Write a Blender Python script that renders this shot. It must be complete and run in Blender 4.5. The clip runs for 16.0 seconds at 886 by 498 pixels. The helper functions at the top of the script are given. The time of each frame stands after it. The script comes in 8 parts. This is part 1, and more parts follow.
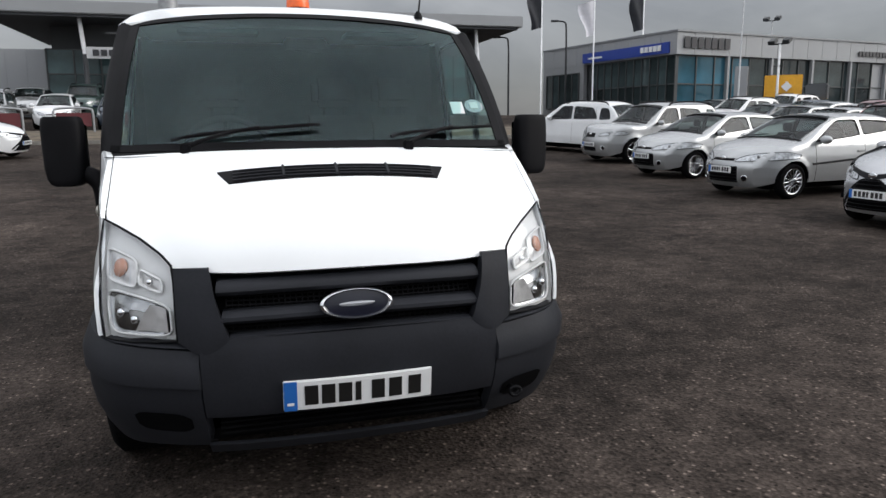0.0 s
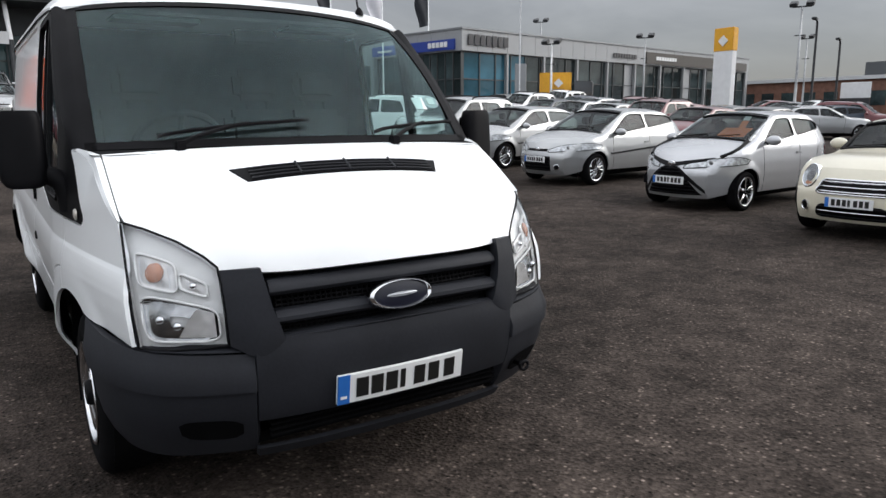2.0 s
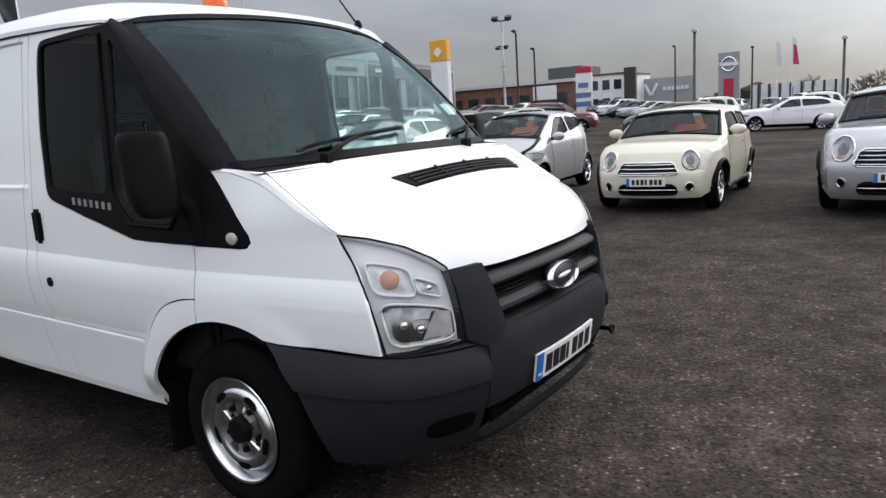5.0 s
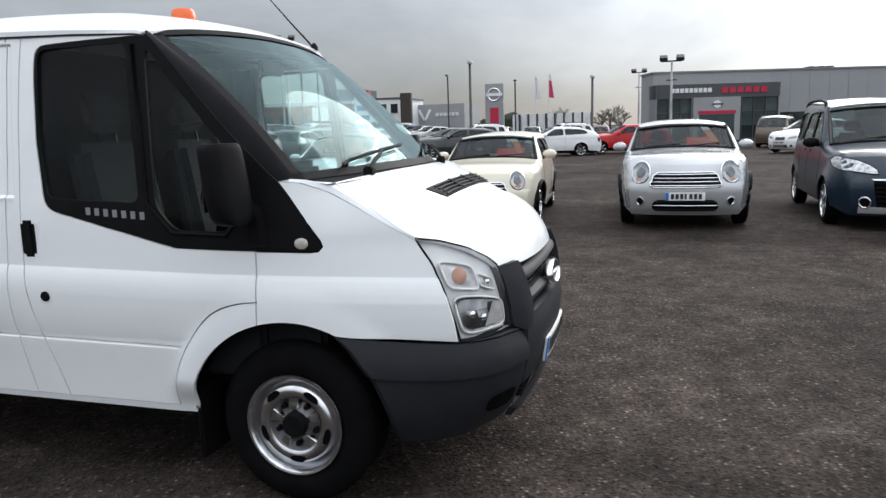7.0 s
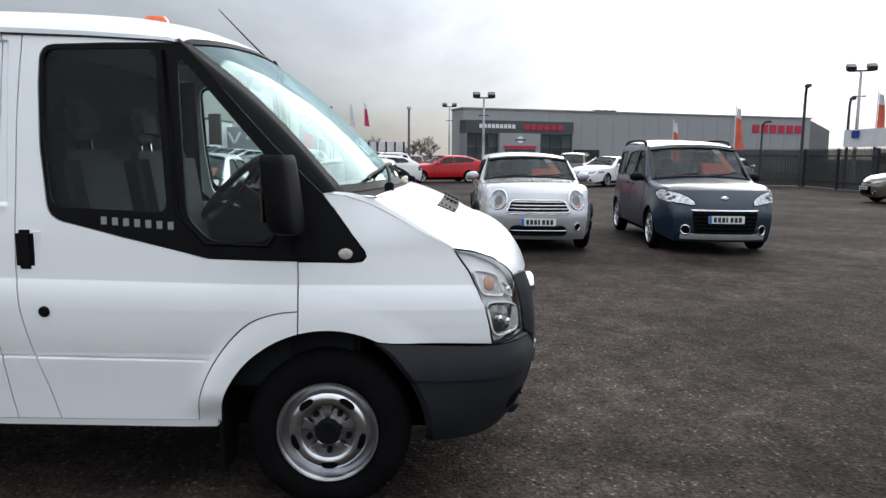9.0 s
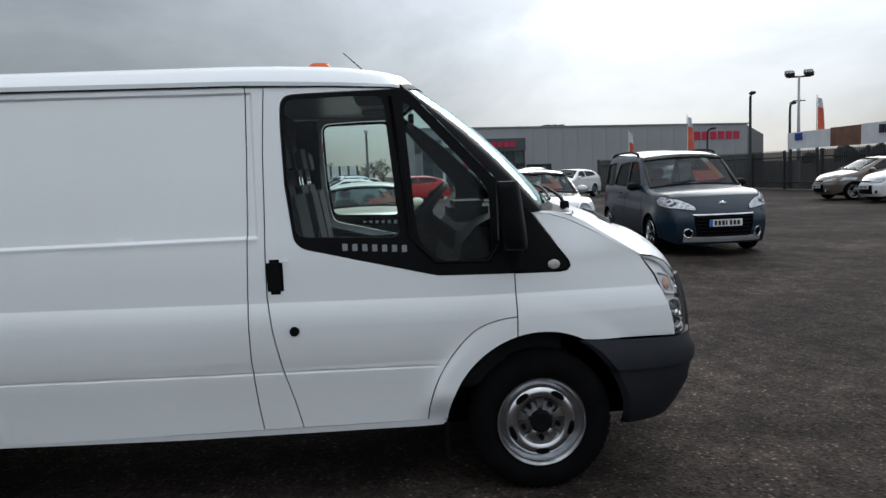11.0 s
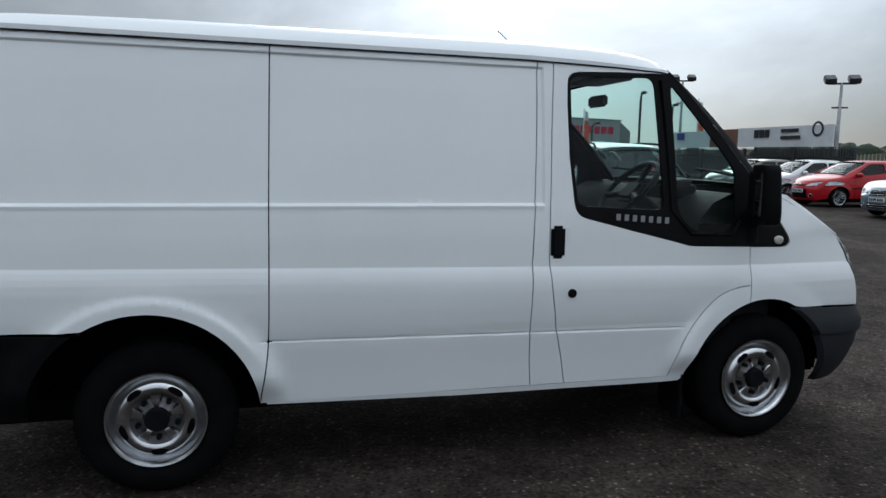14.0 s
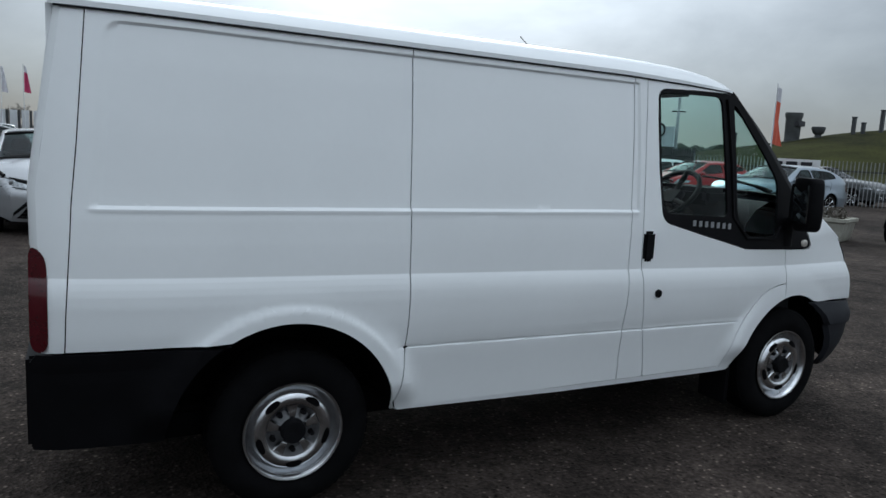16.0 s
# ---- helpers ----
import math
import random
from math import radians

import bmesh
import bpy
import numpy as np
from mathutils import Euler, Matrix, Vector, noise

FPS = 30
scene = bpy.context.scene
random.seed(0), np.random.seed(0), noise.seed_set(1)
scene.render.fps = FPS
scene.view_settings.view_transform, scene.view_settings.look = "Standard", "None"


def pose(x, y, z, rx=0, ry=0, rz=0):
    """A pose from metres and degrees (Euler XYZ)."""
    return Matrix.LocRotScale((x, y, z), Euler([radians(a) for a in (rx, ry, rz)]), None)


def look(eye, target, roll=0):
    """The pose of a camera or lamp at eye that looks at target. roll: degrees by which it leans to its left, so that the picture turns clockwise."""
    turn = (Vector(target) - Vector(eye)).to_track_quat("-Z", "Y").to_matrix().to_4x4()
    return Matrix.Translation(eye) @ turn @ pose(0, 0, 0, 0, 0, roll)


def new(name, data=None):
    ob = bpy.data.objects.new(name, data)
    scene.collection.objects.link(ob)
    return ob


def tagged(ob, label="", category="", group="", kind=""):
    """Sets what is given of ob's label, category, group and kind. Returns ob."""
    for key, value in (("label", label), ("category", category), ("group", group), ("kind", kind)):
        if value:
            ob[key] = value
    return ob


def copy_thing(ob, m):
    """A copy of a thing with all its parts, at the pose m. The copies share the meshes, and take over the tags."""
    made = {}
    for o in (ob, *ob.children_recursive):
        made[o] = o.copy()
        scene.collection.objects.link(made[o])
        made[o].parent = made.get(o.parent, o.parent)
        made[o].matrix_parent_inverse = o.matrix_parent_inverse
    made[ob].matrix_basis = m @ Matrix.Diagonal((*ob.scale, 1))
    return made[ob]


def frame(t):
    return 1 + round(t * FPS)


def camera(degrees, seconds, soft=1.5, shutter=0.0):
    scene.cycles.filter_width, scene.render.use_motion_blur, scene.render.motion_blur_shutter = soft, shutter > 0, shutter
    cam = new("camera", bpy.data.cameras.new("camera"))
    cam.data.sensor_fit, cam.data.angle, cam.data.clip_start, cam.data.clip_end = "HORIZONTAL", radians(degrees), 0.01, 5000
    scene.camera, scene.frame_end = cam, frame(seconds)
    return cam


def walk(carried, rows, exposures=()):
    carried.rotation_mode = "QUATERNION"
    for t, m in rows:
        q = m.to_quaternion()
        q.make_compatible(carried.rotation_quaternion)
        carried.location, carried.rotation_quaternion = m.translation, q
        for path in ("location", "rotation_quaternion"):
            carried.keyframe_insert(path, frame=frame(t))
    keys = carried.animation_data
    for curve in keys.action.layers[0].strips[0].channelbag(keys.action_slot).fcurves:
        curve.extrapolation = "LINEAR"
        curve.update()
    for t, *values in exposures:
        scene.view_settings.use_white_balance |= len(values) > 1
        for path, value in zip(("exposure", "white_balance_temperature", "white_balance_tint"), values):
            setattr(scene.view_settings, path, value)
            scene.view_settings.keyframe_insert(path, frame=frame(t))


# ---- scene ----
cam = camera(63.7, 16.0)
PATH = [
    (0, (-0.371, -3.259, 1.392), (0.174, -1.365, 1.049), -0.48),
    (0.5, (-0.619, -3.245, 1.388), (0.025, -1.384, 1.037), 0.55),
    (1, (-0.821, -3.220, 1.388), (-0.060, -1.415, 0.983), 2.55),
    (1.5, (-0.993, -3.064, 1.409), (-0.219, -1.256, 1.049), -0.84),
    (2, (-1.220, -3.034, 1.412), (-0.144, -1.390, 1.045), -0.30),
    (2.5, (-1.425, -2.986, 1.425), (-0.132, -1.514, 1.021), 0.74),
    (3, (-1.559, -2.759, 1.420), (-0.220, -1.315, 1.071), -4.76),
    (3.5, (-1.728, -2.632, 1.417), (-0.255, -1.319, 1.091), 0.62),
    (4, (-2.006, -2.549, 1.434), (-0.373, -1.442, 1.102), -0.18),
    (4.5, (-2.262, -2.317, 1.415), (-0.666, -1.167, 1.054), -4.17),
    (7, (-3.312, -1.339, 1.462), (-1.420, -0.780, 1.134), -1.77),
    (7.5, (-3.355, -1.123, 1.432), (-1.417, -0.769, 1.089), -2.68),
    (8, (-3.441, -0.948, 1.436), (-1.481, -0.702, 1.121), 0.37),
    (8.5, (-3.631, -0.745, 1.459), (-1.649, -0.641, 1.208), -0.26),
    (9, (-3.678, -0.495, 1.441), (-1.695, -0.469, 1.182), 0.49),
    (9.5, (-3.703, -0.210, 1.455), (-1.719, -0.168, 1.206), -1.81),
    (10, (-3.851, 0.087, 1.468), (-1.864, -0.010, 1.265), -2.38),
    (10.2, (-3.913, 0.189, 1.483), (-1.922, 0.133, 1.294), -2.63),
    (12.5, (-4.172, 1.493, 1.466), (-2.212, 1.143, 1.271), -0.90),
    (13, (-4.194, 1.817, 1.469), (-2.243, 1.408, 1.311), 1.03),
    (13.5, (-4.202, 2.152, 1.464), (-2.268, 1.691, 1.242), 5.73),
    (14, (-4.023, 2.480, 1.466), (-2.101, 1.994, 1.202), 0.93),
    (14.5, (-3.927, 2.793, 1.471), (-2.072, 2.088, 1.222), 3.54),
    (15, (-3.894, 3.111, 1.482), (-2.068, 2.366, 1.151), 3.89),
    (15.5, (-3.729, 3.405, 1.490), (-1.945, 2.565, 1.152), 0.37),
    (16, (-3.651, 3.688, 1.511), (-1.889, 2.785, 1.227), 2.90),
]
walk(cam, [(t, look(eye, target, roll)) for t, eye, target, roll in PATH],
     exposures=[(0, 0.05, 6500, 10), (2.5, 0.2, 6480, 10), (4.5, 0.2, 6430, 10), (7, 0.32, 6350, 9), (9, 0.24, 6300, 9), (10, -0.10, 6250, 8), (12.5, -0.38, 6050, 6), (16, -0.40, 5900, 4)])

# ---- world and sun ----
SUN_DIR = Vector((0.82, -0.33, 0.47)).normalized()
world = bpy.data.worlds.new("overcast_sky")
scene.world = world
world.use_nodes = True
wn, wl = world.node_tree.nodes, world.node_tree.links
wn.clear()


def wnode(kind, **kw):
    n = wn.new(kind)
    for k, v in kw.items():
        n.inputs[k].default_value = v
    return n


w_out = wnode("ShaderNodeOutputWorld")
w_bg = wnode("ShaderNodeBackground", Strength=1.0)
w_sky = wn.new("ShaderNodeTexSky")
w_sky.sky_type = "NISHITA"
w_sky.sun_disc = False
w_sky.sun_elevation = math.asin(SUN_DIR.z)
w_sky.sun_rotation = math.atan2(SUN_DIR.x, SUN_DIR.y)
w_dim = wn.new("ShaderNodeVectorMath")
w_dim.operation = "SCALE"
w_dim.inputs["Scale"].default_value = 0.012
wl.new(w_sky.outputs["Color"], w_dim.inputs[0])
w_co = wn.new("ShaderNodeTexCoord")
# cloud deck: noise on a flattened sky dome
w_sep = wn.new("ShaderNodeSeparateXYZ")
wl.new(w_co.outputs["Generated"], w_sep.inputs[0])
w_map = wn.new("ShaderNodeMapping")
w_map.inputs["Scale"].default_value = (1.0, 1.0, 2.4)
wl.new(w_co.outputs["Generated"], w_map.inputs["Vector"])
w_noise = wnode("ShaderNodeTexNoise", Scale=2.6, Detail=7.0, Roughness=0.55, Distortion=0.35)
wl.new(w_map.outputs["Vector"], w_noise.inputs["Vector"])
w_ramp = wn.new("ShaderNodeValToRGB")
w_ramp.color_ramp.elements[0].position, w_ramp.color_ramp.elements[0].color = 0.34, (0.150, 0.155, 0.166, 1)
w_ramp.color_ramp.elements[1].position, w_ramp.color_ramp.elements[1].color = 0.68, (0.245, 0.250, 0.260, 1)
wl.new(w_noise.outputs["Fac"], w_ramp.inputs["Fac"])
# thin cloud in front of the sun is brighter
w_dot = wn.new("ShaderNodeVectorMath")
w_dot.operation = "DOT_PRODUCT"
w_dot.inputs[1].default_value = SUN_DIR
wl.new(w_co.outputs["Generated"], w_dot.inputs[0])
w_glow = wnode("ShaderNodeMapRange", **{"From Min": 0.55, "From Max": 1.0, "To Min": 0.0, "To Max": 1.0})
wl.new(w_dot.outputs["Value"], w_glow.inputs["Value"])
w_pow = wn.new("ShaderNodeMath")
w_pow.operation = "POWER"
w_pow.inputs[1].default_value = 4.4
wl.new(w_glow.outputs["Result"], w_pow.inputs[0])
w_gn = wn.new("ShaderNodeMath")
w_gn.operation = "MULTIPLY_ADD"
w_gn.inputs[1].default_value = 7.5
w_gn.inputs[2].default_value = 1.0
wl.new(w_pow.outputs[0], w_gn.inputs[0])
# an overcast sky brightens towards the zenith
w_zen = wnode("ShaderNodeMapRange", **{"From Min": 0.05, "From Max": 0.95, "To Min": 0.0, "To Max": 6.0})
wl.new(w_sep.outputs["Z"], w_zen.inputs["Value"])
w_sum = wn.new("ShaderNodeMath")
w_sum.operation = "ADD"
wl.new(w_zen.outputs["Result"], w_sum.inputs[1])
wl.new(w_gn.outputs[0], w_sum.inputs[0])
# brightness added to the unseen side of the sky to light the van's flank
w_back = wnode("ShaderNodeMapRange", **{"From Min": 0.3, "From Max": -1.0, "To Min": 0.0, "To Max": 1.8})
w_far = wn.new("ShaderNodeVectorMath")
w_far.operation = "DOT_PRODUCT"
w_far.inputs[1].default_value = (0.86, 0.50, 0.0)
wl.new(w_co.outputs["Generated"], w_far.inputs[0])
wl.new(w_far.outputs["Value"], w_back.inputs["Value"])
w_all = wn.new("ShaderNodeMath")
w_all.operation = "ADD"
wl.new(w_sum.outputs[0], w_all.inputs[0])
wl.new(w_back.outputs["Result"], w_all.inputs[1])
w_lit = wn.new("ShaderNodeVectorMath")
w_lit.operation = "SCALE"
wl.new(w_ramp.outputs["Color"], w_lit.inputs[0])
wl.new(w_all.outputs[0], w_lit.inputs["Scale"])
w_add = wn.new("ShaderNodeVectorMath")
w_add.operation = "ADD"
wl.new(w_dim.outputs["Vector"], w_add.inputs[0])
wl.new(w_lit.outputs["Vector"], w_add.inputs[1])
wl.new(w_add.outputs["Vector"], w_bg.inputs["Color"])
wl.new(w_bg.outputs[0], w_out.inputs["Surface"])

sun = new("sun", bpy.data.lights.new("sun", "SUN"))
sun.data.energy, sun.data.angle, sun.data.color = 1.4, radians(36), (1.0, 0.95, 0.88)
sun.matrix_world = look(SUN_DIR * 50, (0, 0, 0))


# ---- materials ----
def material(name, color, rough=0.5, metal=0.0, coat=0.0, vary=0.08, scale=6.0, fine=0.0, bump=0.0, spec=0.5, rand=0.0):
    """A principled surface whose colour varies at two scales, with optional relief."""
    m = bpy.data.materials.new(name)
    m.use_nodes = True
    n, l = m.node_tree.nodes, m.node_tree.links
    p = n["Principled BSDF"]
    p.inputs["Roughness"].default_value = rough
    p.inputs["Metallic"].default_value = metal
    p.inputs["Coat Weight"].default_value = coat
    p.inputs["Coat Roughness"].default_value = 0.06
    p.inputs["Specular IOR Level"].default_value = spec
    co = n.new("ShaderNodeTexCoord")
    big = n.new("ShaderNodeTexNoise")
    big.inputs["Scale"].default_value, big.inputs["Detail"].default_value = scale, 5.0
    small = n.new("ShaderNodeTexNoise")
    small.inputs["Scale"].default_value, small.inputs["Detail"].default_value = scale * 18, 3.0
    l.new(co.outputs["Object"], big.inputs["Vector"])
    l.new(co.outputs["Object"], small.inputs["Vector"])
    add = n.new("ShaderNodeMath")
    add.operation = "MULTIPLY_ADD"
    add.inputs[1].default_value = fine
    l.new(small.outputs["Fac"], add.inputs[0])
    l.new(big.outputs["Fac"], add.inputs[2])
    ramp = n.new("ShaderNodeMapRange")
    ramp.inputs["From Min"].default_value = 0.3 + 0.5 * fine
    ramp.inputs["From Max"].default_value = 0.7 + 0.5 * fine
    ramp.inputs["To Min"].default_value = 1 - vary
    ramp.inputs["To Max"].default_value = 1 + vary
    l.new(add.outputs[0], ramp.inputs["Value"])
    last = ramp.outputs["Result"]
    if rand:
        info = n.new("ShaderNodeObjectInfo")
        rr = n.new("ShaderNodeMapRange")
        rr.inputs["To Min"].default_value, rr.inputs["To Max"].default_value = 1 - rand, 1 + rand
        l.new(info.outputs["Random"], rr.inputs["Value"])
        mul = n.new("ShaderNodeMath")
        mul.operation = "MULTIPLY"
        l.new(last, mul.inputs[0])
        l.new(rr.outputs["Result"], mul.inputs[1])
        last = mul.outputs[0]
    tint = n.new("ShaderNodeVectorMath")
    tint.operation = "SCALE"
    tint.inputs[0].default_value = color[:3]
    l.new(last, tint.inputs["Scale"])
    l.new(tint.outputs["Vector"], p.inputs["Base Color"])
    if bump:
        b = n.new("ShaderNodeBump")
        b.inputs["Strength"].default_value = bump
        b.inputs["Distance"].default_value = 0.01
        l.new(add.outputs[0], b.inputs["Height"])
        l.new(b.outputs["Normal"], p.inputs["Normal"])
    return m


def glass(name, tint, rough=0.02, gloss=0.06, power=4.6, shine=(0.95, 0.97, 1.0)):
    """A thin pane: clear part tinted, the rest a glossy reflection."""
    m = bpy.data.materials.new(name)
    m.use_nodes = True
    n, l = m.node_tree.nodes, m.node_tree.links
    n.clear()
    out = n.new("ShaderNodeOutputMaterial")
    tr = n.new("ShaderNodeBsdfTransparent")
    tr.inputs["Color"].default_value = (*tint, 1)
    gl = n.new("ShaderNodeBsdfGlossy")
    gl.inputs["Roughness"].default_value = rough
    gl.inputs["Color"].default_value = (*shine, 1)
    lw = n.new("ShaderNodeLayerWeight")
    lw.inputs["Blend"].default_value = 0.5
    pw = n.new("ShaderNodeMath")
    pw.operation = "POWER"
    pw.inputs[1].default_value = power
    l.new(lw.outputs["Facing"], pw.inputs[0])
    fr = n.new("ShaderNodeMapRange")
    fr.inputs["To Min"].default_value = gloss
    l.new(pw.outputs[0], fr.inputs["Value"])
    mix = n.new("ShaderNodeMixShader")
    l.new(fr.outputs["Result"], mix.inputs[0])
    l.new(tr.outputs[0], mix.inputs[1])
    l.new(gl.outputs[0], mix.inputs[2])
    l.new(mix.outputs[0], out.inputs["Surface"])
    return m


WHITE = material("white_paint", (0.84, 0.86, 0.87), 0.32, coat=0.6, vary=0.025, scale=1.5, fine=0.2)
BLACK_TRIM = material("black_trim", (0.006, 0.006, 0.007), 0.55, vary=0.2, scale=8, fine=0.3, spec=0.08)
CLADDING = material("black_cladding_plastic", (0.004, 0.004, 0.005), 0.75, vary=0.2, scale=8, fine=0.3, spec=0.08)
GREY_BUMPER = material("grey_bumper_plastic", (0.0155, 0.0167, 0.0208), 0.60, vary=0.15, scale=5, fine=0.6, bump=0.08, spec=0.2)
# near-black underside; also colours in the shade of openings and car cabins
DARK = material("dark_underside_and_shade", (0.003, 0.003, 0.0035), 0.9, vary=0.4, scale=5, spec=0.05)
RUBBER = material("tyre_rubber", (0.0045, 0.0045, 0.005), 0.9, vary=0.3, scale=9, fine=0.4, bump=0.1, spec=0.06)
# wheel steel darkened for shade in the hub recess; car lamp bulbs share it
STEEL_DARK = material("shade_toned_steel", (0.16, 0.16, 0.165), 0.45, metal=0.6, vary=0.3, scale=14, fine=0.3)
PAPER = material("aged_paper", (0.40, 0.42, 0.44), 0.7, vary=0.15, scale=20)
STEEL = material("silver_wheel_paint", (0.68, 0.69, 0.71), 0.22, metal=1.0, vary=0.15, scale=14, fine=0.3)
CHROME = material("chrome", (0.75, 0.76, 0.78), 0.12, metal=1.0, vary=0.05)
MIRROR = material("mirror_glass", (0.32, 0.34, 0.36), 0.03, metal=1.0, vary=0.01)
SEAT = material("dark_grey_cloth", (0.011, 0.0115, 0.0135), 0.9, vary=0.3, scale=20, fine=0.5)
VISOR = material("visor_fabric", (0.30, 0.31, 0.32), 0.9, vary=0.1, scale=12)
DASH = material("dashboard_plastic", (0.009, 0.0095, 0.0105), 0.75, vary=0.1, scale=1.2, spec=0.15)
SCREEN_GLASS = glass("windscreen_glass", (0.66, 0.83, 0.81), gloss=0.040, power=6.0, shine=(0.72, 0.92, 0.94))
SIDE_GLASS = glass("side_glass", (0.86, 0.96, 0.94), gloss=0.016, power=6.5)
CAR_SIDE_GLASS = glass("car_side_glass", (0.17, 0.20, 0.20), gloss=0.03, power=11.0)
CAR_GLASS = glass("car_glass", (0.42, 0.50, 0.49), gloss=0.045, power=9.0)
LENS = glass("lamp_lens", (0.97, 0.98, 0.99), rough=0.05, gloss=0.04)
CAR_LAMP = material("car_lamp_glass", (0.44, 0.46, 0.48), 0.18, metal=0.45, coat=0.6, vary=0.45, scale=22, fine=0.4)
LAMP_DISH = material("lamp_dish", (0.34, 0.345, 0.35), 0.16, metal=1.0, vary=0.5, scale=18, fine=0.5)
LAMP_FROST = material("frosted_lamp_dish", (0.62, 0.61, 0.60), 0.30, metal=0.4, vary=0.2, scale=25)
LAMP_HOUSE = material("lamp_housing", (0.66, 0.66, 0.65), 0.3, metal=0.0, vary=0.08, scale=12)
REPEATER = material("repeater_plastic", (0.50, 0.47, 0.42), 0.2, coat=0.4, vary=0.25, scale=30)
AMBER = material("amber_bulb", (0.48, 0.235, 0.15), 0.25, vary=0.2, scale=30)
ORANGE = material("orange_beacon", (0.75, 0.13, 0.03), 0.2, vary=0.1, scale=20)
RED_LAMP = material("red_lamp_plastic", (0.06, 0.004, 0.008), 0.2, coat=0.5, vary=0.2, scale=20)
PLATE_WHITE = material("plate_white", (0.72, 0.73, 0.73), 0.35, vary=0.04, scale=10)
PLATE_BLUE = material("plate_blue", (0.02, 0.13, 0.45), 0.35, vary=0.05)
PLATE_BLACK = material("plate_black", (0.008, 0.008, 0.008), 0.4, vary=0.1)
BADGE_BLUE = material("badge_blue", (0.004, 0.005, 0.014), 0.3, coat=0.25, vary=0.1)
SILVER_LETTER = material("silver_letter", (0.38, 0.39, 0.41), 0.3, metal=0.5, vary=0.05)


# ---- mesh tools ----
def part(name, bm, mat, parent=None, label="", m=None, smooth=True, lim=38):
    """Links a bmesh as one mesh object, under a thing or a part."""
    if smooth:
        for f in bm.faces:
            f.smooth = True
        for e in bm.edges:
            if len(e.link_faces) == 2 and e.calc_face_angle(0) > radians(lim):
                e.smooth = False
    me = bpy.data.meshes.new(name)
    bm.to_mesh(me)
    bm.free()
    mats = mat if isinstance(mat, (list, tuple)) else [mat]
    for one in mats:
        me.materials.append(one)
    ob = new(name, me)
    if parent is not None:
        ob.parent = parent
    if m is not None:
        ob.matrix_basis = m
    if label:
        ob["label"] = label
    return ob


def box(bm, x0, x1, y0, y1, z0, z1, bevel=0.0, m=None):
    r = bmesh.ops.create_cube(bm, size=1)
    vs = r["verts"]
    bmesh.ops.scale(bm, verts=vs, vec=(abs(x1 - x0), abs(y1 - y0), abs(z1 - z0)))
    bmesh.ops.translate(bm, verts=vs, vec=((x0 + x1) / 2, (y0 + y1) / 2, (z0 + z1) / 2))
    if m is not None:
        bmesh.ops.transform(bm, matrix=m, verts=vs)
    if bevel:
        es = list({e for v in vs for e in v.link_edges})
        bmesh.ops.bevel(bm, geom=es, offset=bevel, segments=2, affect="EDGES")
    return bm


def boxed(*a, **k):
    return box(bmesh.new(), *a, **k)


def grid_mesh(bm, rows, close_u=False, close_v=False):
    """Quads over a rectangular array of points."""
    vs = [[bm.verts.new(p) for p in r] for r in rows]
    nr, nc = len(vs), len(vs[0])
    for i in range(nr - (0 if close_v else 1)):
        for j in range(nc - (0 if close_u else 1)):
            q = (vs[i][j], vs[i][(j + 1) % nc], vs[(i + 1) % nr][(j + 1) % nc], vs[(i + 1) % nr][j])
            if len(set(q)) == 4:
                bm.faces.new(q)
    return bm


def lathe(profile, n=36, axis="x"):
    """Revolves (along, radius) pairs round an axis."""
    rows = []
    for a, r in profile:
        ring = []
        for k in range(n):
            t = 2 * math.pi * k / n
            c, s_ = r * math.cos(t), r * math.sin(t)
            ring.append((a, c, s_) if axis == "x" else ((c, s_, a) if axis == "z" else (c, a, s_)))
        rows.append(ring)
    bm = grid_mesh(bmesh.new(), rows, close_u=True)
    bmesh.ops.recalc_face_normals(bm, faces=bm.faces)
    return bm


def tube(points, r, n=10, bm=None, taper=None):
    bm = bm or bmesh.new()
    rows = []
    pts = [Vector(p) for p in points]
    for i, p in enumerate(pts):
        d = (pts[min(i + 1, len(pts) - 1)] - pts[max(i - 1, 0)]).normalized()
        a = d.orthogonal().normalized() if abs(d.z) > 0.95 else d.cross(Vector((0, 0, 1))).normalized()
        b = d.cross(a)
        rad = r if taper is None else r + (taper - r) * i / (len(pts) - 1)
        rows.append([p + a * rad * math.cos(2 * math.pi * k / n) + b * rad * math.sin(2 * math.pi * k / n) for k in range(n)])
    vs = [[bm.verts.new(p) for p in row] for row in rows]
    for i in range(len(vs) - 1):
        for j in range(n):
            bm.faces.new((vs[i][j], vs[i][(j + 1) % n], vs[i + 1][(j + 1) % n], vs[i + 1][j]))
    bm.faces.new(vs[0])
    bm.faces.new(vs[-1])
    return bm


def resample(pts, n):
    pts = [Vector(p) for p in pts]
    d = [0.0]
    for a, b in zip(pts, pts[1:]):
        d.append(d[-1] + (b - a).length)
    out = []
    for k in range(n + 1):
        t = d[-1] * k / n
        i = max(0, min(len(pts) - 2, sum(1 for q in d[1:-1] if q <= t)))
        f = (t - d[i]) / max(d[i + 1] - d[i], 1e-9)
        out.append(pts[i].lerp(pts[i + 1], f))
    return out


def smooth_line(pts, times=2):
    """Rounds a polyline by corner cutting, ends kept."""
    pts = [Vector(p) for p in pts]
    for _ in range(times):
        q = [pts[0]]
        for a, b in zip(pts, pts[1:]):
            q += [a.lerp(b, 0.25), a.lerp(b, 0.75)]
        q.append(pts[-1])
        pts = q
    return pts


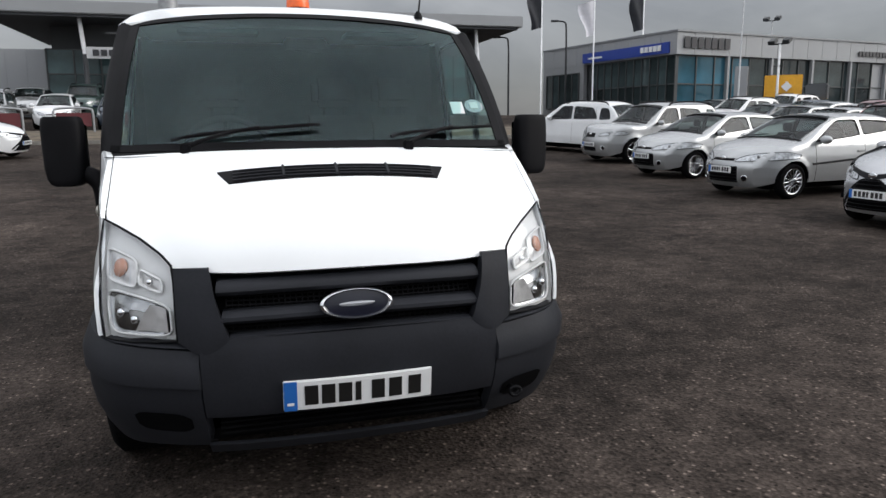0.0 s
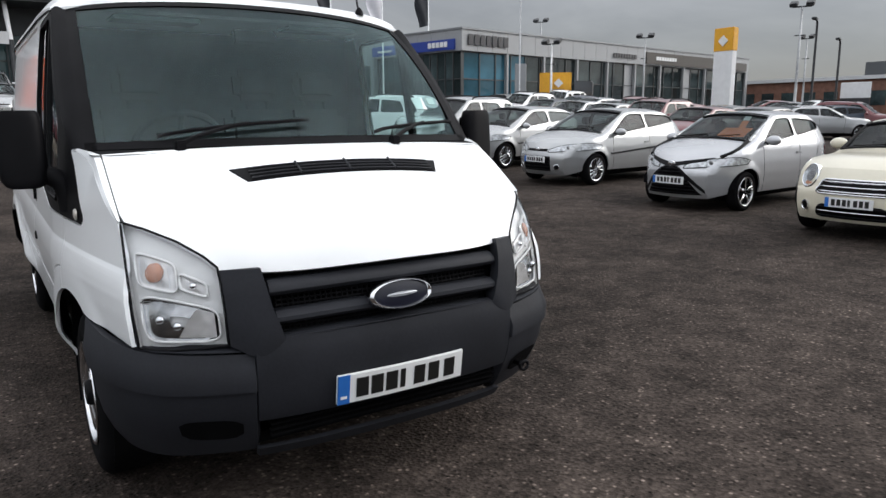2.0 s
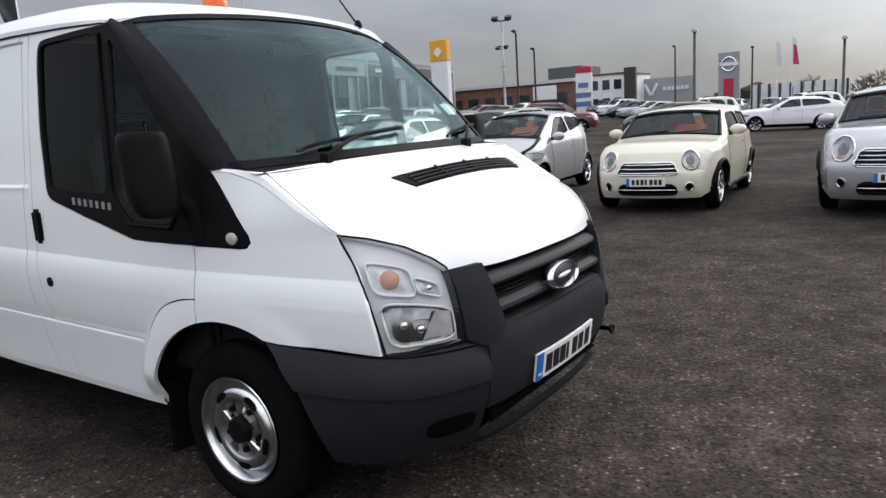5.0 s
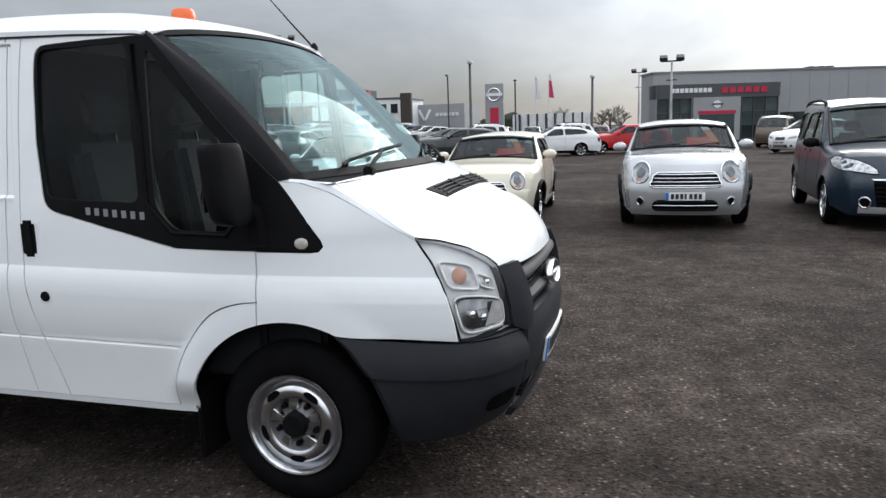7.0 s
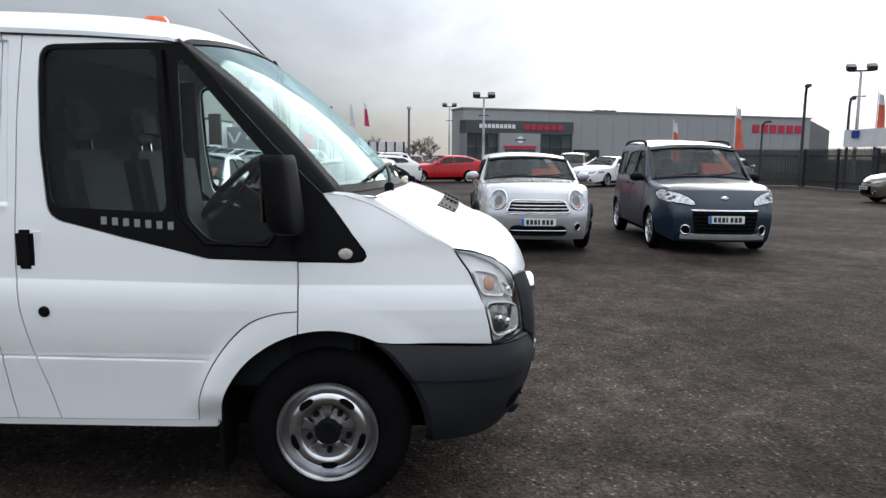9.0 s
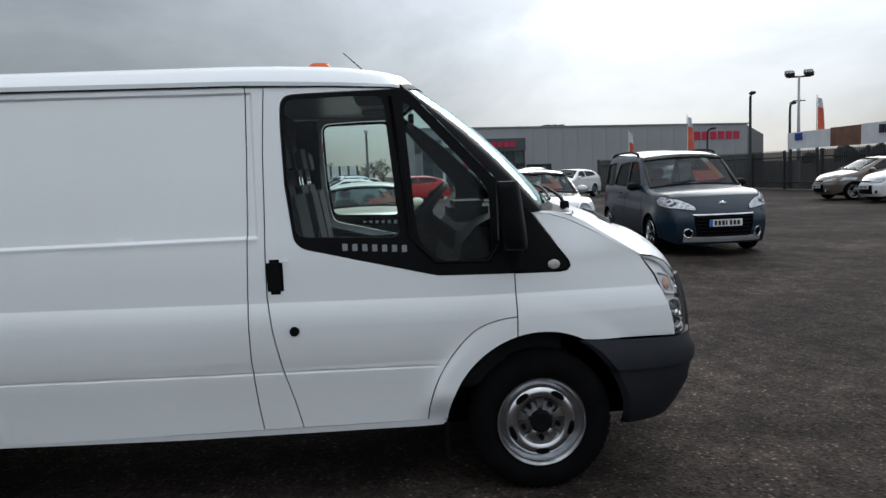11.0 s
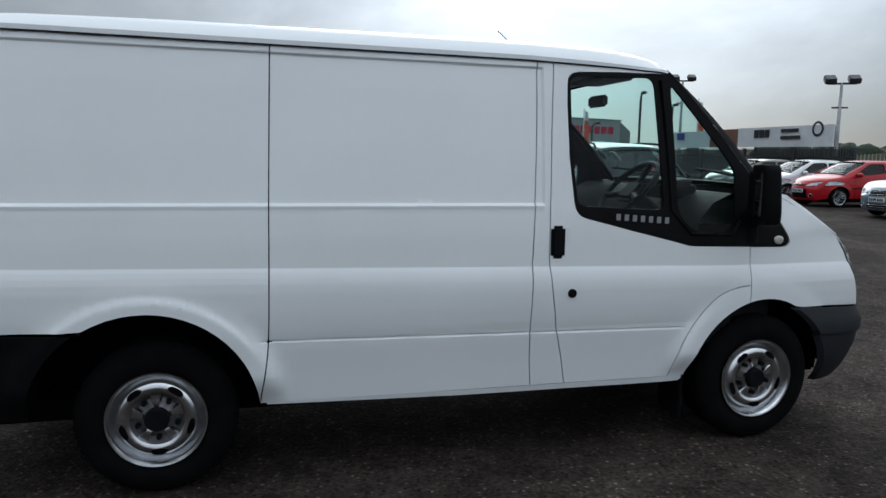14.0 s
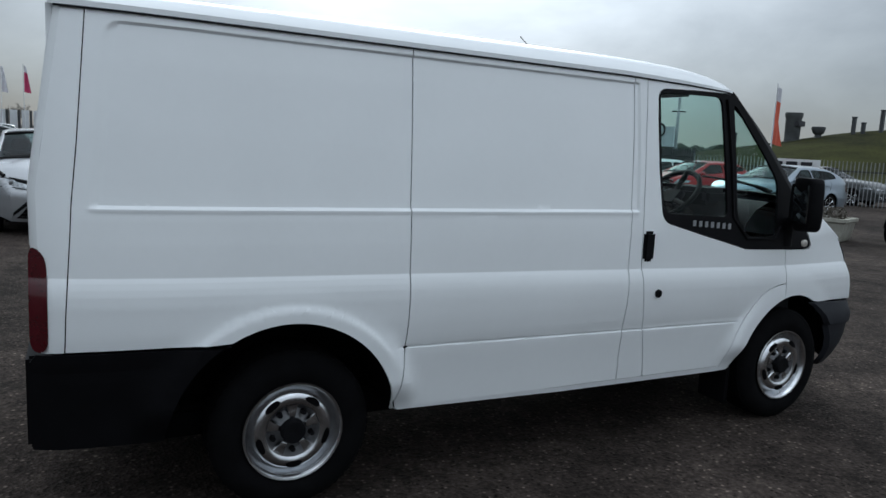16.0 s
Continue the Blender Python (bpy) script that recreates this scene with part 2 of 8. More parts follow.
def coons(bottom, top, left, right, nu=24, nv=16):
    """A patch between four curves: bottom and top run left to right, left and right run bottom to top."""
    b, t, l, r = resample(bottom, nu), resample(top, nu), resample(left, nv), resample(right, nv)
    rows = []
    for j in range(nv + 1):
        v = j / nv
        row = []
        for i in range(nu + 1):
            u = i / nu
            p = b[i] * (1 - v) + t[i] * v + l[j] * (1 - u) + r[j] * u
            p -= b[0] * (1 - u) * (1 - v) + b[-1] * u * (1 - v) + t[0] * (1 - u) * v + t[-1] * u * v
            row.append(p)
        rows.append(row)
    return rows


def lip(bm, vec):
    """Gives an open sheet an edge of some depth."""
    es = [e for e in bm.edges if e.is_boundary]
    r = bmesh.ops.extrude_edge_only(bm, edges=es)
    vs = [g for g in r["geom"] if isinstance(g, bmesh.types.BMVert)]
    for v in vs:
        v.co += vec(v.co) if callable(vec) else Vector(vec)
    return bm


def outward(bm, centre):
    """Turns a sheet's faces away from a point inside."""
    c = Vector(centre)
    bm.normal_update()
    if sum((f.calc_center_median() - c).dot(f.normal) * f.calc_area() for f in bm.faces) < 0:
        bmesh.ops.reverse_faces(bm, faces=bm.faces)
    return bm


def shrink(loop, d):
    """Insets a closed outline by d (negative: grows it)."""
    n = len(loop)
    area = sum(loop[i][0] * loop[(i + 1) % n][1] - loop[(i + 1) % n][0] * loop[i][1] for i in range(n))
    s = 1 if area > 0 else -1
    out = []
    for i in range(n):
        a, p, b = loop[i - 1], loop[i], loop[(i + 1) % n]
        e1, e2 = Vector((p[0] - a[0], p[1] - a[1])), Vector((b[0] - p[0], b[1] - p[1]))
        if e1.length < 1e-6 or e2.length < 1e-6:
            continue
        n1, n2 = Vector((-e1.y, e1.x)).normalized() * s, Vector((-e2.y, e2.x)).normalized() * s
        k = (n1 + n2)
        k = k / max(k.length_squared / 2, 0.3)
        out.append((p[0] + k.x * d, p[1] + k.y * d))
    return out


def sheet(loops, surf, step=0.06, acuts=(), bcuts=()):
    """Fills flat outlines, cuts them along a grid and lays them on a curved surface surf(a, b)."""
    bm = bmesh.new()
    edges = []
    for lp in loops:
        vs = [bm.verts.new((0, a, b)) for a, b in lp]
        edges += [bm.edges.new((vs[i], vs[(i + 1) % len(vs)])) for i in range(len(vs))]
    bmesh.ops.triangle_fill(bm, edges=edges, use_beauty=True, normal=(1, 0, 0))
    allp = [p for lp in loops for p in lp]
    for axis, extra in ((0, acuts), (1, bcuts)):
        lo, hi = min(p[axis] for p in allp), max(p[axis] for p in allp)
        at = {round(k * step, 4) for k in range(int(lo / step) - 1, int(hi / step) + 2)} | set(extra)
        at = sorted(c for c in at if lo + 0.002 < c < hi - 0.002)
        no = (0, 1, 0) if axis == 0 else (0, 0, 1)
        for c in at:
            bmesh.ops.bisect_plane(bm, geom=bm.verts[:] + bm.edges[:] + bm.faces[:], dist=1e-5,
                                   plane_co=(0, c, 0) if axis == 0 else (0, 0, c), plane_no=no)
    bmesh.ops.remove_doubles(bm, verts=bm.verts, dist=1e-4)
    for v in bm.verts:
        v.co = surf(v.co.y, v.co.z)
    bmesh.ops.recalc_face_normals(bm, faces=bm.faces)
    return bm


def arc(cy, cz, r, a0, a1, n=16):
    return [(cy + r * math.cos(radians(a0 + (a1 - a0) * k / n)), cz + r * math.sin(radians(a0 + (a1 - a0) * k / n))) for k in range(n + 1)]


def thing(name, label, category, m=None, group=""):
    ob = new(name)
    ob.empty_display_size = 0.2
    if m is not None:
        ob.matrix_basis = m
    return tagged(ob, label, category, group)


def words(text, size, mat, parent, m, name="letters", depth=0.002, align="CENTER", width=None):
    """Raised lettering with the built-in font, turned into a mesh."""
    cu = bpy.data.curves.new(name, "FONT")
    cu.body, cu.size, cu.extrude, cu.align_x, cu.align_y = text, size, depth, align, "CENTER"
    tmp = bpy.data.objects.new(name, cu)
    me = bpy.data.meshes.new_from_object(tmp)
    bpy.data.objects.remove(tmp)
    if width:
        xs = [v.co.x for v in me.vertices]
        k = width / max(max(xs) - min(xs), 1e-6)
        for v in me.vertices:
            v.co.x *= k
    me.name = name
    me.materials.append(mat)
    ob = new(name, me)
    ob.parent = parent
    ob.matrix_basis = m
    return ob

# ---- ground ----
def asphalt_material():
    m = material("worn_asphalt", (0.0246, 0.0196, 0.0168), 0.92, vary=0.3, scale=0.5, fine=0.0, spec=0.08)
    n, l = m.node_tree.nodes, m.node_tree.links
    p = n["Principled BSDF"]
    co = n.new("ShaderNodeTexCoord")
    chips = n.new("ShaderNodeTexVoronoi")
    chips.inputs["Scale"].default_value = 62.0
    l.new(co.outputs["Object"], chips.inputs["Vector"])
    grit = n.new("ShaderNodeTexNoise")
    grit.inputs["Scale"].default_value, grit.inputs["Detail"].default_value = 35.0, 6.0
    l.new(co.outputs["Object"], grit.inputs["Vector"])
    stain = n.new("ShaderNodeTexNoise")
    stain.inputs["Scale"].default_value, stain.inputs["Detail"].default_value = 1.7, 8.0
    stain.inputs["Roughness"].default_value = 0.7
    l.new(co.outputs["Object"], stain.inputs["Vector"])
    sep = n.new("ShaderNodeSeparateColor")
    l.new(chips.outputs["Color"], sep.inputs[0])
    r1 = n.new("ShaderNodeMapRange")
    r1.inputs["From Min"].default_value, r1.inputs["From Max"].default_value = 0.0, 1.0
    r1.inputs["To Min"].default_value, r1.inputs["To Max"].default_value = 0.72, 1.28
    l.new(sep.outputs[0], r1.inputs["Value"])
    r2 = n.new("ShaderNodeMapRange")
    r2.inputs["From Min"].default_value, r2.inputs["From Max"].default_value = 0.3, 0.72
    r2.inputs["To Min"].default_value, r2.inputs["To Max"].default_value = 0.58, 1.75
    l.new(stain.outputs["Fac"], r2.inputs["Value"])
    r3 = n.new("ShaderNodeMapRange")
    r3.inputs["From Min"].default_value, r3.inputs["From Max"].default_value = 0.3, 0.7
    r3.inputs["To Min"].default_value, r3.inputs["To Max"].default_value = 0.6, 1.4
    l.new(grit.outputs["Fac"], r3.inputs["Value"])
    # scattered pale stones
    stones = n.new("ShaderNodeTexVoronoi")
    stones.inputs["Scale"].default_value = 16.0
    l.new(co.outputs["Object"], stones.inputs["Vector"])
    r4 = n.new("ShaderNodeMapRange")
    r4.inputs["From Min"].default_value, r4.inputs["From Max"].default_value = 0.10, 0.05
    r4.inputs["To Min"].default_value, r4.inputs["To Max"].default_value = 1.0, 2.6
    l.new(stones.outputs["Distance"], r4.inputs["Value"])
    wide = n.new("ShaderNodeTexNoise")
    wide.inputs["Scale"].default_value, wide.inputs["Detail"].default_value = 0.33, 5.0
    l.new(co.outputs["Object"], wide.inputs["Vector"])
    r5 = n.new("ShaderNodeMapRange")
    r5.inputs["From Min"].default_value, r5.inputs["From Max"].default_value = 0.35, 0.68
    r5.inputs["To Min"].default_value, r5.inputs["To Max"].default_value = 0.7, 1.5
    l.new(wide.outputs["Fac"], r5.inputs["Value"])
    # worn patches a hand or two across where the binder has gone
    worn = n.new("ShaderNodeTexNoise")
    worn.inputs["Scale"].default_value, worn.inputs["Detail"].default_value, worn.inputs["Roughness"].default_value = 5.5, 9.0, 0.72
    l.new(co.outputs["Object"], worn.inputs["Vector"])
    r8 = n.new("ShaderNodeMapRange")
    r8.inputs["From Min"].default_value, r8.inputs["From Max"].default_value = 0.36, 0.66
    r8.inputs["To Min"].default_value, r8.inputs["To Max"].default_value = 0.65, 1.48
    l.new(worn.outputs["Fac"], r8.inputs["Value"])
    # single larger grains, some pale and some dark
    grain = n.new("ShaderNodeTexVoronoi")
    grain.inputs["Scale"].default_value = 40.0
    l.new(co.outputs["Object"], grain.inputs["Vector"])
    gsep = n.new("ShaderNodeSeparateColor")
    l.new(grain.outputs["Color"], gsep.inputs[0])
    near_ = n.new("ShaderNodeMapRange")
    near_.inputs["From Min"].default_value, near_.inputs["From Max"].default_value = 0.42, 0.22
    l.new(grain.outputs["Distance"], near_.inputs["Value"])
    tone = n.new("ShaderNodeValToRGB")
    tone.color_ramp.elements[0].position, tone.color_ramp.elements[0].color = 0.14, (0.02, 0.02, 0.02, 1)
    tone.color_ramp.elements[1].position, tone.color_ramp.elements[1].color = 0.24, (0.25, 0.25, 0.25, 1)
    for q, v in ((0.74, 0.25), (0.93, 1.0)):
        el = tone.color_ramp.elements.new(q)
        el.color = (v, v, v, 1)
    l.new(gsep.outputs[0], tone.inputs["Fac"])
    r6 = n.new("ShaderNodeMix")
    r6.data_type = "FLOAT"
    r6.inputs["A"].default_value = 0.24
    l.new(near_.outputs["Result"], r6.inputs["Factor"])
    l.new(tone.outputs["Color"], r6.inputs["B"])
    r7 = n.new("ShaderNodeMapRange")
    r7.inputs["From Min"].default_value, r7.inputs["From Max"].default_value = 0.0, 1.0
    r7.inputs["To Min"].default_value, r7.inputs["To Max"].default_value = 0.22, 3.9
    l.new(r6.outputs["Result"], r7.inputs["Value"])
    base = p.inputs["Base Color"].links[0].from_socket
    for r in (r1, r2, r3, r4, r5, r7, r8):
        sc = n.new("ShaderNodeVectorMath")
        sc.operation = "SCALE"
        l.new(base, sc.inputs[0])
        l.new(r.outputs["Result"], sc.inputs["Scale"])
        base = sc.outputs["Vector"]
    l.new(base, p.inputs["Base Color"])
    b = n.new("ShaderNodeBump")
    b.inputs["Strength"].default_value, b.inputs["Distance"].default_value = 0.6, 0.010
    h = n.new("ShaderNodeMath")
    h.operation = "ADD"
    l.new(chips.outputs["Distance"], h.inputs[0])
    l.new(grit.outputs["Fac"], h.inputs[1])
    l.new(h.outputs[0], b.inputs["Height"])
    l.new(b.outputs["Normal"], p.inputs["Normal"])
    return m


ASPHALT = asphalt_material()


def ground_z(y):
    """The lot climbs gently beyond the van towards the showrooms."""
    t = min(1.0, max(0.0, (y - 3.2) / 3.0))
    return 0.00125 * min(max(y, 0.0), 40.0) ** 2 * t * t * (3 - 2 * t)


def build_ground():
    bm = bmesh.new()
    xs = [-3000, -600, -150, -60] + list(range(-30, 61, 3)) + [90, 150, 600, 3000]
    rows = []
    for y in xs:
        row = []
        for x in xs:
            near = max(abs(x), abs(y)) < 80
            row.append((x, y, ground_z(y) + (0.012 * noise.noise((x * 0.3, y * 0.3, 0)) - 0.006 if near and math.hypot(x, y - 1) > 6 else 0.0)))
        rows.append(row)
    grid_mesh(bm, rows)
    tagged(part("ground", bm, ASPHALT), "dark worn asphalt car park with pale gritty patches", "ground", kind="structure")


build_ground()


# ---- the van ----
def ramp(x, xs, ys):
    return float(np.interp(x, xs, ys))


def step01(x, a, b):
    t = min(1.0, max(0.0, (x - a) / (b - a)))
    return t * t * (3 - 2 * t)


PZ = [0.28, 0.34, 0.37, 0.50, 0.62, 0.66, 0.70, 0.78, 0.85, 0.890, 0.915, 0.938, 0.955, 0.957, 1.10, 1.20, 1.25, 1.50, 1.75, 1.88, 1.93]
PX = [0.900, 0.915, 0.922, 0.940, 0.960, 0.964, 0.974, 0.985, 0.9885, 0.986, 0.9822, 0.9765, 0.9702, 0.9698, 0.963, 0.956, 0.950, 0.925, 0.893, 0.872, 0.862]
WHEEL_Y, WHEEL_R = (0.0, 2.933), 0.332
ARCH = ((0.0, 0.325, 0.432), (2.965, 0.345, 0.455))


def crease_shift(y, z):
    """The waist crease climbs from the wing to the tail."""
    return (0.0165 * y - 0.020) * step01(z, 0.76, 0.885) * (1 - step01(z, 1.0, 1.16))


def levelled(y, z):
    return z - crease_shift(y, z)


def unlevelled(y, b):
    z = b
    for _ in range(6):
        z = b + crease_shift(y, z)
    return z


def half_width(y, z):
    """Half the van's width at a place on its flank."""
    w = ramp(levelled(y, z), PZ, PX)
    if y < 0.35:
        w -= ramp(z, [0.70, 1.06], [0.112, 0.150]) * (0.35 - y) ** 1.4
        w -= 0.03 * max(0.0, 1 - abs(y + 0.20) / 0.26) * step01(z, 1.08, 1.29)
    if y > 3.25:
        w -= 0.16 * (y - 3.25) ** 2
        w -= 0.9 * max(0.0, y - 3.76) ** 1.6
    # pressed panels of the load bay
    if 1.2 < y < 3.72:
        back, top, r = 3.675 - 0.09 * (z - 1.24), 1.871 + 0.007 * (y - 1.2), 0.07
        py, pz = y - back + r, z - top + r
        if py > 0 and pz > 0:
            h = math.hypot(py, pz)
            rim = step01(r - h, 0.0, 0.011 + 0.035 * (py / max(h, 1e-6)) ** 2)
        else:
            rim = step01(top - z, 0.0, 0.011) * step01(back - y, 0.0, 0.046)
        front = step01(y, 1.220, 1.232)
        w -= 0.010 * front * rim * step01(z, 1.238, 1.25)
        w += 0.003 * front * step01(back - y, 0.0, 0.03) * step01(z, 1.222, 1.232) * (1 - step01(z, 1.238, 1.248))
    # groove above the sill
    if 0.45 < y < 2.5:
        g = z + 0.0130 * (2.4 - y)
        w -= 0.006 * (step01(g, 0.651, 0.656) - step01(g, 0.660, 0.665)) * step01(y, 0.47, 0.49)
    # raised lips round the wheels
    for cy, cz, r in ARCH:
        d = math.hypot(y - cy, z - cz)
        if d < r + 0.16 and z > 0.3:
            w = w + (max(w, ramp(0.86, PZ, PX) - (0.125 * (0.35 - y) ** 1.4 if y < 0.35 else 0) + 0.002) - w) * (1 - step01(d, r + 0.06, r + 0.145)) * step01(z, 0.36, 0.52)
            w += (0.004 * (1 - step01(d, r + 0.03, r + 0.12)) if cy < 1 else 0.011 * (1 - step01(d, r + 0.050, r + 0.074))) * step01(z, 0.52, 0.72)
    return w


def flank(sign, inset=0.0):
    return lambda a, b: Vector((sign * (half_width(a, b) - inset), a, b))


ZCUT = (0.620, 0.624, 0.628, 0.632, 0.636, 0.64, 0.644, 0.648, 0.652, 0.656, 0.660, 0.664, 0.668, 0.85, 0.87, 0.890, 0.90, 0.915, 0.927, 0.938, 0.947, 0.953, 0.955, 0.957, 0.960, 0.975, 1.222, 1.232, 1.238, 1.244, 1.25, 1.855, 1.861, 1.866, 1.871, 1.876, 1.881, 1.886, 1.891)
YCUT = (1.215, 1.22, 1.226, 1.232, 1.238, 3.53, 3.545, 3.56, 3.575, 3.585, 3.595, 3.605, 3.615, 3.625, 3.635, 3.65, 3.665, 3.68)

DOOR_REAR = [(1.08, 0.372), (1.11, 0.51), (1.15, 0.66), (1.18, 0.83), (1.197, 0.98), (1.195, 1.17), (1.19, 1.35), (1.185, 1.6), (1.17, 1.897)]
PILLAR_REAR = [(1.255, 0.372), (1.27, 0.5), (1.282, 0.69), (1.28, 0.98), (1.265, 1.3), (1.255, 1.6), (1.25, 1.903)]
DOOR_ARCH = [(0.105, 1.028), (0.102, 0.835), (0.18, 0.83), (0.28, 0.80), (0.35, 0.742), (0.42, 0.655), (0.475, 0.56), (0.508, 0.46), (0.52, 0.372)]
DOOR_ARCH = DOOR_ARCH[:2] + [(p.x, p.y) for p in smooth_line([(a, b, 0) for a, b in DOOR_ARCH[1:]], 2)][1:]
SEAM_MID = [(2.51, 0.372), (2.48, 0.55), (2.468, 0.66), (2.462, 1.0), (2.46, 1.24), (2.452, 1.6), (2.445, 1.914)]
SEAM_MID = [(p.x, p.y) for p in smooth_line([(a, b, 0) for a, b in SEAM_MID], 1)]
REAR_SEAM = [(3.75, 0.735), (3.735, 1.0), (3.72, 1.25), (3.70, 1.46), (3.665, 1.926)]
A_EDGE = [(-0.105, 1.026), (-0.138, 1.03), (-0.152, 1.045), (-0.146, 1.065), (-0.10, 1.13), (0.012, 1.292), (0.20, 1.482), (0.40, 1.700), (0.53, 1.842), (0.565, 1.872)]


def soft(loop, r=0.03, closed=True):
    """Round the sharp corners of a flat outline."""
    out, n = [], len(loop)
    for i, p in enumerate(loop):
        if not closed and i in (0, n - 1):
            out.append(p)
            continue
        a, b, c = Vector(loop[i - 1]), Vector(p), Vector(loop[(i + 1) % n])
        d0, d1 = a - b, c - b
        if math.pi - d0.angle(d1) < radians(14):
            out.append(p)
            continue
        q0, q1 = b + d0.normalized() * min(r, d0.length * 0.48), b + d1.normalized() * min(r, d1.length * 0.48)
        for k in range(5):
            t = k / 4
            v = q0 * (1 - t) ** 2 + b * 2 * t * (1 - t) + q1 * t * t
            out.append((v.x, v.y))
    return out


TRIM_LOW = [(0.58, 1.862), (0.64, 1.862), (0.85, 1.86)] + soft([(0.85, 1.86), (1.100, 1.852), (1.104, 1.70), (1.096, 1.46), (1.065, 1.192), (0.78, 1.12)], 0.055, False)[1:-1] + [(0.78, 1.12), (0.54, 1.062), (0.45, 1.04), (0.105, 1.03)]
GLASS_MAIN = soft([(0.605, 1.215), (1.055, 1.235), (1.084, 1.5), (1.088, 1.836), (0.655, 1.842)], 0.045)
GLASS_FRONT = soft([(0.57, 1.825), (0.205, 1.41), (0.205, 1.105), (0.44, 1.105), (0.53, 1.2)], 0.05)


def van_side(van, s):
    """One flank of the van: s is -1 for the driver's side, +1 for the other."""
    white, gap = WHITE, 0.0028
    fy0, fz0, fr = ARCH[0]
    ry0, rz0, rr = ARCH[1]
    inward = lambda co: Vector((-s * 0.014, 0, 0))

    def panel(name, loop, mat=white, label="", inset=0.0, holes=(), step=0.03, parent=van, deep=inward, g=gap):
        level = lambda lp: [(a, levelled(a, b)) for a, b in lp]
        on_flank = flank(s, inset)
        bm = sheet([level(shrink(loop, g)), *[level(h) for h in holes]], lambda a, b: on_flank(a, unlevelled(a, b)), step, YCUT, ZCUT)
        bmesh.ops.holes_fill(bm, edges=[e for e in bm.edges if e.is_boundary], sides=9)
        bmesh.ops.delete(bm, geom=[e for e in bm.edges if e.is_wire], context="EDGES")
        lip(bm, deep)
        bmesh.ops.recalc_face_normals(bm, faces=bm.faces)
        if s * sum(f.normal.x * f.calc_area() for f in bm.faces) < 0:
            bmesh.ops.reverse_faces(bm, faces=bm.faces)
        return part(name, bm, mat, parent, label)

    # front wing
    low = [(-0.672, 0.685), (-0.45, 0.694), (-0.26, 0.70)] + [p for p in arc(fy0, fz0, fr, 118, 76, 10)]
    wing = low + [(0.102, 0.835), (0.105, 1.028), (-0.105, 1.022), (-0.140, 1.026), (-0.157, 1.045), (-0.150, 1.067), (-0.10, 1.133), (0.012, 1.292), (-0.06, 1.288), (-0.16, 1.255), (-0.28, 1.195), (-0.40, 1.125), (-0.507, 1.066), (-0.58, 0.97), (-0.635, 0.85), (-0.66, 0.76)]
    panel("front_wing", wing, step=0.02)
    # strip of wing behind the wheel
    strip = [p for p in reversed(arc(fy0, fz0, fr, 5, 76, 12))][0:] + [(0.44, 0.352), (0.525, 0.358)] + list(reversed(DOOR_ARCH[1:]))
    panel("sill_corner", strip, step=0.02)
    # door
    door = DOOR_ARCH + DOOR_REAR + [(0.60, 1.888), (0.572, 1.876)] + TRIM_LOW
    d = panel("front_door", door)
    # black window surround with holes for the glass
    trim = A_EDGE + TRIM_LOW[:-1] + [(0.105, 1.03)]
    panel("window_surround", trim, BLACK_TRIM, "black window surround and pillar", inset=0.002, holes=(GLASS_MAIN, GLASS_FRONT), g=0.0015)
    for nm, lp in (("door_glass", GLASS_MAIN), ("quarter_glass", GLASS_FRONT)):
        bm = outward(sheet([shrink(lp, -0.004)], flank(s, 0.013), 0.15), (0, 0.6, 1.2))
        g = part(nm, bm, SIDE_GLASS, d)
        g.visible_shadow = False
    # rib between door glass and quarter glass
    bm = tube([(s * (half_width(0.62, 1.83) + 0.0), 0.623, 1.832), (s * half_width(0.59, 1.5), 0.588, 1.5), (s * half_width(0.57, 1.22), 0.566, 1.215), (s * half_width(0.45, 1.1), 0.455, 1.098), (s * half_width(0.22, 1.1), 0.22, 1.09), (s * half_width(0.17, 1.2), 0.17, 1.16)], 0.008, 8)
    part("window_rib", bm, BLACK_TRIM, d)
    # pillar strip and load bay
    pillar = list(reversed(DOOR_REAR)) + PILLAR_REAR
    panel("pillar_panel", pillar)
    bay = list(reversed(PILLAR_REAR)) + SEAM_MID
    panel("load_panel_front", bay, step=0.025)
    rear = list(reversed(SEAM_MID)) + [p for p in arc(ry0, rz0, rr, 174, 60, 18)] + [(3.28, 0.735), (3.40, 0.735)] + REAR_SEAM
    panel("load_panel_rear", rear, step=0.0125)
    corner = list(reversed(REAR_SEAM)) + [(3.80, 0.735), (3.797, 1.0), (3.825, 1.11), (3.828, 1.3), (3.785, 1.6), (3.738, 1.927)]
    panel("rear_corner", corner, step=0.03, g=0.0012)
    edge = [(3.80, 0.735), (3.797, 1.0), (3.823, 1.11), (3.826, 1.3), (3.806, 1.45), (3.783, 1.6), (3.76, 1.77), (3.736, 1.93)]
    ra = [Vector((s * (half_width(a, b) - 0.001), a, b)) for a, b in edge]
    rb = [p + Vector((-s * 0.018, 0.020, 0)) for p in ra]
    rc = [p + Vector((-s * 0.06, 0.028, 0)) for p in ra]
    part("rear_edge", outward(grid_mesh(bmesh.new(), [ra, rb, rc]), (0, 2, 1)), WHITE, van)
    lamp = soft([(3.795, 0.737), (3.795, 1.08), (3.856, 1.12), (3.858, 0.737)], 0.06)
    panel("rear_lamp", lamp, RED_LAMP, "red rear lamp cluster", inset=-0.004, step=0.03)
    # rear cladding and sill
    clad = [(3.20, 0.73), (3.30, 0.728), (3.84, 0.732), (3.862, 0.70), (3.862, 0.36), (3.47, 0.36)] + [p for p in arc(ry0, rz0, rr + 0.004, 2, 58, 12)]
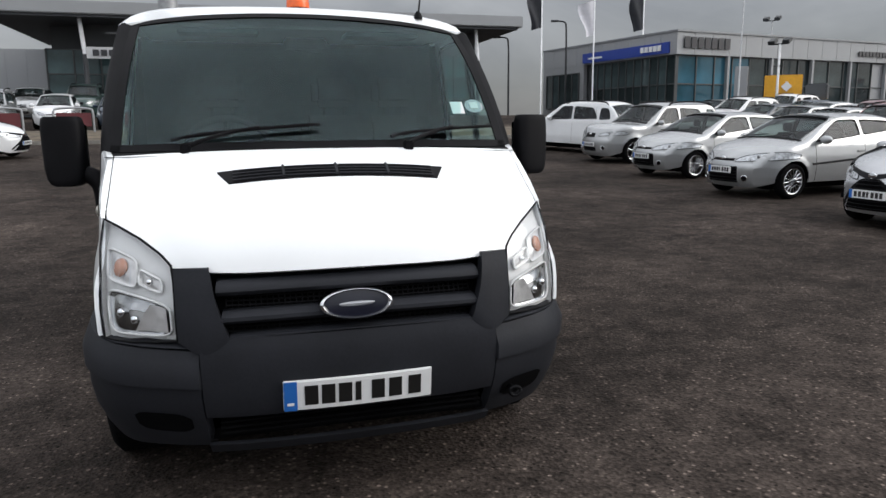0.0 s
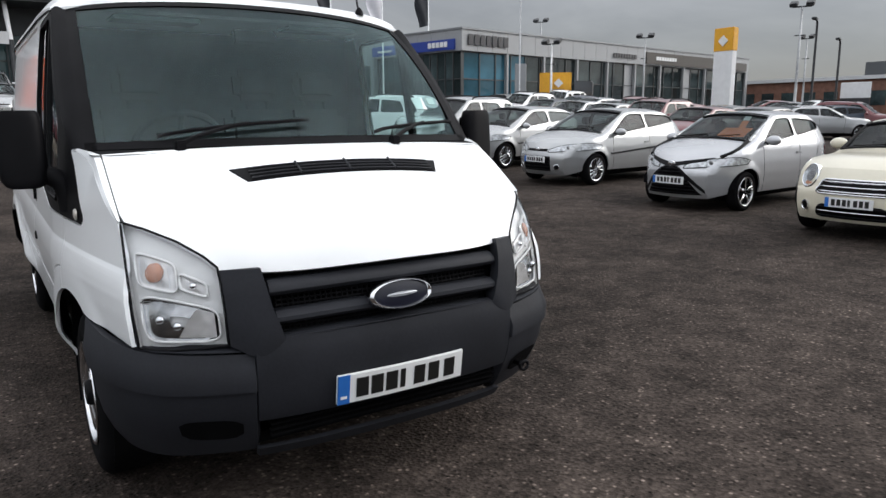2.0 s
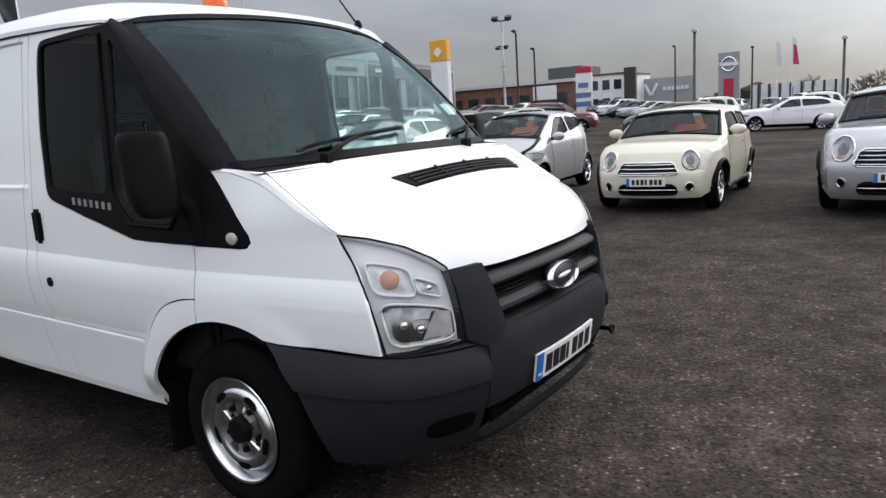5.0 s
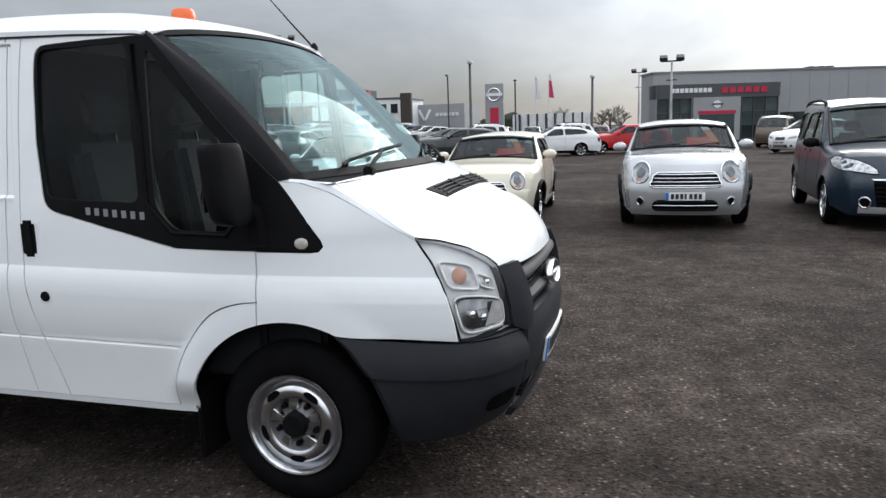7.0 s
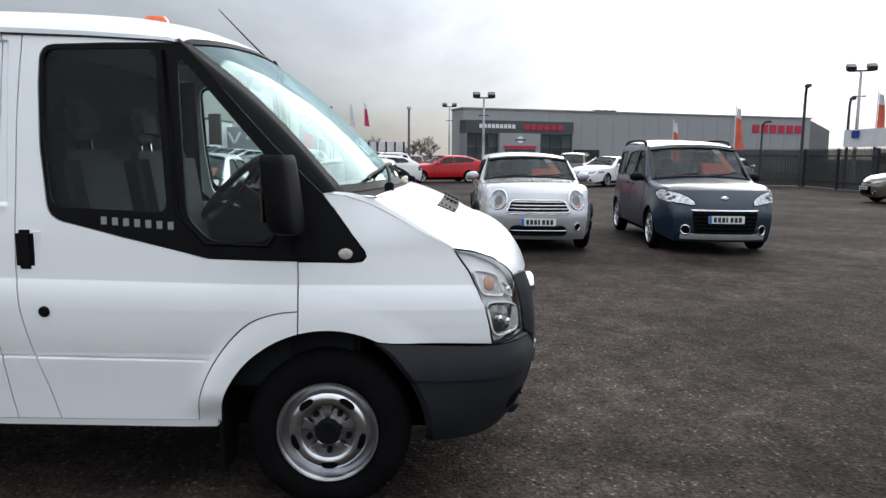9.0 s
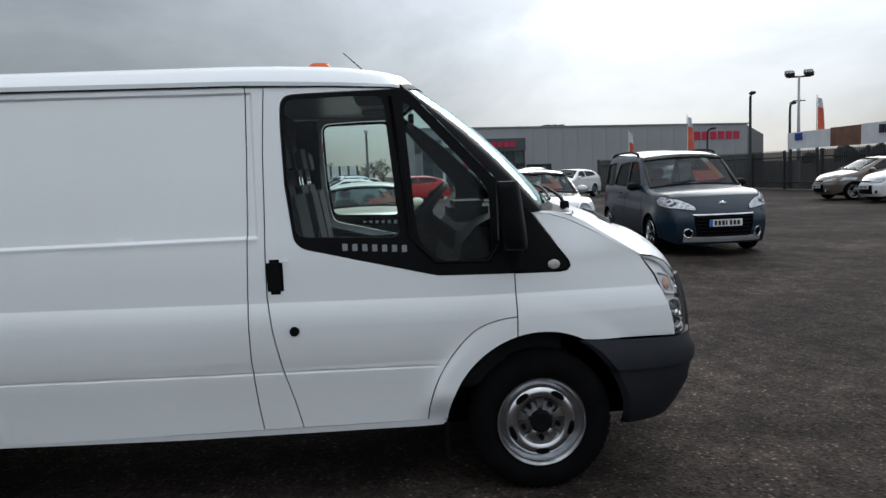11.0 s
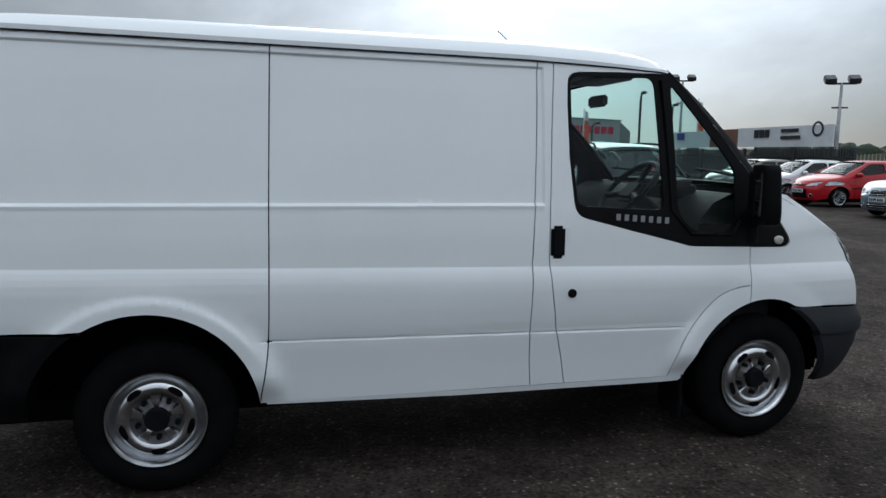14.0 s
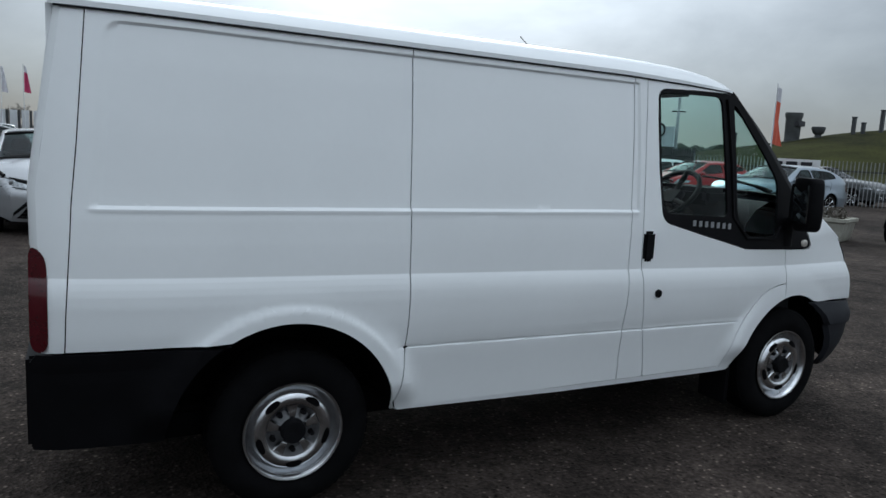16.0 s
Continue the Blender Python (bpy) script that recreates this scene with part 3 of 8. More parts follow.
    panel("rear_cladding", clad, CLADDING, "black plastic rear cladding", inset=-0.008)
    sill = [(0.44, 0.372), (1.6, 0.372), (2.47, 0.385), (2.48, 0.365), (1.6, 0.345), (0.56, 0.342), (0.45, 0.345)]
    bm = sheet([sill], lambda a, b: Vector((s * (0.905 + 0.28 * (b - 0.315)), a, b)), 0.1)
    lip(bm, (-s * 0.05, 0, 0))
    part("sill", bm, WHITE, van)
    # dark inner skin that closes the shut lines
    inner = [(-0.12, 1.0), (0.08, 1.0), (0.5, 1.0), (1.08, 1.15), (1.13, 1.2), (1.13, 1.88), (3.70, 1.88), (3.80, 0.60), (3.34, 0.62)] + [p for p in arc(ry0, rz0, rr + 0.03, 40, 178, 14)] + [(2.4, 0.36), (0.55, 0.36)] + [p for p in arc(fy0, fz0, fr + 0.03, 2, 118, 12)] + [(-0.45, 0.75), (-0.50, 0.95), (-0.30, 1.1)]
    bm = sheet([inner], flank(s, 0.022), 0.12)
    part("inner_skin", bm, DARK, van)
    # handle recess, handle and lock
    hx = half_width(1.14, 1.07)
    bm = boxed(s * (hx + 0.001), s * (hx - 0.03), 1.085, 1.188, 0.99, 1.15, 0.012)
    part("handle_recess", bm, WHITE, d)
    bm = boxed(s * (hx + 0.014), s * (hx - 0.01), 1.122, 1.192, 0.992, 1.145, 0.014)
    part("handle", bm, BLACK_TRIM, d, "black door handle")
    lx = half_width(1.09, 0.83)
    bm = lathe([(0, 0.0), (0.006, 0.004), (0.006, 0.01), (0.004, 0.013), (0.008, 0.016), (0.006, 0.021), (-0.01, 0.022)], 24)
    part("door_lock", bm, BLACK_TRIM, d, m=Matrix.Translation((s * lx, 1.085, 0.829)) @ Matrix.Rotation(0 if s > 0 else math.pi, 4, "Z"))
    # side repeater lamp
    rx = half_width(-0.078, 1.058)
    bm = lathe([(0.0, 0.025), (0.006, 0.025), (0.009, 0.02), (0.011, 0.012), (0.012, 0.0)], 24)
    part("side_repeater", bm, REPEATER, van, m=Matrix.Translation((s * rx, -0.078, 1.058)) @ Matrix.Rotation(0 if s > 0 else math.pi, 4, "Z") @ Matrix.Diagonal((1, 1.1, 0.85, 1)))
    # badge on the door, as a row of plain bars
    badge = None
    for k in range(7):
        y = 0.848 - k * 0.043
        bx = half_width(y, 1.18) - 0.002
        bm = boxed(s * bx, s * (bx + 0.0035), y - 0.010, y + 0.012, 1.183 - k * 0.003 - 0.015, 1.183 - k * 0.003 + 0.015, 0.001)
        if badge is None:
            badge = part("door_badge", bm, SILVER_LETTER, d, "silver bars of a badge")
        else:
            part("badge_bar", bm, SILVER_LETTER, d)
    # mirror
    thing_mirror(van, s)
    # gutter
    pts = [(s * 0.872, 0.575, 1.864)] + [(s * (0.875 if y < 3.2 else half_width(y, 1.9) + 0.006), y, roof_base(y) - 0.023) for y in (0.62, 0.75, 0.9, 1.3, 1.8, 2.4, 3.0, 3.3, 3.5, 3.65, 3.76)]
    part("roof_gutter", tube(pts, 0.0038, 8), GREY_BUMPER, van, "black rubber roof gutter")
    # mud flap and wheel-arch liners
    for cy, cz, r in ARCH:
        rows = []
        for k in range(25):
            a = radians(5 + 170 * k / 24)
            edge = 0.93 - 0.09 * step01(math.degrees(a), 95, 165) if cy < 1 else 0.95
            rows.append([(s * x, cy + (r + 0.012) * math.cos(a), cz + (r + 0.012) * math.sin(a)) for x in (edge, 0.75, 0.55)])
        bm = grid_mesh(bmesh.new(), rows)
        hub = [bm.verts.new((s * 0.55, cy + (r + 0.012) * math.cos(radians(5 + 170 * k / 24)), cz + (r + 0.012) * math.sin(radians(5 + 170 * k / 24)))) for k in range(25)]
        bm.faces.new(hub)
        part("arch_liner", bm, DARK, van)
    bm = boxed(s * 0.72, s * 0.925, 0.425, 0.445, 0.14, 0.50, 0.008)
    part("mud_flap", bm, BLACK_TRIM, van)


def thing_mirror(van, s):
    """A tall black door mirror on a stubby arm."""
    rows = []
    n = 28
    ca0, sa0 = math.cos(radians(14)), math.sin(radians(14))
    prof = [(0.0, 0.55), (0.03, 0.76), (0.10, 0.90), (0.25, 0.98), (0.5, 1.0), (0.75, 1.0), (0.9, 0.98), (0.97, 0.92), (1.0, 0.80)]
    for v, sq in prof:
        z = 1.148 + 0.292 * v
        w, dep = 0.086 * sq, (0.056 - 0.008 * v) * (0.6 + 0.4 * sq)
        ring = []
        for j in range(n):
            a = 2 * math.pi * j / n
            c, d = math.cos(a), math.sin(a)
            px = math.copysign(abs(c) ** 0.6, c) * w
            py = math.copysign(abs(d) ** 0.65, d) * dep
            ring.append((s * (1.060 + px * ca0 - py * sa0 + 0.012 * v), 0.115 + py * ca0 + px * sa0 + 0.03 * v, z))
        rows.append(ring)
    bm = grid_mesh(bmesh.new(), rows, close_u=True)
    bm.verts.ensure_lookup_table()
    bm.faces.new([bm.verts[i] for i in range(n)])
    bm.faces.new([bm.verts[len(bm.verts) - n + i] for i in range(n)])
    bmesh.ops.recalc_face_normals(bm, faces=bm.faces)
    head = part("door_mirror", bm, BLACK_TRIM, van, "tall black plastic door mirror")
    bm = boxed(-0.070, 0.070, -0.004, 0.004, -0.105, 0.105, 0.003)
    turn = Matrix.Translation((s * (1.060 - 0.048 * sa0), 0.115 + 0.048 * ca0 + 0.018, 1.30)) @ Matrix.Rotation(s * radians(14), 4, "Z")
    part("mirror_glass", bm, MIRROR, head, m=turn)
    bm = tube(smooth_line([(s * 0.918, 0.095, 1.05), (s * 0.925, 0.10, 1.15), (s * 0.965, 0.115, 1.19), (s * 1.02, 0.125, 1.20), (s * 1.07, 0.13, 1.22)], 2), 0.042, 12, taper=0.034)
    part("mirror_arm", bm, BLACK_TRIM, head)
    return head


# plan line of the nose from the centre outwards and its setback with height
NOSE = [(0, -0.947), (0.2, -0.944), (0.38, -0.932), (0.53, -0.907), (0.66, -0.865), (0.76, -0.811), (0.845, -0.732), (0.908, -0.62), (0.943, -0.485), (0.957, -0.33), (0.962, -0.21)]


def nose_line(n=26):
    return [Vector((p.x, p.y)) for p in resample([(a, b, 0) for a, b in [(q.x, q.y) for q in smooth_line([(x, y, 0) for x, y in NOSE], 2)]], n)]


NL = nose_line()
SETBACK = ([0.20, 0.25, 0.29, 0.34, 0.44, 0.52, 0.60, 0.66, 0.69, 0.80, 0.95], [0.17, 0.14, 0.112, 0.078, 0.034, 0.014, 0.010, 0.012, 0.020, 0.036, 0.076])


def nose(u, z, extra=0.0):
    """A place on the nose: u from -1 to 1 along its plan line."""
    k = abs(u) * (len(NL) - 1)
    i = min(int(k), len(NL) - 2)
    p = NL[i].lerp(NL[i + 1], k - i)
    t = (NL[i + 1] - NL[i]).normalized()
    n = Vector((t.y, -t.x))
    off = -ramp(z, *SETBACK) * (1 - 0.72 * step01(abs(u), 0.52, 0.9) * (0.45 + 0.55 * step01(z, 0.27, 0.46))) + extra
    q = p + n * off
    return Vector((math.copysign(max(q.x, 0), u) if abs(u) > 1e-9 else 0.0, q.y, z))


def nose_u(x):
    """The u at which the plan line reaches a half width."""
    for i in range(len(NL) - 1):
        if NL[i + 1].x >= abs(x):
            f = (abs(x) - NL[i].x) / max(NL[i + 1].x - NL[i].x, 1e-9)
            return math.copysign((i + f) / (len(NL) - 1), x)
    return math.copysign(1.0, x)


def nose_u_at(y):
    """The u at which the plan line has come back to y."""
    for i in range(len(NL) - 1):
        if NL[i].y <= y <= NL[i + 1].y:
            return (i + (y - NL[i].y) / max(NL[i + 1].y - NL[i].y, 1e-9)) / (len(NL) - 1)
    return 1.0


def van_front(van):
    nx = lambda x, z, e=0.0: nose(nose_u(x), z, e)

    def band(name, mat, x0, x1, zs, n=30, e=0.0, label="", deep=0.03, parent=van):
        us = [nose_u(x0) + (nose_u(x1) - nose_u(x0)) * k / n for k in range(n + 1)]
        bm = grid_mesh(bmesh.new(), [[nose(u, z if not callable(z) else z(u), e) for u in us] for z in zs])
        bmesh.ops.recalc_face_normals(bm, faces=bm.faces)
        if sum(f.normal.y * f.calc_area() for f in bm.faces) > 0:
            bmesh.ops.reverse_faces(bm, faces=bm.faces)
        lip(bm, (0, deep, 0))
        return part(name, bm, mat, parent, label)

    # bumper: middle part and two corners with an open intake between
    band("bumper_middle", GREY_BUMPER, -0.523, 0.523, [0.415, 0.425, 0.44, 0.50, 0.56, 0.60, 0.645, 0.675, 0.69, 0.700], label="dark grey plastic bumper")
    band("bumper_lip", GREY_BUMPER, -0.525, 0.525, [0.270, 0.274, 0.283, 0.295, 0.303, 0.307], e=0.034)
    bm = boxed(-0.50, 0.50, -0.80, -0.78, 0.31, 0.46)
    part("intake_grille", bm, DARK, van)
    for k in range(4):
        z = 0.345 + 0.02 * k
        part("intake_slat", boxed(-0.47, 0.47, -0.855, -0.83, z, z + 0.007), DARK, van)
    for s in (-1, 1):
        us = [nose_u(s * 0.529) + (s - nose_u(s * 0.529)) * k / 24 for k in range(25)]
        zs = [0.31, 0.36, 0.42, 0.48, 0.535, 0.547, 0.552, 0.60, 0.635, 0.655, 0.672]
        rows = []
        for z in zs:
            row = []
            g = (z - 0.31) / (0.672 - 0.31)
            end = nose_u_at(ramp(0.31 + g * 0.39, [0.30, 0.38, 0.46, 0.54, 0.60, 0.66, 0.70], [-0.436, -0.432, -0.412, -0.373, -0.333, -0.272, -0.215]))
            for q in range(25):
                f = q / 24
                u = us[0] + (s * end - us[0]) * f
                top = 0.655 + 0.045 * f
                zz = 0.288 - 0.012 * f + g * (top - 0.288 + 0.012 * f)
                e = -0.004 if 0.53 < z < 0.549 else (0.010 if z >= 0.55 else 0.0)
                e += -0.03 * (1 - (0.672 - z) / 0.2) ** 3 if z > 0.6 else 0
                row.append(nose(u, zz, e))
            rows.append(row)
        bm = grid_mesh(bmesh.new(), rows)
        bmesh.ops.recalc_face_normals(bm, faces=bm.faces)
        if sum(f.normal.y * f.calc_area() for f in bm.faces) > 0:
            bmesh.ops.reverse_faces(bm, faces=bm.faces)
        lip(bm, (-s * 0.02, 0.03, 0))
        cor = part("bumper_corner", bm, GREY_BUMPER, van, "dark grey plastic bumper corner")
        # ledge under the headlamp
        a = [nose(nose_u(s * x), 0.664 + 0.02 * (x - 0.53) / 0.4, -0.012) for x in (0.53, 0.62, 0.72, 0.82, 0.88)]
        b = [Vector((s * x, y, 0.69)) for x, y in ((0.53, -0.80), (0.60, -0.78), (0.70, -0.74), (0.80, -0.62), (0.82, -0.50))]
        part("bumper_ledge", grid_mesh(bmesh.new(), [a, b]), GREY_BUMPER, cor)
        # dark slot low in the corner
        rows = []
        for k in range(9):
            x = 0.575 + 0.025 * k
            hgt = 0.040 * (1 - ((k - 4) / 4.3) ** 4) ** 0.5
            rows.append([nose(nose_u(s * x), 0.392 + 0.012 * k / 8 + hgt * q, 0.0025) for q in (-1, 0, 1)])
        part("corner_slot", outward(grid_mesh(bmesh.new(), rows), (0, 0, 0.5)), DARK, cor)
    # grille: dark backing, frame and three bars
    bm = grid_mesh(bmesh.new(), [[nx(x / 20, z, -0.065) for x in range(-10, 11)] for z in (0.66, 0.75, 0.85, 0.935)])
    part("grille_backing", bm, DARK, van)
    for s in (-1, 1):
        # cheek between grille and headlamp, down into the bumper
        f = lambda pts: [(s * x, y, z) for x, y, z in pts]
        foot = [nx(s * 0.425, 0.697, 0.0006), nx(s * 0.455, 0.668, 0.0006), nx(s * 0.515, 0.640, 0.0006)]
        bot = smooth_line([tuple(q) for q in foot] + f([(0.588, -0.846, 0.686)]), 1)
        top_ = f([(0.478, -0.852, 0.930), (0.53, -0.828, 0.928), (0.594, -0.790, 0.926)])
        in_ = smooth_line([tuple(foot[0])] + f([(0.430, -0.908, 0.715), (0.440, -0.905, 0.75), (0.458, -0.896, 0.80), (0.470, -0.880, 0.87), (0.478, -0.852, 0.930)]), 1)
        out_ = f([(0.588, -0.850, 0.686), (0.590, -0.838, 0.78), (0.592, -0.815, 0.87), (0.594, -0.790, 0.926)])
        rows = coons(bot, top_, in_, out_, 8, 12)
        bm = grid_mesh(bmesh.new(), rows)
        lip(bm, (0, 0.05, 0))
        part("grille_cheek", bm, GREY_BUMPER, van)
    # towing eye low on the nearside
    bm = tube([(0.600 + 0.022 * math.cos(radians(a)), -0.890, 0.395 + 0.018 * math.sin(radians(a))) for a in range(0, 361, 30)], 0.007, 7)
    tube([(0.600, -0.88, 0.395), (0.600, -0.80, 0.395)], 0.011, 8, bm)
    part("towing_eye", bm, BLACK_TRIM, van)
    thing_part_grille(van, nx)
    # number plate with plain bars
    bm = boxed(-0.26, 0.26, -0.006, 0.006, -0.0555, 0.0555, 0.003)
    def bowed(bm):
        """The plate follows the bumper's curve."""
        long_ = [e for e in bm.edges if abs(e.verts[0].co.x - e.verts[1].co.x) > 0.3]
        if long_:
            bmesh.ops.subdivide_edges(bm, edges=long_, cuts=9)
        for v in bm.verts:
            v.co.y += 0.12 * v.co.x ** 2
        return bm

    bowed(bm)
    tilt = Matrix.Translation((0, -0.934, 0.486)) @ Matrix.Rotation(radians(8), 4, "X")
    plate = part("number_plate", bm, PLATE_WHITE, van, "white number plate with black bars and a blue band", m=tilt)
    part("blue_band", bowed(boxed(-0.259, -0.214, -0.0085, -0.005, -0.0545, 0.0545, 0.001)), PLATE_BLUE, plate)
    for x in (-0.166, -0.108, -0.05, -0.005, 0.065, 0.127, 0.197):
        w = 0.010 if abs(x + 0.005) < 0.01 else 0.023
        part("plate_bar", bowed(boxed(x - w, x + w, -0.0085, -0.005, -0.036, 0.036)), PLATE_BLACK, plate)
    bm = bowed(boxed(-0.248, -0.225, -0.0095, -0.008, -0.034, -0.024))
    part("band_mark", bm, PLATE_WHITE, plate)
    # bonnet
    front = smooth_line([(-0.592, -0.79, 0.925), (-0.45, -0.845, 0.937), (-0.2, -0.886, 0.948), (0, -0.893, 0.95), (0.2, -0.886, 0.948), (0.45, -0.845, 0.937), (0.592, -0.79, 0.925)], 2)
    back = smooth_line([(-0.829, -0.187, 1.280), (-0.6, -0.225, 1.292), (-0.3, -0.262, 1.30), (0, -0.275, 1.302), (0.3, -0.262, 1.30), (0.6, -0.225, 1.292), (0.829, -0.187, 1.280)], 2)
    left = smooth_line([(-0.592, -0.79, 0.925), (-0.625, -0.765, 0.96), (-0.70, -0.69, 1.015), (-0.80, -0.56, 1.062), (-0.829, -0.50, 1.072), (-0.829, -0.36, 1.16), (-0.829, -0.187, 1.280)], 1)
    right = [Vector((-p.x, p.y, p.z)) for p in left]
    rows = coons(front, back, left, right, 40, 30)
    for j, row in enumerate(rows):
        for i, p in enumerate(row):
            u, v = i / 40 * 2 - 1, j / 30
            p.z += 0.070 * (1 - u * u) ** 1.1 * math.sin(math.pi * v) ** 0.9
            p.z -= 0.035 * (1 - v) ** 6 * (1 - abs(u) ** 4)
            p.y -= 0.02 * math.sin(math.pi * v) * (1 - u * u)
    # crease either side of the middle
    for j, row in enumerate(rows):
        for i, p in enumerate(row):
            u, v = abs(i / 40 * 2 - 1), j / 30
            p.z += 0.006 * step01(u, 0.60, 0.68) * (1 - step01(u, 0.75, 0.98)) * math.sin(math.pi * min(1, v * 1.1))
    bm = grid_mesh(bmesh.new(), rows)
    lip(bm, (0, 0.02, -0.008))
    bonnet = part("bonnet", bm, WHITE, van)
    # top of each wing between the bonnet's shut line, the screen and the flank
    for s in (-1, 1):
        low_ = resample([(0, a, b) for a, b in ((-0.507, 1.066), (-0.40, 1.125), (-0.28, 1.195), (-0.16, 1.255), (-0.06, 1.288), (0.012, 1.292))], 14)
        a = [Vector((s * (half_width(q.y, q.z) - 0.001), q.y, q.z)) for q in low_]
        hi = resample([(s * 0.833, -0.495, 1.072), (s * 0.833, -0.36, 1.158), (s * 0.833, -0.185, 1.279), (s * 0.850, -0.10, 1.288), (s * 0.866, -0.03, 1.292)], 14)
        mid = [p.lerp(q, 0.5) + Vector((s * 0.006, -0.004, 0.008)) for p, q in zip(a, hi)]
        bm = outward(grid_mesh(bmesh.new(), [a, mid, [q.copy() for q in hi]]), (0, 0.5, 0.6))
        part("wing_top", bm, WHITE, van)
    van_bonnet_vent(bonnet, rows)
    # windscreen with black border
    bot = smooth_line([(-0.865, -0.045, 1.288), (-0.6, -0.15, 1.294), (-0.3, -0.21, 1.298), (0, -0.23, 1.30), (0.3, -0.21, 1.298), (0.6, -0.15, 1.294), (0.865, -0.045, 1.288)], 2)
    top = smooth_line([(-0.815, 0.595, 1.885), (-0.6, 0.53, 1.915), (-0.3, 0.487, 1.933), (0, 0.472, 1.938), (0.3, 0.487, 1.933), (0.6, 0.53, 1.915), (0.815, 0.595, 1.885)], 2)
    lft = smooth_line([(-0.865, -0.045, 1.288), (-0.856, 0.17, 1.50), (-0.838, 0.38, 1.70), (-0.815, 0.595, 1.885)], 1)
    rgt = [Vector((-p.x, p.y, p.z)) for p in lft]
    W = coons(bot, top, lft, rgt, 40, 24)
    for j, row in enumerate(W):
        for i, p in enumerate(row):
            u, v = i / 40 * 2 - 1, j / 24
            p.y -= 0.015 * math.sin(math.pi * v)
            p.z += 0.02 * math.sin(math.pi * v)
    bm = outward(grid_mesh(bmesh.new(), [r[1:-1] for r in W[1:-1]]), (0, 1.5, 1.0))
    g = part("windscreen", bm, SCREEN_GLASS, van)
    g.visible_shadow = False
    bm = bmesh.new()
    off = lambda p: p + Vector((0, -0.004, 0.003))
    grid_mesh(bm, [[off(p) for p in r] for r in W[0:2]])
    grid_mesh(bm, [[off(p) for p in r] for r in W[-2:]])
    grid_mesh(bm, [[off(p) for p in r[:2]] for r in W])
    grid_mesh(bm, [[off(p) for p in r[-2:]] for r in W])
    lip(bm, (0, 0.012, -0.004))
    part("windscreen_border", bm, BLACK_TRIM, van, "black border of the windscreen")
    # cowl under the screen
    cow = [[Vector((p.x, p.y - (0.075 + 0.06 * min(1.0, abs(p.x) / 0.8) ** 3) * t, p.z - 0.012 * t)) for p in W[0]] for t in (-0.3, 0.5, 1.0)]
    part("cowl", grid_mesh(bmesh.new(), cow), BLACK_TRIM, van)
    # black pillar skin from screen edge to flank
    for s in (-1, 1):
        edge = [W[j][0 if s < 0 else -1] for j in range(25)]
        edge = [off(p) for p in edge]
        line = resample([(0, a, b) for a, b in A_EDGE[5:]], 24)
        side_ = [Vector((s * (half_width(p.y, p.z) - 0.002), p.y, p.z)) for p in line]
        mid = [(a + b) / 2 + Vector((s * 0.012, -0.006, 0.006)) for a, b in zip(edge, side_)]
        part("pillar_skin", grid_mesh(bmesh.new(), [edge, mid, side_]), BLACK_TRIM, van)
    # wipers
    for x0, x1, d in ((-0.62, -0.02, 0.0), (0.28, 0.80, 0.0)):
        van_wiper(van, W, x0, x1)
    return W


def van_bonnet_vent(bonnet, rows):
    """The black slotted air vent let into the bonnet's rear edge."""
    def at(x, v):
        j = v * 30
        j0 = min(int(j), 29)
        def across(row):
            for i in range(40):
                if row[i].x <= x <= row[i + 1].x:
                    f = (x - row[i].x) / (row[i + 1].x - row[i].x)
                    return row[i].lerp(row[i + 1], f)
            return row[20]
        return across(rows[j0]).lerp(across(rows[j0 + 1]), j - j0)
    VA, VB = 0.625, 0.745
    up = Vector((0, -0.002, 0.004))
    outline = []
    n = 24
    g = []
    for k in range(5):
        v = VA + (VB - VA) * k / 4
        wid = 0.400 + 0.042 * k / 4
        g.append([at(-wid + 2 * wid * i / n, v) + up for i in range(n + 1)])
    bm = grid_mesh(bmesh.new(), g)
    lip(bm, (0, 0, -0.01))
    vent = part("bonnet_vent", bm, BLACK_TRIM, bonnet, "black slotted bonnet vent")
    for k in range(4):
        v = VA + 0.012 + (VB - VA - 0.02) * k / 3.4
        pts = [at(-0.385 + 0.77 * i / 12, v) + up * 2.2 for i in range(13)]
        part("vent_slat", tube(pts, 0.004, 5), GREY_BUMPER, vent)
    for x in (-0.2, 0.0, 0.2):
        part("vent_rib", tube([at(x, VA + 0.005) + up * 2.4, at(x, VB - 0.005) + up * 2.4], 0.006, 5), GREY_BUMPER, vent)


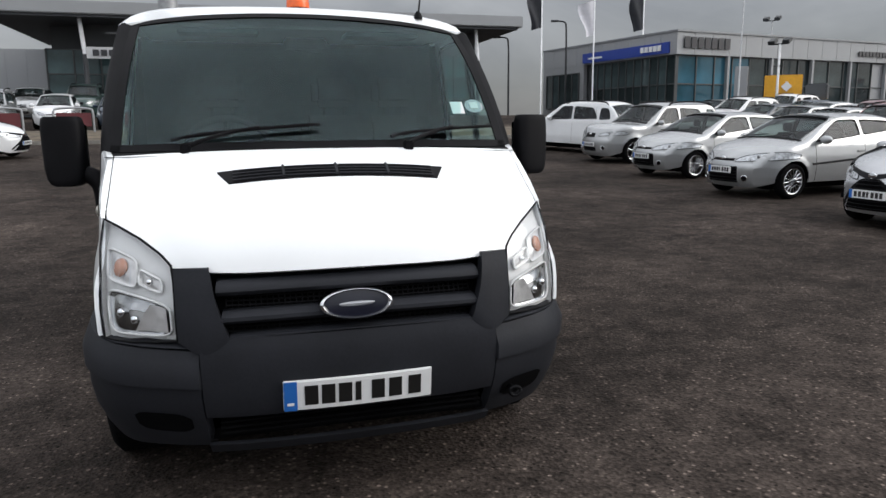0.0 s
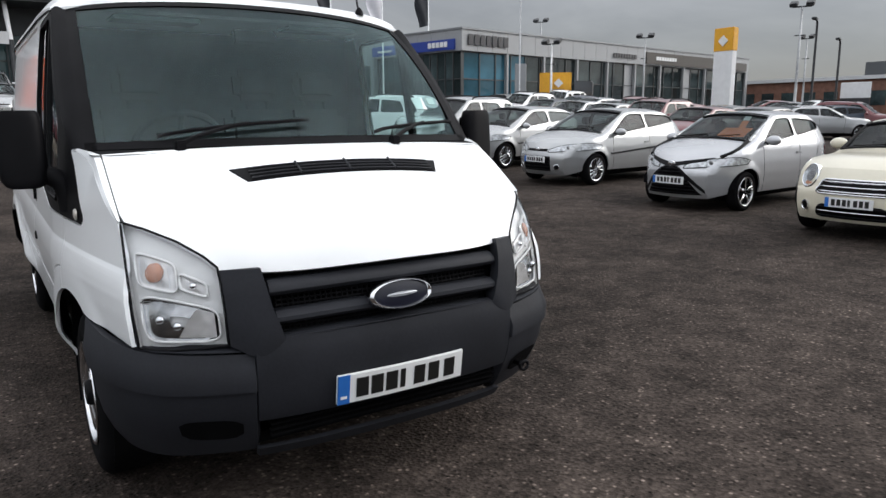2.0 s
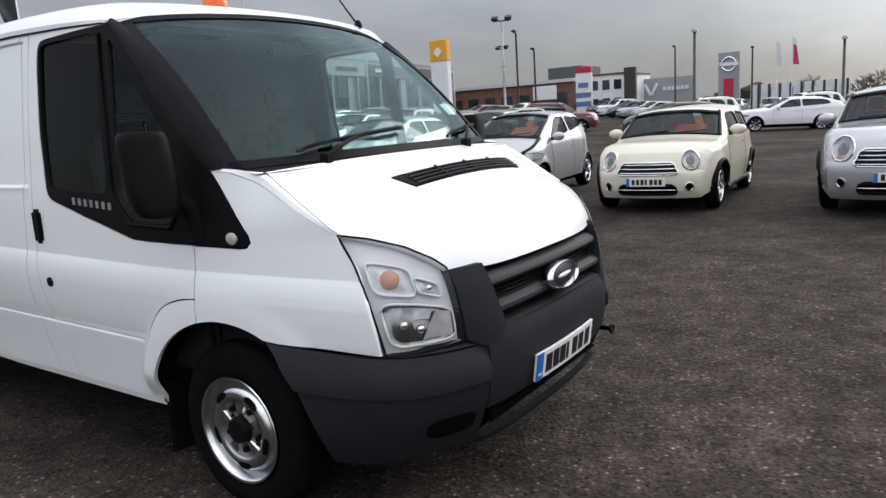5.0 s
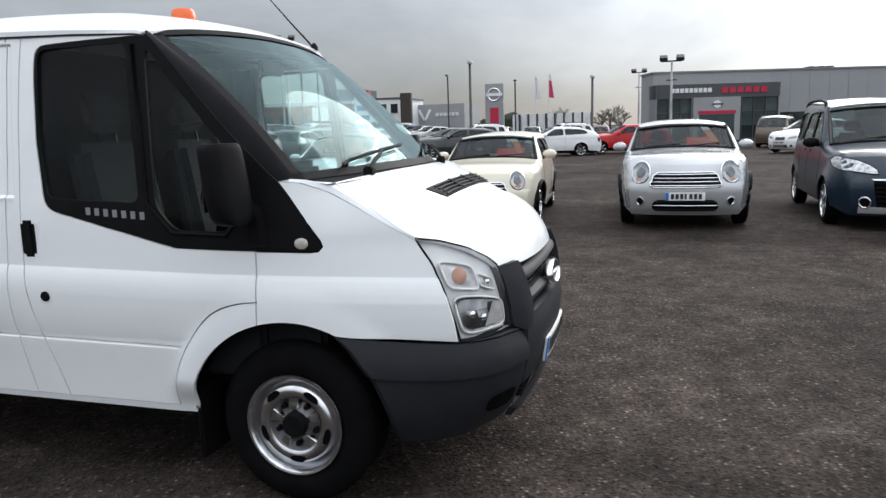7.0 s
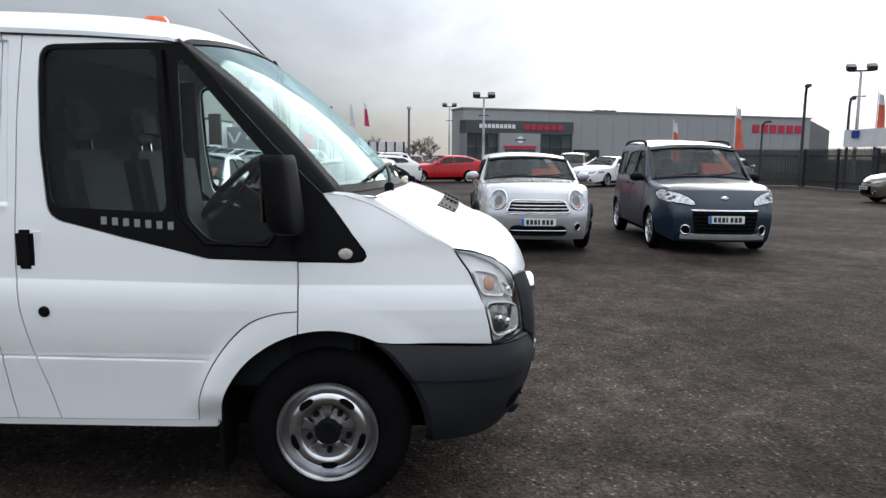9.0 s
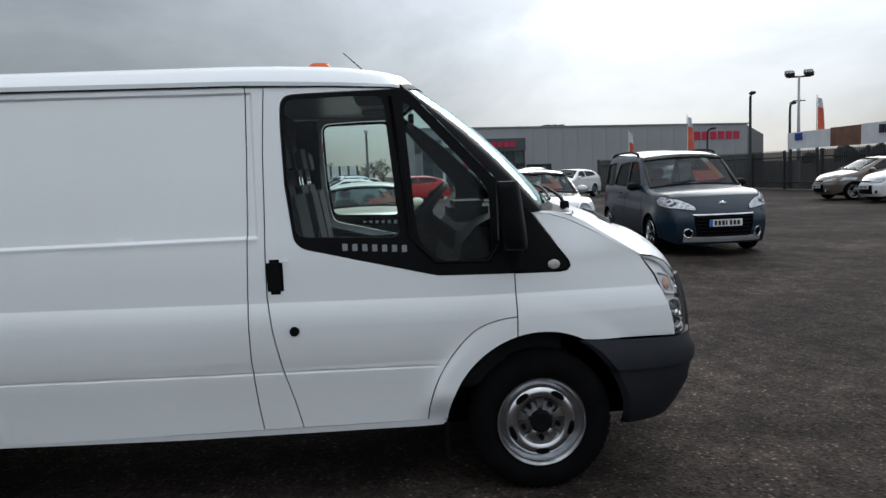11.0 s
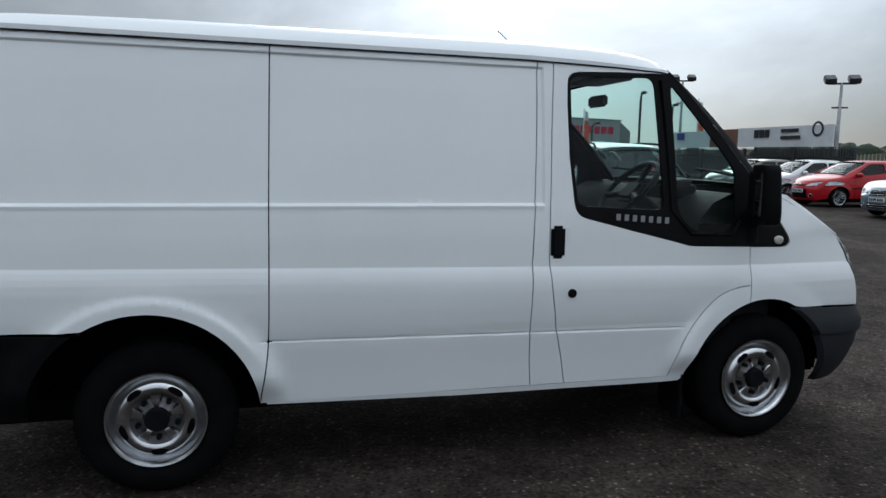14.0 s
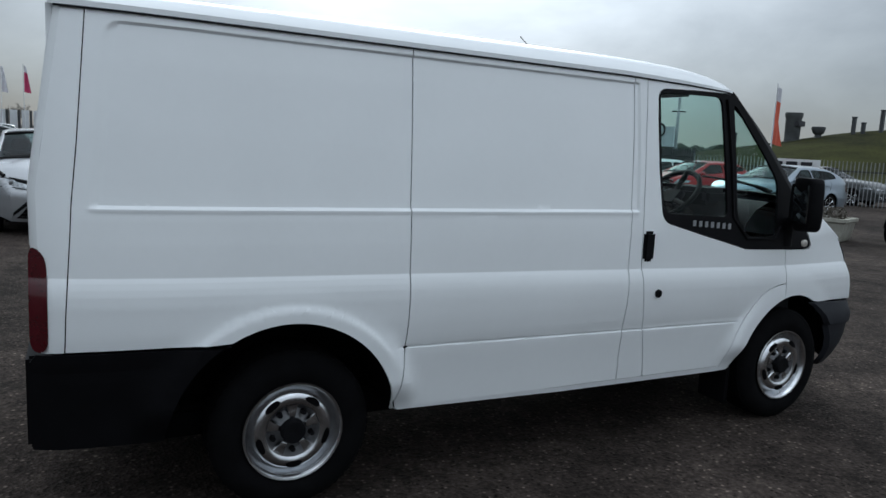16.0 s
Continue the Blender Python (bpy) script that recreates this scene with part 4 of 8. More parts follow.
def van_wiper(van, W, x0, x1):
    """A wiper: blade, arm and pivot resting on the screen."""
    def at(x, v):
        j = v * 24
        j0 = min(int(j), 23)
        def across(row):
            for i in range(40):
                if row[i].x <= x <= row[i + 1].x:
                    return row[i].lerp(row[i + 1], (x - row[i].x) / (row[i + 1].x - row[i].x))
            return row[-1]
        return across(W[j0]).lerp(across(W[j0 + 1]), j - j0) + Vector((0, -0.02, 0.014))
    n = 12
    pts = [at(x0 + (x1 - x0) * k / n, 0.045 + 0.075 * (k / n) ** 0.6) for k in range(n + 1)]
    w = part("wiper_blade", tube(pts, 0.0085, 6), BLACK_TRIM, van, "black wiper blade")
    a = at(x0 + 0.06, 0.01) + Vector((0, -0.05, -0.005))
    arm = [a, a.lerp(pts[n // 2], 0.3) + Vector((0, -0.012, 0.012)), a.lerp(pts[n // 2 + 1], 0.75) + Vector((0, -0.012, 0.014)), pts[n // 2 + 1] + Vector((0, -0.008, 0.008))]
    part("wiper_arm", tube(smooth_line(arm, 2), 0.011, 7, taper=0.006), BLACK_TRIM, w)
    box(bm := bmesh.new(), a.x - 0.02, a.x + 0.02, a.y - 0.02, a.y + 0.02, a.z - 0.03, a.z + 0.015, 0.006)
    part("wiper_pivot", bm, BLACK_TRIM, w)


def thing_part_grille(van, nx):
    """Three grey bars over black mesh slots, with an oval badge."""
    def bar(z0, z1, xa, out, name="grille_bar"):
        rows = []
        for t in (0.0, 0.12, 0.3, 0.6, 0.85, 1.0):
            z = z0 + (z1 - z0) * t
            e = out - 0.022 * abs(2 * t - 0.9) ** 2.0
            rows.append([nx(x * xa / 14, z + 0.006 * (1 - (x / 14) ** 2), e) for x in range(-14, 15)])
        bm = grid_mesh(bmesh.new(), rows)
        lip(bm, (0, 0.035, 0))
        return part(name, bm, GREY_BUMPER, van)
    bar(0.694, 0.708, 0.425, 0.001, "grille_sill")
    g = bar(0.742, 0.785, 0.45, 0.006)
    bar(0.835, 0.885, 0.468, 0.004)
    # honeycomb mesh in the slots
    bm = bmesh.new()
    for z in (0.712, 0.727, 0.798, 0.813, 0.828, 0.896, 0.907):
        pts = [nx(x * 0.44 / 14, z, -0.046) for x in range(-14, 15)]
        tube(pts, 0.003, 4, bm)
    for k in range(-22, 23):
        x = k * 0.02
        for a, b in ((0.703, 0.738), (0.79, 0.832), (0.888, 0.912)):
            tube([nx(x, a, -0.046), nx(x, b, -0.046)], 0.003, 4, bm)
    part("grille_mesh", bm, BLACK_TRIM, van, "black honeycomb mesh")
    # badge: chrome ring, blue oval and a pale flourish
    base = Matrix.Translation((0, -0.931, 0.795)) @ Matrix.Rotation(radians(-10), 4, "X")
    bm = lathe([(0.01, 0.0), (0.006, 0.082), (-0.006, 0.086), (-0.013, 0.092), (-0.008, 0.099), (0.008, 0.104), (0.03, 0.10)], 48, "y")
    b = part("badge", bm, CHROME, van, "oval chrome-ringed badge", m=base @ Matrix.Diagonal((1.26, 1, 0.53, 1)))
    part("badge_field", lathe([(-0.008, 0.0), (-0.006, 0.06), (-0.003, 0.086)], 48, "y"), BADGE_BLUE, b)
    bm = lathe([(-0.014, 0.0), (-0.012, 0.035), (-0.006, 0.05)], 28, "y")
    part("badge_mark", bm, SILVER_LETTER, b, "silver flourish", m=Matrix.Rotation(radians(-3), 4, "Y") @ Matrix.Diagonal((1.0, 1, 0.34, 1)))
    return g


def van_headlamp(van, s):
    """Clear lens over a silver housing with two lamp bowls."""
    bottom = [(0.592, -0.842, 0.687), (0.66, -0.815, 0.683), (0.74, -0.768, 0.681), (0.80, -0.722, 0.681), (0.838, -0.68, 0.684)]
    outer = [(0.838, -0.68, 0.684), (0.845, -0.655, 0.78), (0.845, -0.62, 0.88), (0.843, -0.575, 0.98), (0.836, -0.503, 1.072)]
    inner = [(0.592, -0.842, 0.687), (0.594, -0.832, 0.78), (0.595, -0.808, 0.88), (0.600, -0.788, 0.935)]
    top = [(0.600, -0.788, 0.935), (0.630, -0.76, 0.968), (0.70, -0.69, 1.018), (0.78, -0.59, 1.055), (0.836, -0.503, 1.072)]
    f = lambda pts: [(s * x, y, z) for x, y, z in pts]
    rows = coons(f(bottom), f(top), f(inner), f(outer), 20, 20)
    for j, row in enumerate(rows):
        for i, p in enumerate(row):
            u, v = i / 20, j / 20
            p += Vector((s * 0.5, -0.8, 0.2)).normalized() * 0.012 * (math.sin(math.pi * u) * math.sin(math.pi * v)) ** 0.6
    out = Vector((s * 0.45, -0.85, 0.15)).normalized()
    bm = outward(grid_mesh(bmesh.new(), rows), (0, 0.5, 0.6))
    lamp = part("headlamp", bm, LENS, van, "clear headlamp with amber indicator")
    lamp.visible_shadow = False
    back = [[p - out * 0.035 for p in r] for r in rows]
    bm = grid_mesh(bmesh.new(), back)
    lip(bm, tuple(out * 0.035))
    part("lamp_housing", bm, LAMP_HOUSE, lamp)
    # thin dark seal round the lens
    rim = rows[0] + [r[-1] for r in rows[1:]] + list(reversed(rows[-1]))[1:] + [r[0] for r in reversed(rows[1:-1])]
    rim = rim + [rim[0]]
    part("lamp_seal", tube([p - out * 0.003 for p in rim], 0.0042, 6), BLACK_TRIM, lamp)

    def on(u, v, d):
        i, j = u * 20, v * 20
        i0, j0 = min(int(i), 19), min(int(j), 19)
        a = rows[j0][i0].lerp(rows[j0][i0 + 1], i - i0)
        b = rows[j0 + 1][i0].lerp(rows[j0 + 1][i0 + 1], i - i0)
        return a.lerp(b, j - j0) - out * d

    def bowl(u0, u1, v0, v1, mat, name, depth, bulb=None):
        """A dished reflector of rounded outline."""
        n = 28
        cu, cv, ru, rv = (u0 + u1) / 2, (v0 + v1) / 2, (u1 - u0) / 2, (v1 - v0) / 2
        rings = []
        for rad, d in ((1.0, 0.022), (0.96, 0.030), (0.8, 0.030 + depth * 0.4), (0.55, 0.03 + depth * 0.8), (0.25, 0.03 + depth)):
            ring = []
            for k in range(n):
                a = 2 * math.pi * k / n
                ca, sa = math.cos(a), math.sin(a)
                x = math.copysign(abs(ca) ** 0.36, ca) * rad
                y = math.copysign(abs(sa) ** 0.36, sa) * rad
                ring.append(on(cu + ru * x, cv + rv * y, min(d, 0.0335) if rad > 0.9 else 0.033 - 0.012 * (1 - rad)))
            rings.append(ring)
        bm = grid_mesh(bmesh.new(), rings, close_u=True)
        ob = part(name, bm, mat, lamp)
        part("bowl_rim", tube([p + out * 0.002 for p in rings[0]] + [rings[0][0] + out * 0.002], 0.0045, 6), LAMP_HOUSE, ob)
        if bulb:
            c = on(cu, cv, 0.018)
            bm = bmesh.new()
            bmesh.ops.create_uvsphere(bm, u_segments=16, v_segments=10, radius=bulb)
            part("bulb", bm, CHROME, ob, m=Matrix.Translation(c))
        return ob

    bowl(0.08, 0.90, 0.06, 0.42, LAMP_DISH, "main_reflector", 0.05)
    bowl(0.47, 0.90, 0.49, 0.76, LAMP_FROST, "indicator_bowl", 0.03)
    c = on(0.70, 0.625, 0.024)
    bm = bmesh.new()
    bmesh.ops.create_uvsphere(bm, u_segments=20, v_segments=12, radius=0.034)
    nrm = (on(0.76, 0.625, 0) - on(0.64, 0.625, 0)).cross(on(0.70, 0.68, 0) - on(0.70, 0.57, 0)).normalized()
    turn = nrm.to_track_quat("Y", "Z").to_matrix().to_4x4()
    part("indicator", bm, AMBER, lamp, "amber indicator", m=Matrix.Translation(c) @ turn @ Matrix.Diagonal((0.95, 0.3, 0.95, 1)))
    bowl(0.17, 0.44, 0.53, 0.68, LAMP_FROST, "side_light", 0.02, 0.012)
    # frosted flutes over the indicator
    for k in range(5):
        u = 0.535 + 0.075 * k
        part("flute", tube([on(u, 0.525, 0.012), on(u, 0.725, 0.012)], 0.0032, 6), LENS, lamp)
    # main reflector's bright reflection, coloured in as a pale wedge beside its dark bowl
    bm = bmesh.new()
    quad = [[on(0.12 + (0.40 - 0.22 * b) * a, 0.10 + 0.28 * b, 0.018 + 0.010 * math.sin(3 * a) - 0.004 * b) for a in (0, 0.25, 0.5, 0.75, 1.0)] for b in (0, 0.33, 0.66, 1.0)]
    grid_mesh(bm, quad)
    part("reflector_wedge", bm, LAMP_FROST, lamp)
    for u, v in ((0.70, 0.24), (0.52, 0.20)):
        bm = bmesh.new()
        bmesh.ops.create_uvsphere(bm, u_segments=14, v_segments=8, radius=0.015)
        part("bulb", bm, CHROME, lamp, m=Matrix.Translation(on(u, v, 0.022)))


def roof_base(y):
    """Height of the roof's lower edge along the van."""
    return ramp(y, [0.5, 0.64, 0.9, 1.3, 3.83], [1.886, 1.894, 1.902, 1.908, 1.912]) + ramp(y, [0.6, 1.2, 2.4, 3.7], [0.0, 0.012, 0.020, 0.030])


def van_roof(van, W):
    top = W[-1]
    rows = []
    ys = [None, 0.5, 0.56, 0.64, 0.75, 0.9, 1.1, 1.3, 1.7, 2.2, 2.8, 3.2, 3.4, 3.6, 3.70, 3.75, 3.778]
    for q, y in enumerate(ys):
        row = []
        for i, p in enumerate(top):
            u = i / 40 * 2 - 1
            if y is None:
                g = step01(abs(u), 0.86, 1.0)
                row.append(p + Vector((math.copysign(0.056 * g, u), -0.016 * g, 0.004 - 0.010 * g)))
                continue
            yy = y + (p.y - 0.472) * max(0.0, 1 - (y - 0.5) / 0.9)
            half = half_width(max(y, 0.6), 1.90) + 0.004 if y > 3.2 else 0.872
            half = half - 0.004 * max(0.0, 1 - (y - 0.5) / 0.25)
            zc = ramp(y, [0.5, 0.56, 0.64, 0.75, 0.9, 1.3, 3.3, 3.58, 3.76, 3.80], [1.958, 1.975, 1.985, 1.994, 2.001, 2.008, 2.006, 2.0, 1.975, 1.945])
            base = roof_base(y)
            zc += ramp(y, [0.5, 0.75, 1.1, 2.8, 3.7], [0.0, 0.018, 0.026, 0.030, 0.016])
            z = base + (zc - base) * (0.74 * (1 - abs(u) ** 9.0) ** 0.6 + 0.26 * (1 - u * u))
            row.append(Vector((half * math.copysign(abs(u) ** 0.96, u), yy, z)))
        rows.append(row)
    bm = grid_mesh(bmesh.new(), rows)
    lip(bm, (0, 0, -0.02))
    roof = part("roof", bm, WHITE, van)
    # rear doors close the body
    for x0, x1 in ((-0.80, -0.004), (0.004, 0.80)):
        part("rear_door", boxed(x0, x1, 3.745, 3.785, 0.45, 1.95, 0.02), WHITE, van)
    bm = boxed(-0.84, 0.84, 3.79, 3.875, 0.365, 0.705, 0.012)
    part("rear_bumper", bm, BLACK_TRIM, van)
    # aerial
    base = Vector((0.60, 0.56, 1.955))
    a = part("aerial", tube([base, base + Vector((0.06, 0.17, 0.16)), base + Vector((0.13, 0.36, 0.345))], 0.006, 6, taper=0.003), BLACK_TRIM, van, "thin black aerial")
    part("aerial_base", lathe([(-0.01, 0.025), (0.012, 0.02), (0.03, 0.008), (0.032, 0)], 14, "z"), BLACK_TRIM, a, m=Matrix.Translation(base))
    return roof


def van_beacon():
    """The amber light bar on the cab roof."""
    b = thing("roof_beacon", "orange flashing beacon on the white van roof", "beacon", pose(0.015, 1.008, 2.020))
    part("beacon_base", lathe([(0, 0.07), (0.02, 0.07), (0.028, 0.062), (0.028, 0)], 28, "z"), BLACK_TRIM, b)
    part("beacon_lens", lathe([(0.028, 0.064), (0.05, 0.064), (0.085, 0.06), (0.10, 0.05), (0.106, 0.0)], 28, "z"), ORANGE, b)


def steel_wheel(van, x, y, s, name="wheel"):
    """A tyre on a silver steel wheel with slots, bolt pads and a black cap."""
    m = Matrix.Translation((x, y, WHEEL_R)) @ Matrix.Rotation(0 if s > 0 else math.pi, 4, "Z")
    R = WHEEL_R
    prof = [(-0.21, 0.205), (-0.215, 0.26), (-0.205, 0.305), (-0.185, R - 0.006), (-0.16, R), (-0.05, R), (-0.028, R - 0.006), (-0.008, 0.305), (0.004, 0.265), (0.0, 0.225), (-0.012, 0.205)]
    wheel = part("tyre", lathe(prof, 56), RUBBER, van, m=m)
    wheel.name = name
    tread = bmesh.new()
    for k in range(56):
        for q, xx in enumerate((-0.19, -0.135, -0.08)):
            a = 2 * math.pi * (k + 0.33 * q) / 56
            box(tread, xx, xx + 0.045, -0.012, 0.012, R - 0.004, R + 0.0006, m=Matrix.Rotation(a, 4, "X"))
    part("tread", tread, RUBBER, wheel, smooth=False)
    rim = [(-0.17, 0.195), (-0.04, 0.185), (-0.015, 0.188), (-0.004, 0.2), (0.001, 0.208), (0.005, 0.206), (0.003, 0.198), (-0.008, 0.190), (-0.036, 0.183), (-0.048, 0.177)]
    part("rim", lathe(rim, 56), STEEL, wheel, "silver steel rim")
    disc = [(-0.048, 0.178), (-0.034, 0.172), (-0.014, 0.160), (-0.007, 0.152), (-0.004, 0.140), (-0.003, 0.125), (-0.010, 0.112)]
    part("wheel_disc", lathe(disc, 56), STEEL, wheel)
    # shade of the recess is put into the dish's darker steel
    dish = [(-0.010, 0.112), (-0.030, 0.102), (-0.040, 0.088), (-0.036, 0.07), (-0.026, 0.056), (-0.02, 0.05)]
    part("hub_dish", lathe(dish, 56), STEEL_DARK, wheel, "recessed wheel centre with shade in its colour")
    n = 5
    for k in range(n):
        slot = bmesh.new()
        c = 2 * math.pi * k / n + radians(56)
        ring_o, ring_i = [], []
        for q in range(9):
            a = c + (q / 8 - 0.5) * 0.50
            b = c + (q / 8 - 0.5) * 0.50
            w = 0.0135 * max(0.02, 1 - abs(q / 4 - 1) ** 3) ** 0.5
            ring_o.append((-0.0045 - 0.001, (0.143 + w) * math.cos(a), (0.143 + w) * math.sin(a)))
            ring_i.append((0.0, (0.143 - w) * math.cos(b), (0.143 - w) * math.sin(b)))
        ring_o = [(-0.0055, y_, z_) for _, y_, z_ in ring_o]
        ring_i = [(-0.0015, y_, z_) for _, y_, z_ in ring_i]
        vs_o = [slot.verts.new(p) for p in ring_o]
        vs_i = [slot.verts.new(p) for p in ring_i]
        for q in range(8):
            slot.faces.new((vs_o[q], vs_o[q + 1], vs_i[q + 1], vs_i[q]))
        part("slot", slot, DARK, wheel)
    for k in range(5):
        pads = bmesh.new()
        a = 2 * math.pi * k / 5 + radians(56 + 36 - 90)
        rows = []
        for rad, half, x in ((0.053, 0.012, -0.016), (0.060, 0.014, -0.012), (0.080, 0.019, -0.014), (0.100, 0.026, -0.016), (0.108, 0.030, -0.014)):
            rows.append([(x - d, half * q, rad) for q, d in ((-1.25, 0.022), (-1.0, 0.006), (-0.8, 0.0), (0.0, -0.001), (0.8, 0.0), (1.0, 0.006), (1.25, 0.022))])
        grid_mesh(pads, rows)
        bmesh.ops.transform(pads, verts=pads.verts, matrix=Matrix.Rotation(a, 4, "X"))
        part("bolt_pad", outward(pads, (-0.3, 0, 0)), STEEL, wheel)
    for k in range(5):
        nuts = bmesh.new()
        a = 2 * math.pi * k / 5 + radians(56 - 90)
        q = bmesh.ops.create_cone(nuts, cap_ends=True, segments=6, radius1=0.0135, radius2=0.011, depth=0.024)
        bmesh.ops.transform(nuts, verts=q["verts"], matrix=Matrix.Rotation(a, 4, "X") @ Matrix.Translation((-0.026, 0, 0.084)) @ Matrix.Rotation(radians(90), 4, "Y"))
        part("wheel_nut", nuts, BLACK_TRIM, wheel)
    cap = [(-0.03, 0.052), (0.004, 0.050), (0.012, 0.044), (0.013, 0.03), (0.010, 0.0)]
    part("hub_cap", lathe(cap, 32), BLACK_TRIM, wheel)
    return wheel


def van_cabin(van, W):
    """Bulkhead, seats, dashboard and steering wheel behind the glass."""
    for q in (-1, 1):
        part("door_card", boxed(q * 0.84, q * 0.885, 0.13, 1.12, 0.5, 1.085, 0.02), DASH, van)
        part("cab_side", boxed(q * 0.78, q * 0.85, -0.12, 0.16, 0.6, 1.10, 0.02), DASH, van)
    part("bulkhead", boxed(-0.86, 0.86, 1.28, 1.30, 0.4, 1.90), DASH, van)
    part("cab_floor", boxed(-0.80, 0.80, 0.0, 1.28, 0.44, 0.50), DARK, van)
    part("headlining", boxed(-0.80, 0.80, 0.62, 1.28, 1.885, 1.90), LAMP_HOUSE, van)
    rows = []
    for y, z in ((-0.10, 1.24), (0.0, 1.275), (0.16, 1.29), (0.26, 1.27), (0.33, 1.19), (0.36, 1.0), (0.33, 0.6)):
        rows.append([(x / 10 * 0.84, y - 0.06 * (1 - (x / 10) ** 2) * (1 if z > 1.2 else 0.2), z - 0.03 * abs(math.sin(x * 0.5)) * (1 if y > 0.2 else 0)) for x in range(-10, 11)])
    part("dashboard", grid_mesh(bmesh.new(), rows), DASH, van)
    binn = boxed(-0.56, -0.22, 0.16, 0.36, 1.24, 1.345, 0.03)
    part("instrument_cowl", binn, DASH, van)
    for x0, x1 in ((-0.68, -0.18), (0.02, 0.42), (0.40, 0.78)):
        s = part("seat", boxed(x0, x1, 0.62, 1.12, 0.72, 0.88, 0.05), SEAT, van)
        part("backrest", boxed(x0, x1, -0.07, 0.07, 0.0, 0.62, 0.05), SEAT, s, m=Matrix.Translation((0, 1.08, 0.84)) @ Matrix.Rotation(radians(-9), 4, "X"))
        part("headrest", boxed((x0 + x1) / 2 - 0.13, (x0 + x1) / 2 + 0.13, -0.05, 0.05, 0.67, 0.85, 0.04), SEAT, s, m=Matrix.Translation((0, 1.08, 0.84)) @ Matrix.Rotation(radians(-9), 4, "X"))
        for q in (-0.06, 0.06):
            bm = tube([((x0 + x1) / 2 + q, 0, 0.58), ((x0 + x1) / 2 + q, 0, 0.70)], 0.008, 6)
            part("headrest_post", bm, CHROME, s, m=Matrix.Translation((0, 1.08, 0.84)) @ Matrix.Rotation(radians(-9), 4, "X"))
    bm = bmesh.new()
    ring = [(0.195 * math.cos(2 * math.pi * k / 40), 0.195 * math.sin(2 * math.pi * k / 40), 0) for k in range(41)]
    tube(ring, 0.016, 8, bm)
    for a in (20, 160, 270):
        tube([(0, 0, -0.03), (0.19 * math.cos(radians(a)), 0.19 * math.sin(radians(a)), 0)], 0.018, 8, bm)
    box(bm, -0.08, 0.08, -0.07, 0.07, -0.05, 0.0, 0.02)
    part("steering_wheel", bm, BLACK_TRIM, van, m=Matrix.Translation((-0.40, 0.50, 1.29)) @ Matrix.Rotation(radians(-46), 4, "X"))
    part("steering_column", tube([(-0.40, 0.48, 1.26), (-0.40, 0.26, 1.08)], 0.05, 10), BLACK_TRIM, van)
    bm = boxed(-0.1, 0.1, -0.015, 0.015, -0.03, 0.03, 0.01)
    part("interior_mirror", boxed(-0.11, 0.11, 0.50, 0.53, 1.76, 1.83, 0.012), BLACK_TRIM, van)
    for x in (-0.42, 0.42):
        part("sun_visor", boxed(x - 0.2, x + 0.2, 0.62, 0.80, 1.858, 1.878, 0.008), VISOR, van)
    # papers behind the screen
    def behind(x, z):
        q = min((p for row in W for p in row), key=lambda p: abs(p.x - x) + abs(p.z - z))
        return Matrix.Translation((x, q.y + 0.012 + (z - q.z), z))
    part("screen_sticker", boxed(-0.03, 0.03, -0.004, 0.0, -0.04, 0.04), PLATE_WHITE, van, "white paper sticker", m=behind(0.655, 1.47) @ Matrix.Rotation(radians(-46), 4, "X"))
    bm = lathe([(0.0, 0.045), (-0.003, 0.045), (-0.003, 0.0)], 28, "y")
    disc = part("tax_disc", bm, PAPER, van, "round paper disc on the glass", m=behind(0.755, 1.48) @ Matrix.Rotation(radians(-46), 4, "X"))
    bm = bmesh.new()
    box(bm, -0.02, 0.02, -0.007, -0.003, -0.022, 0.022)
    part("disc_bars", bm, LAMP_HOUSE, disc)


def draw_back(van, by):
    """Sets the nose of the van back a little, the more the farther it reaches."""
    shift = lambda x, y: by * step01(-y, 0.36, 0.74) * (1 - 0.6 * step01(abs(x), 0.62, 0.82))
    for o in van.children_recursive:
        if o.parent.matrix_basis != Matrix.Identity(4):
            continue
        if o.matrix_basis == Matrix.Identity(4):
            for v in o.data.vertices:
                v.co.y += shift(v.co.x, v.co.y)
        else:
            o.location.y += shift(o.location.x, o.location.y)


def build_van():
    van = thing("van", "white panel van with dark grey bumpers and black window surrounds", "van")
    van_side(van, -1)
    van_side(van, 1)
    W = van_front(van)
    for s in (-1, 1):
        van_headlamp(van, s)
    van_roof(van, W)
    for y in WHEEL_Y:
        for s in (-1, 1):
            steel_wheel(van, s * 0.928, y, s)
    van_cabin(van, W)
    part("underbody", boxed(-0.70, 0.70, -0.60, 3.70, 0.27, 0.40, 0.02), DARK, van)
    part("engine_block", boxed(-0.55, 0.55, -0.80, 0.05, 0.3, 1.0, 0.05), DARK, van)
    draw_back(van, 0.03)
    van_beacon()
    return van


build_van()

# ---- parked cars ----
def paint(name, color, metal=0.0, rough=0.3):
    return material(name, color, rough, metal=metal, coat=0.7, vary=0.05, scale=1.2, fine=0.3)


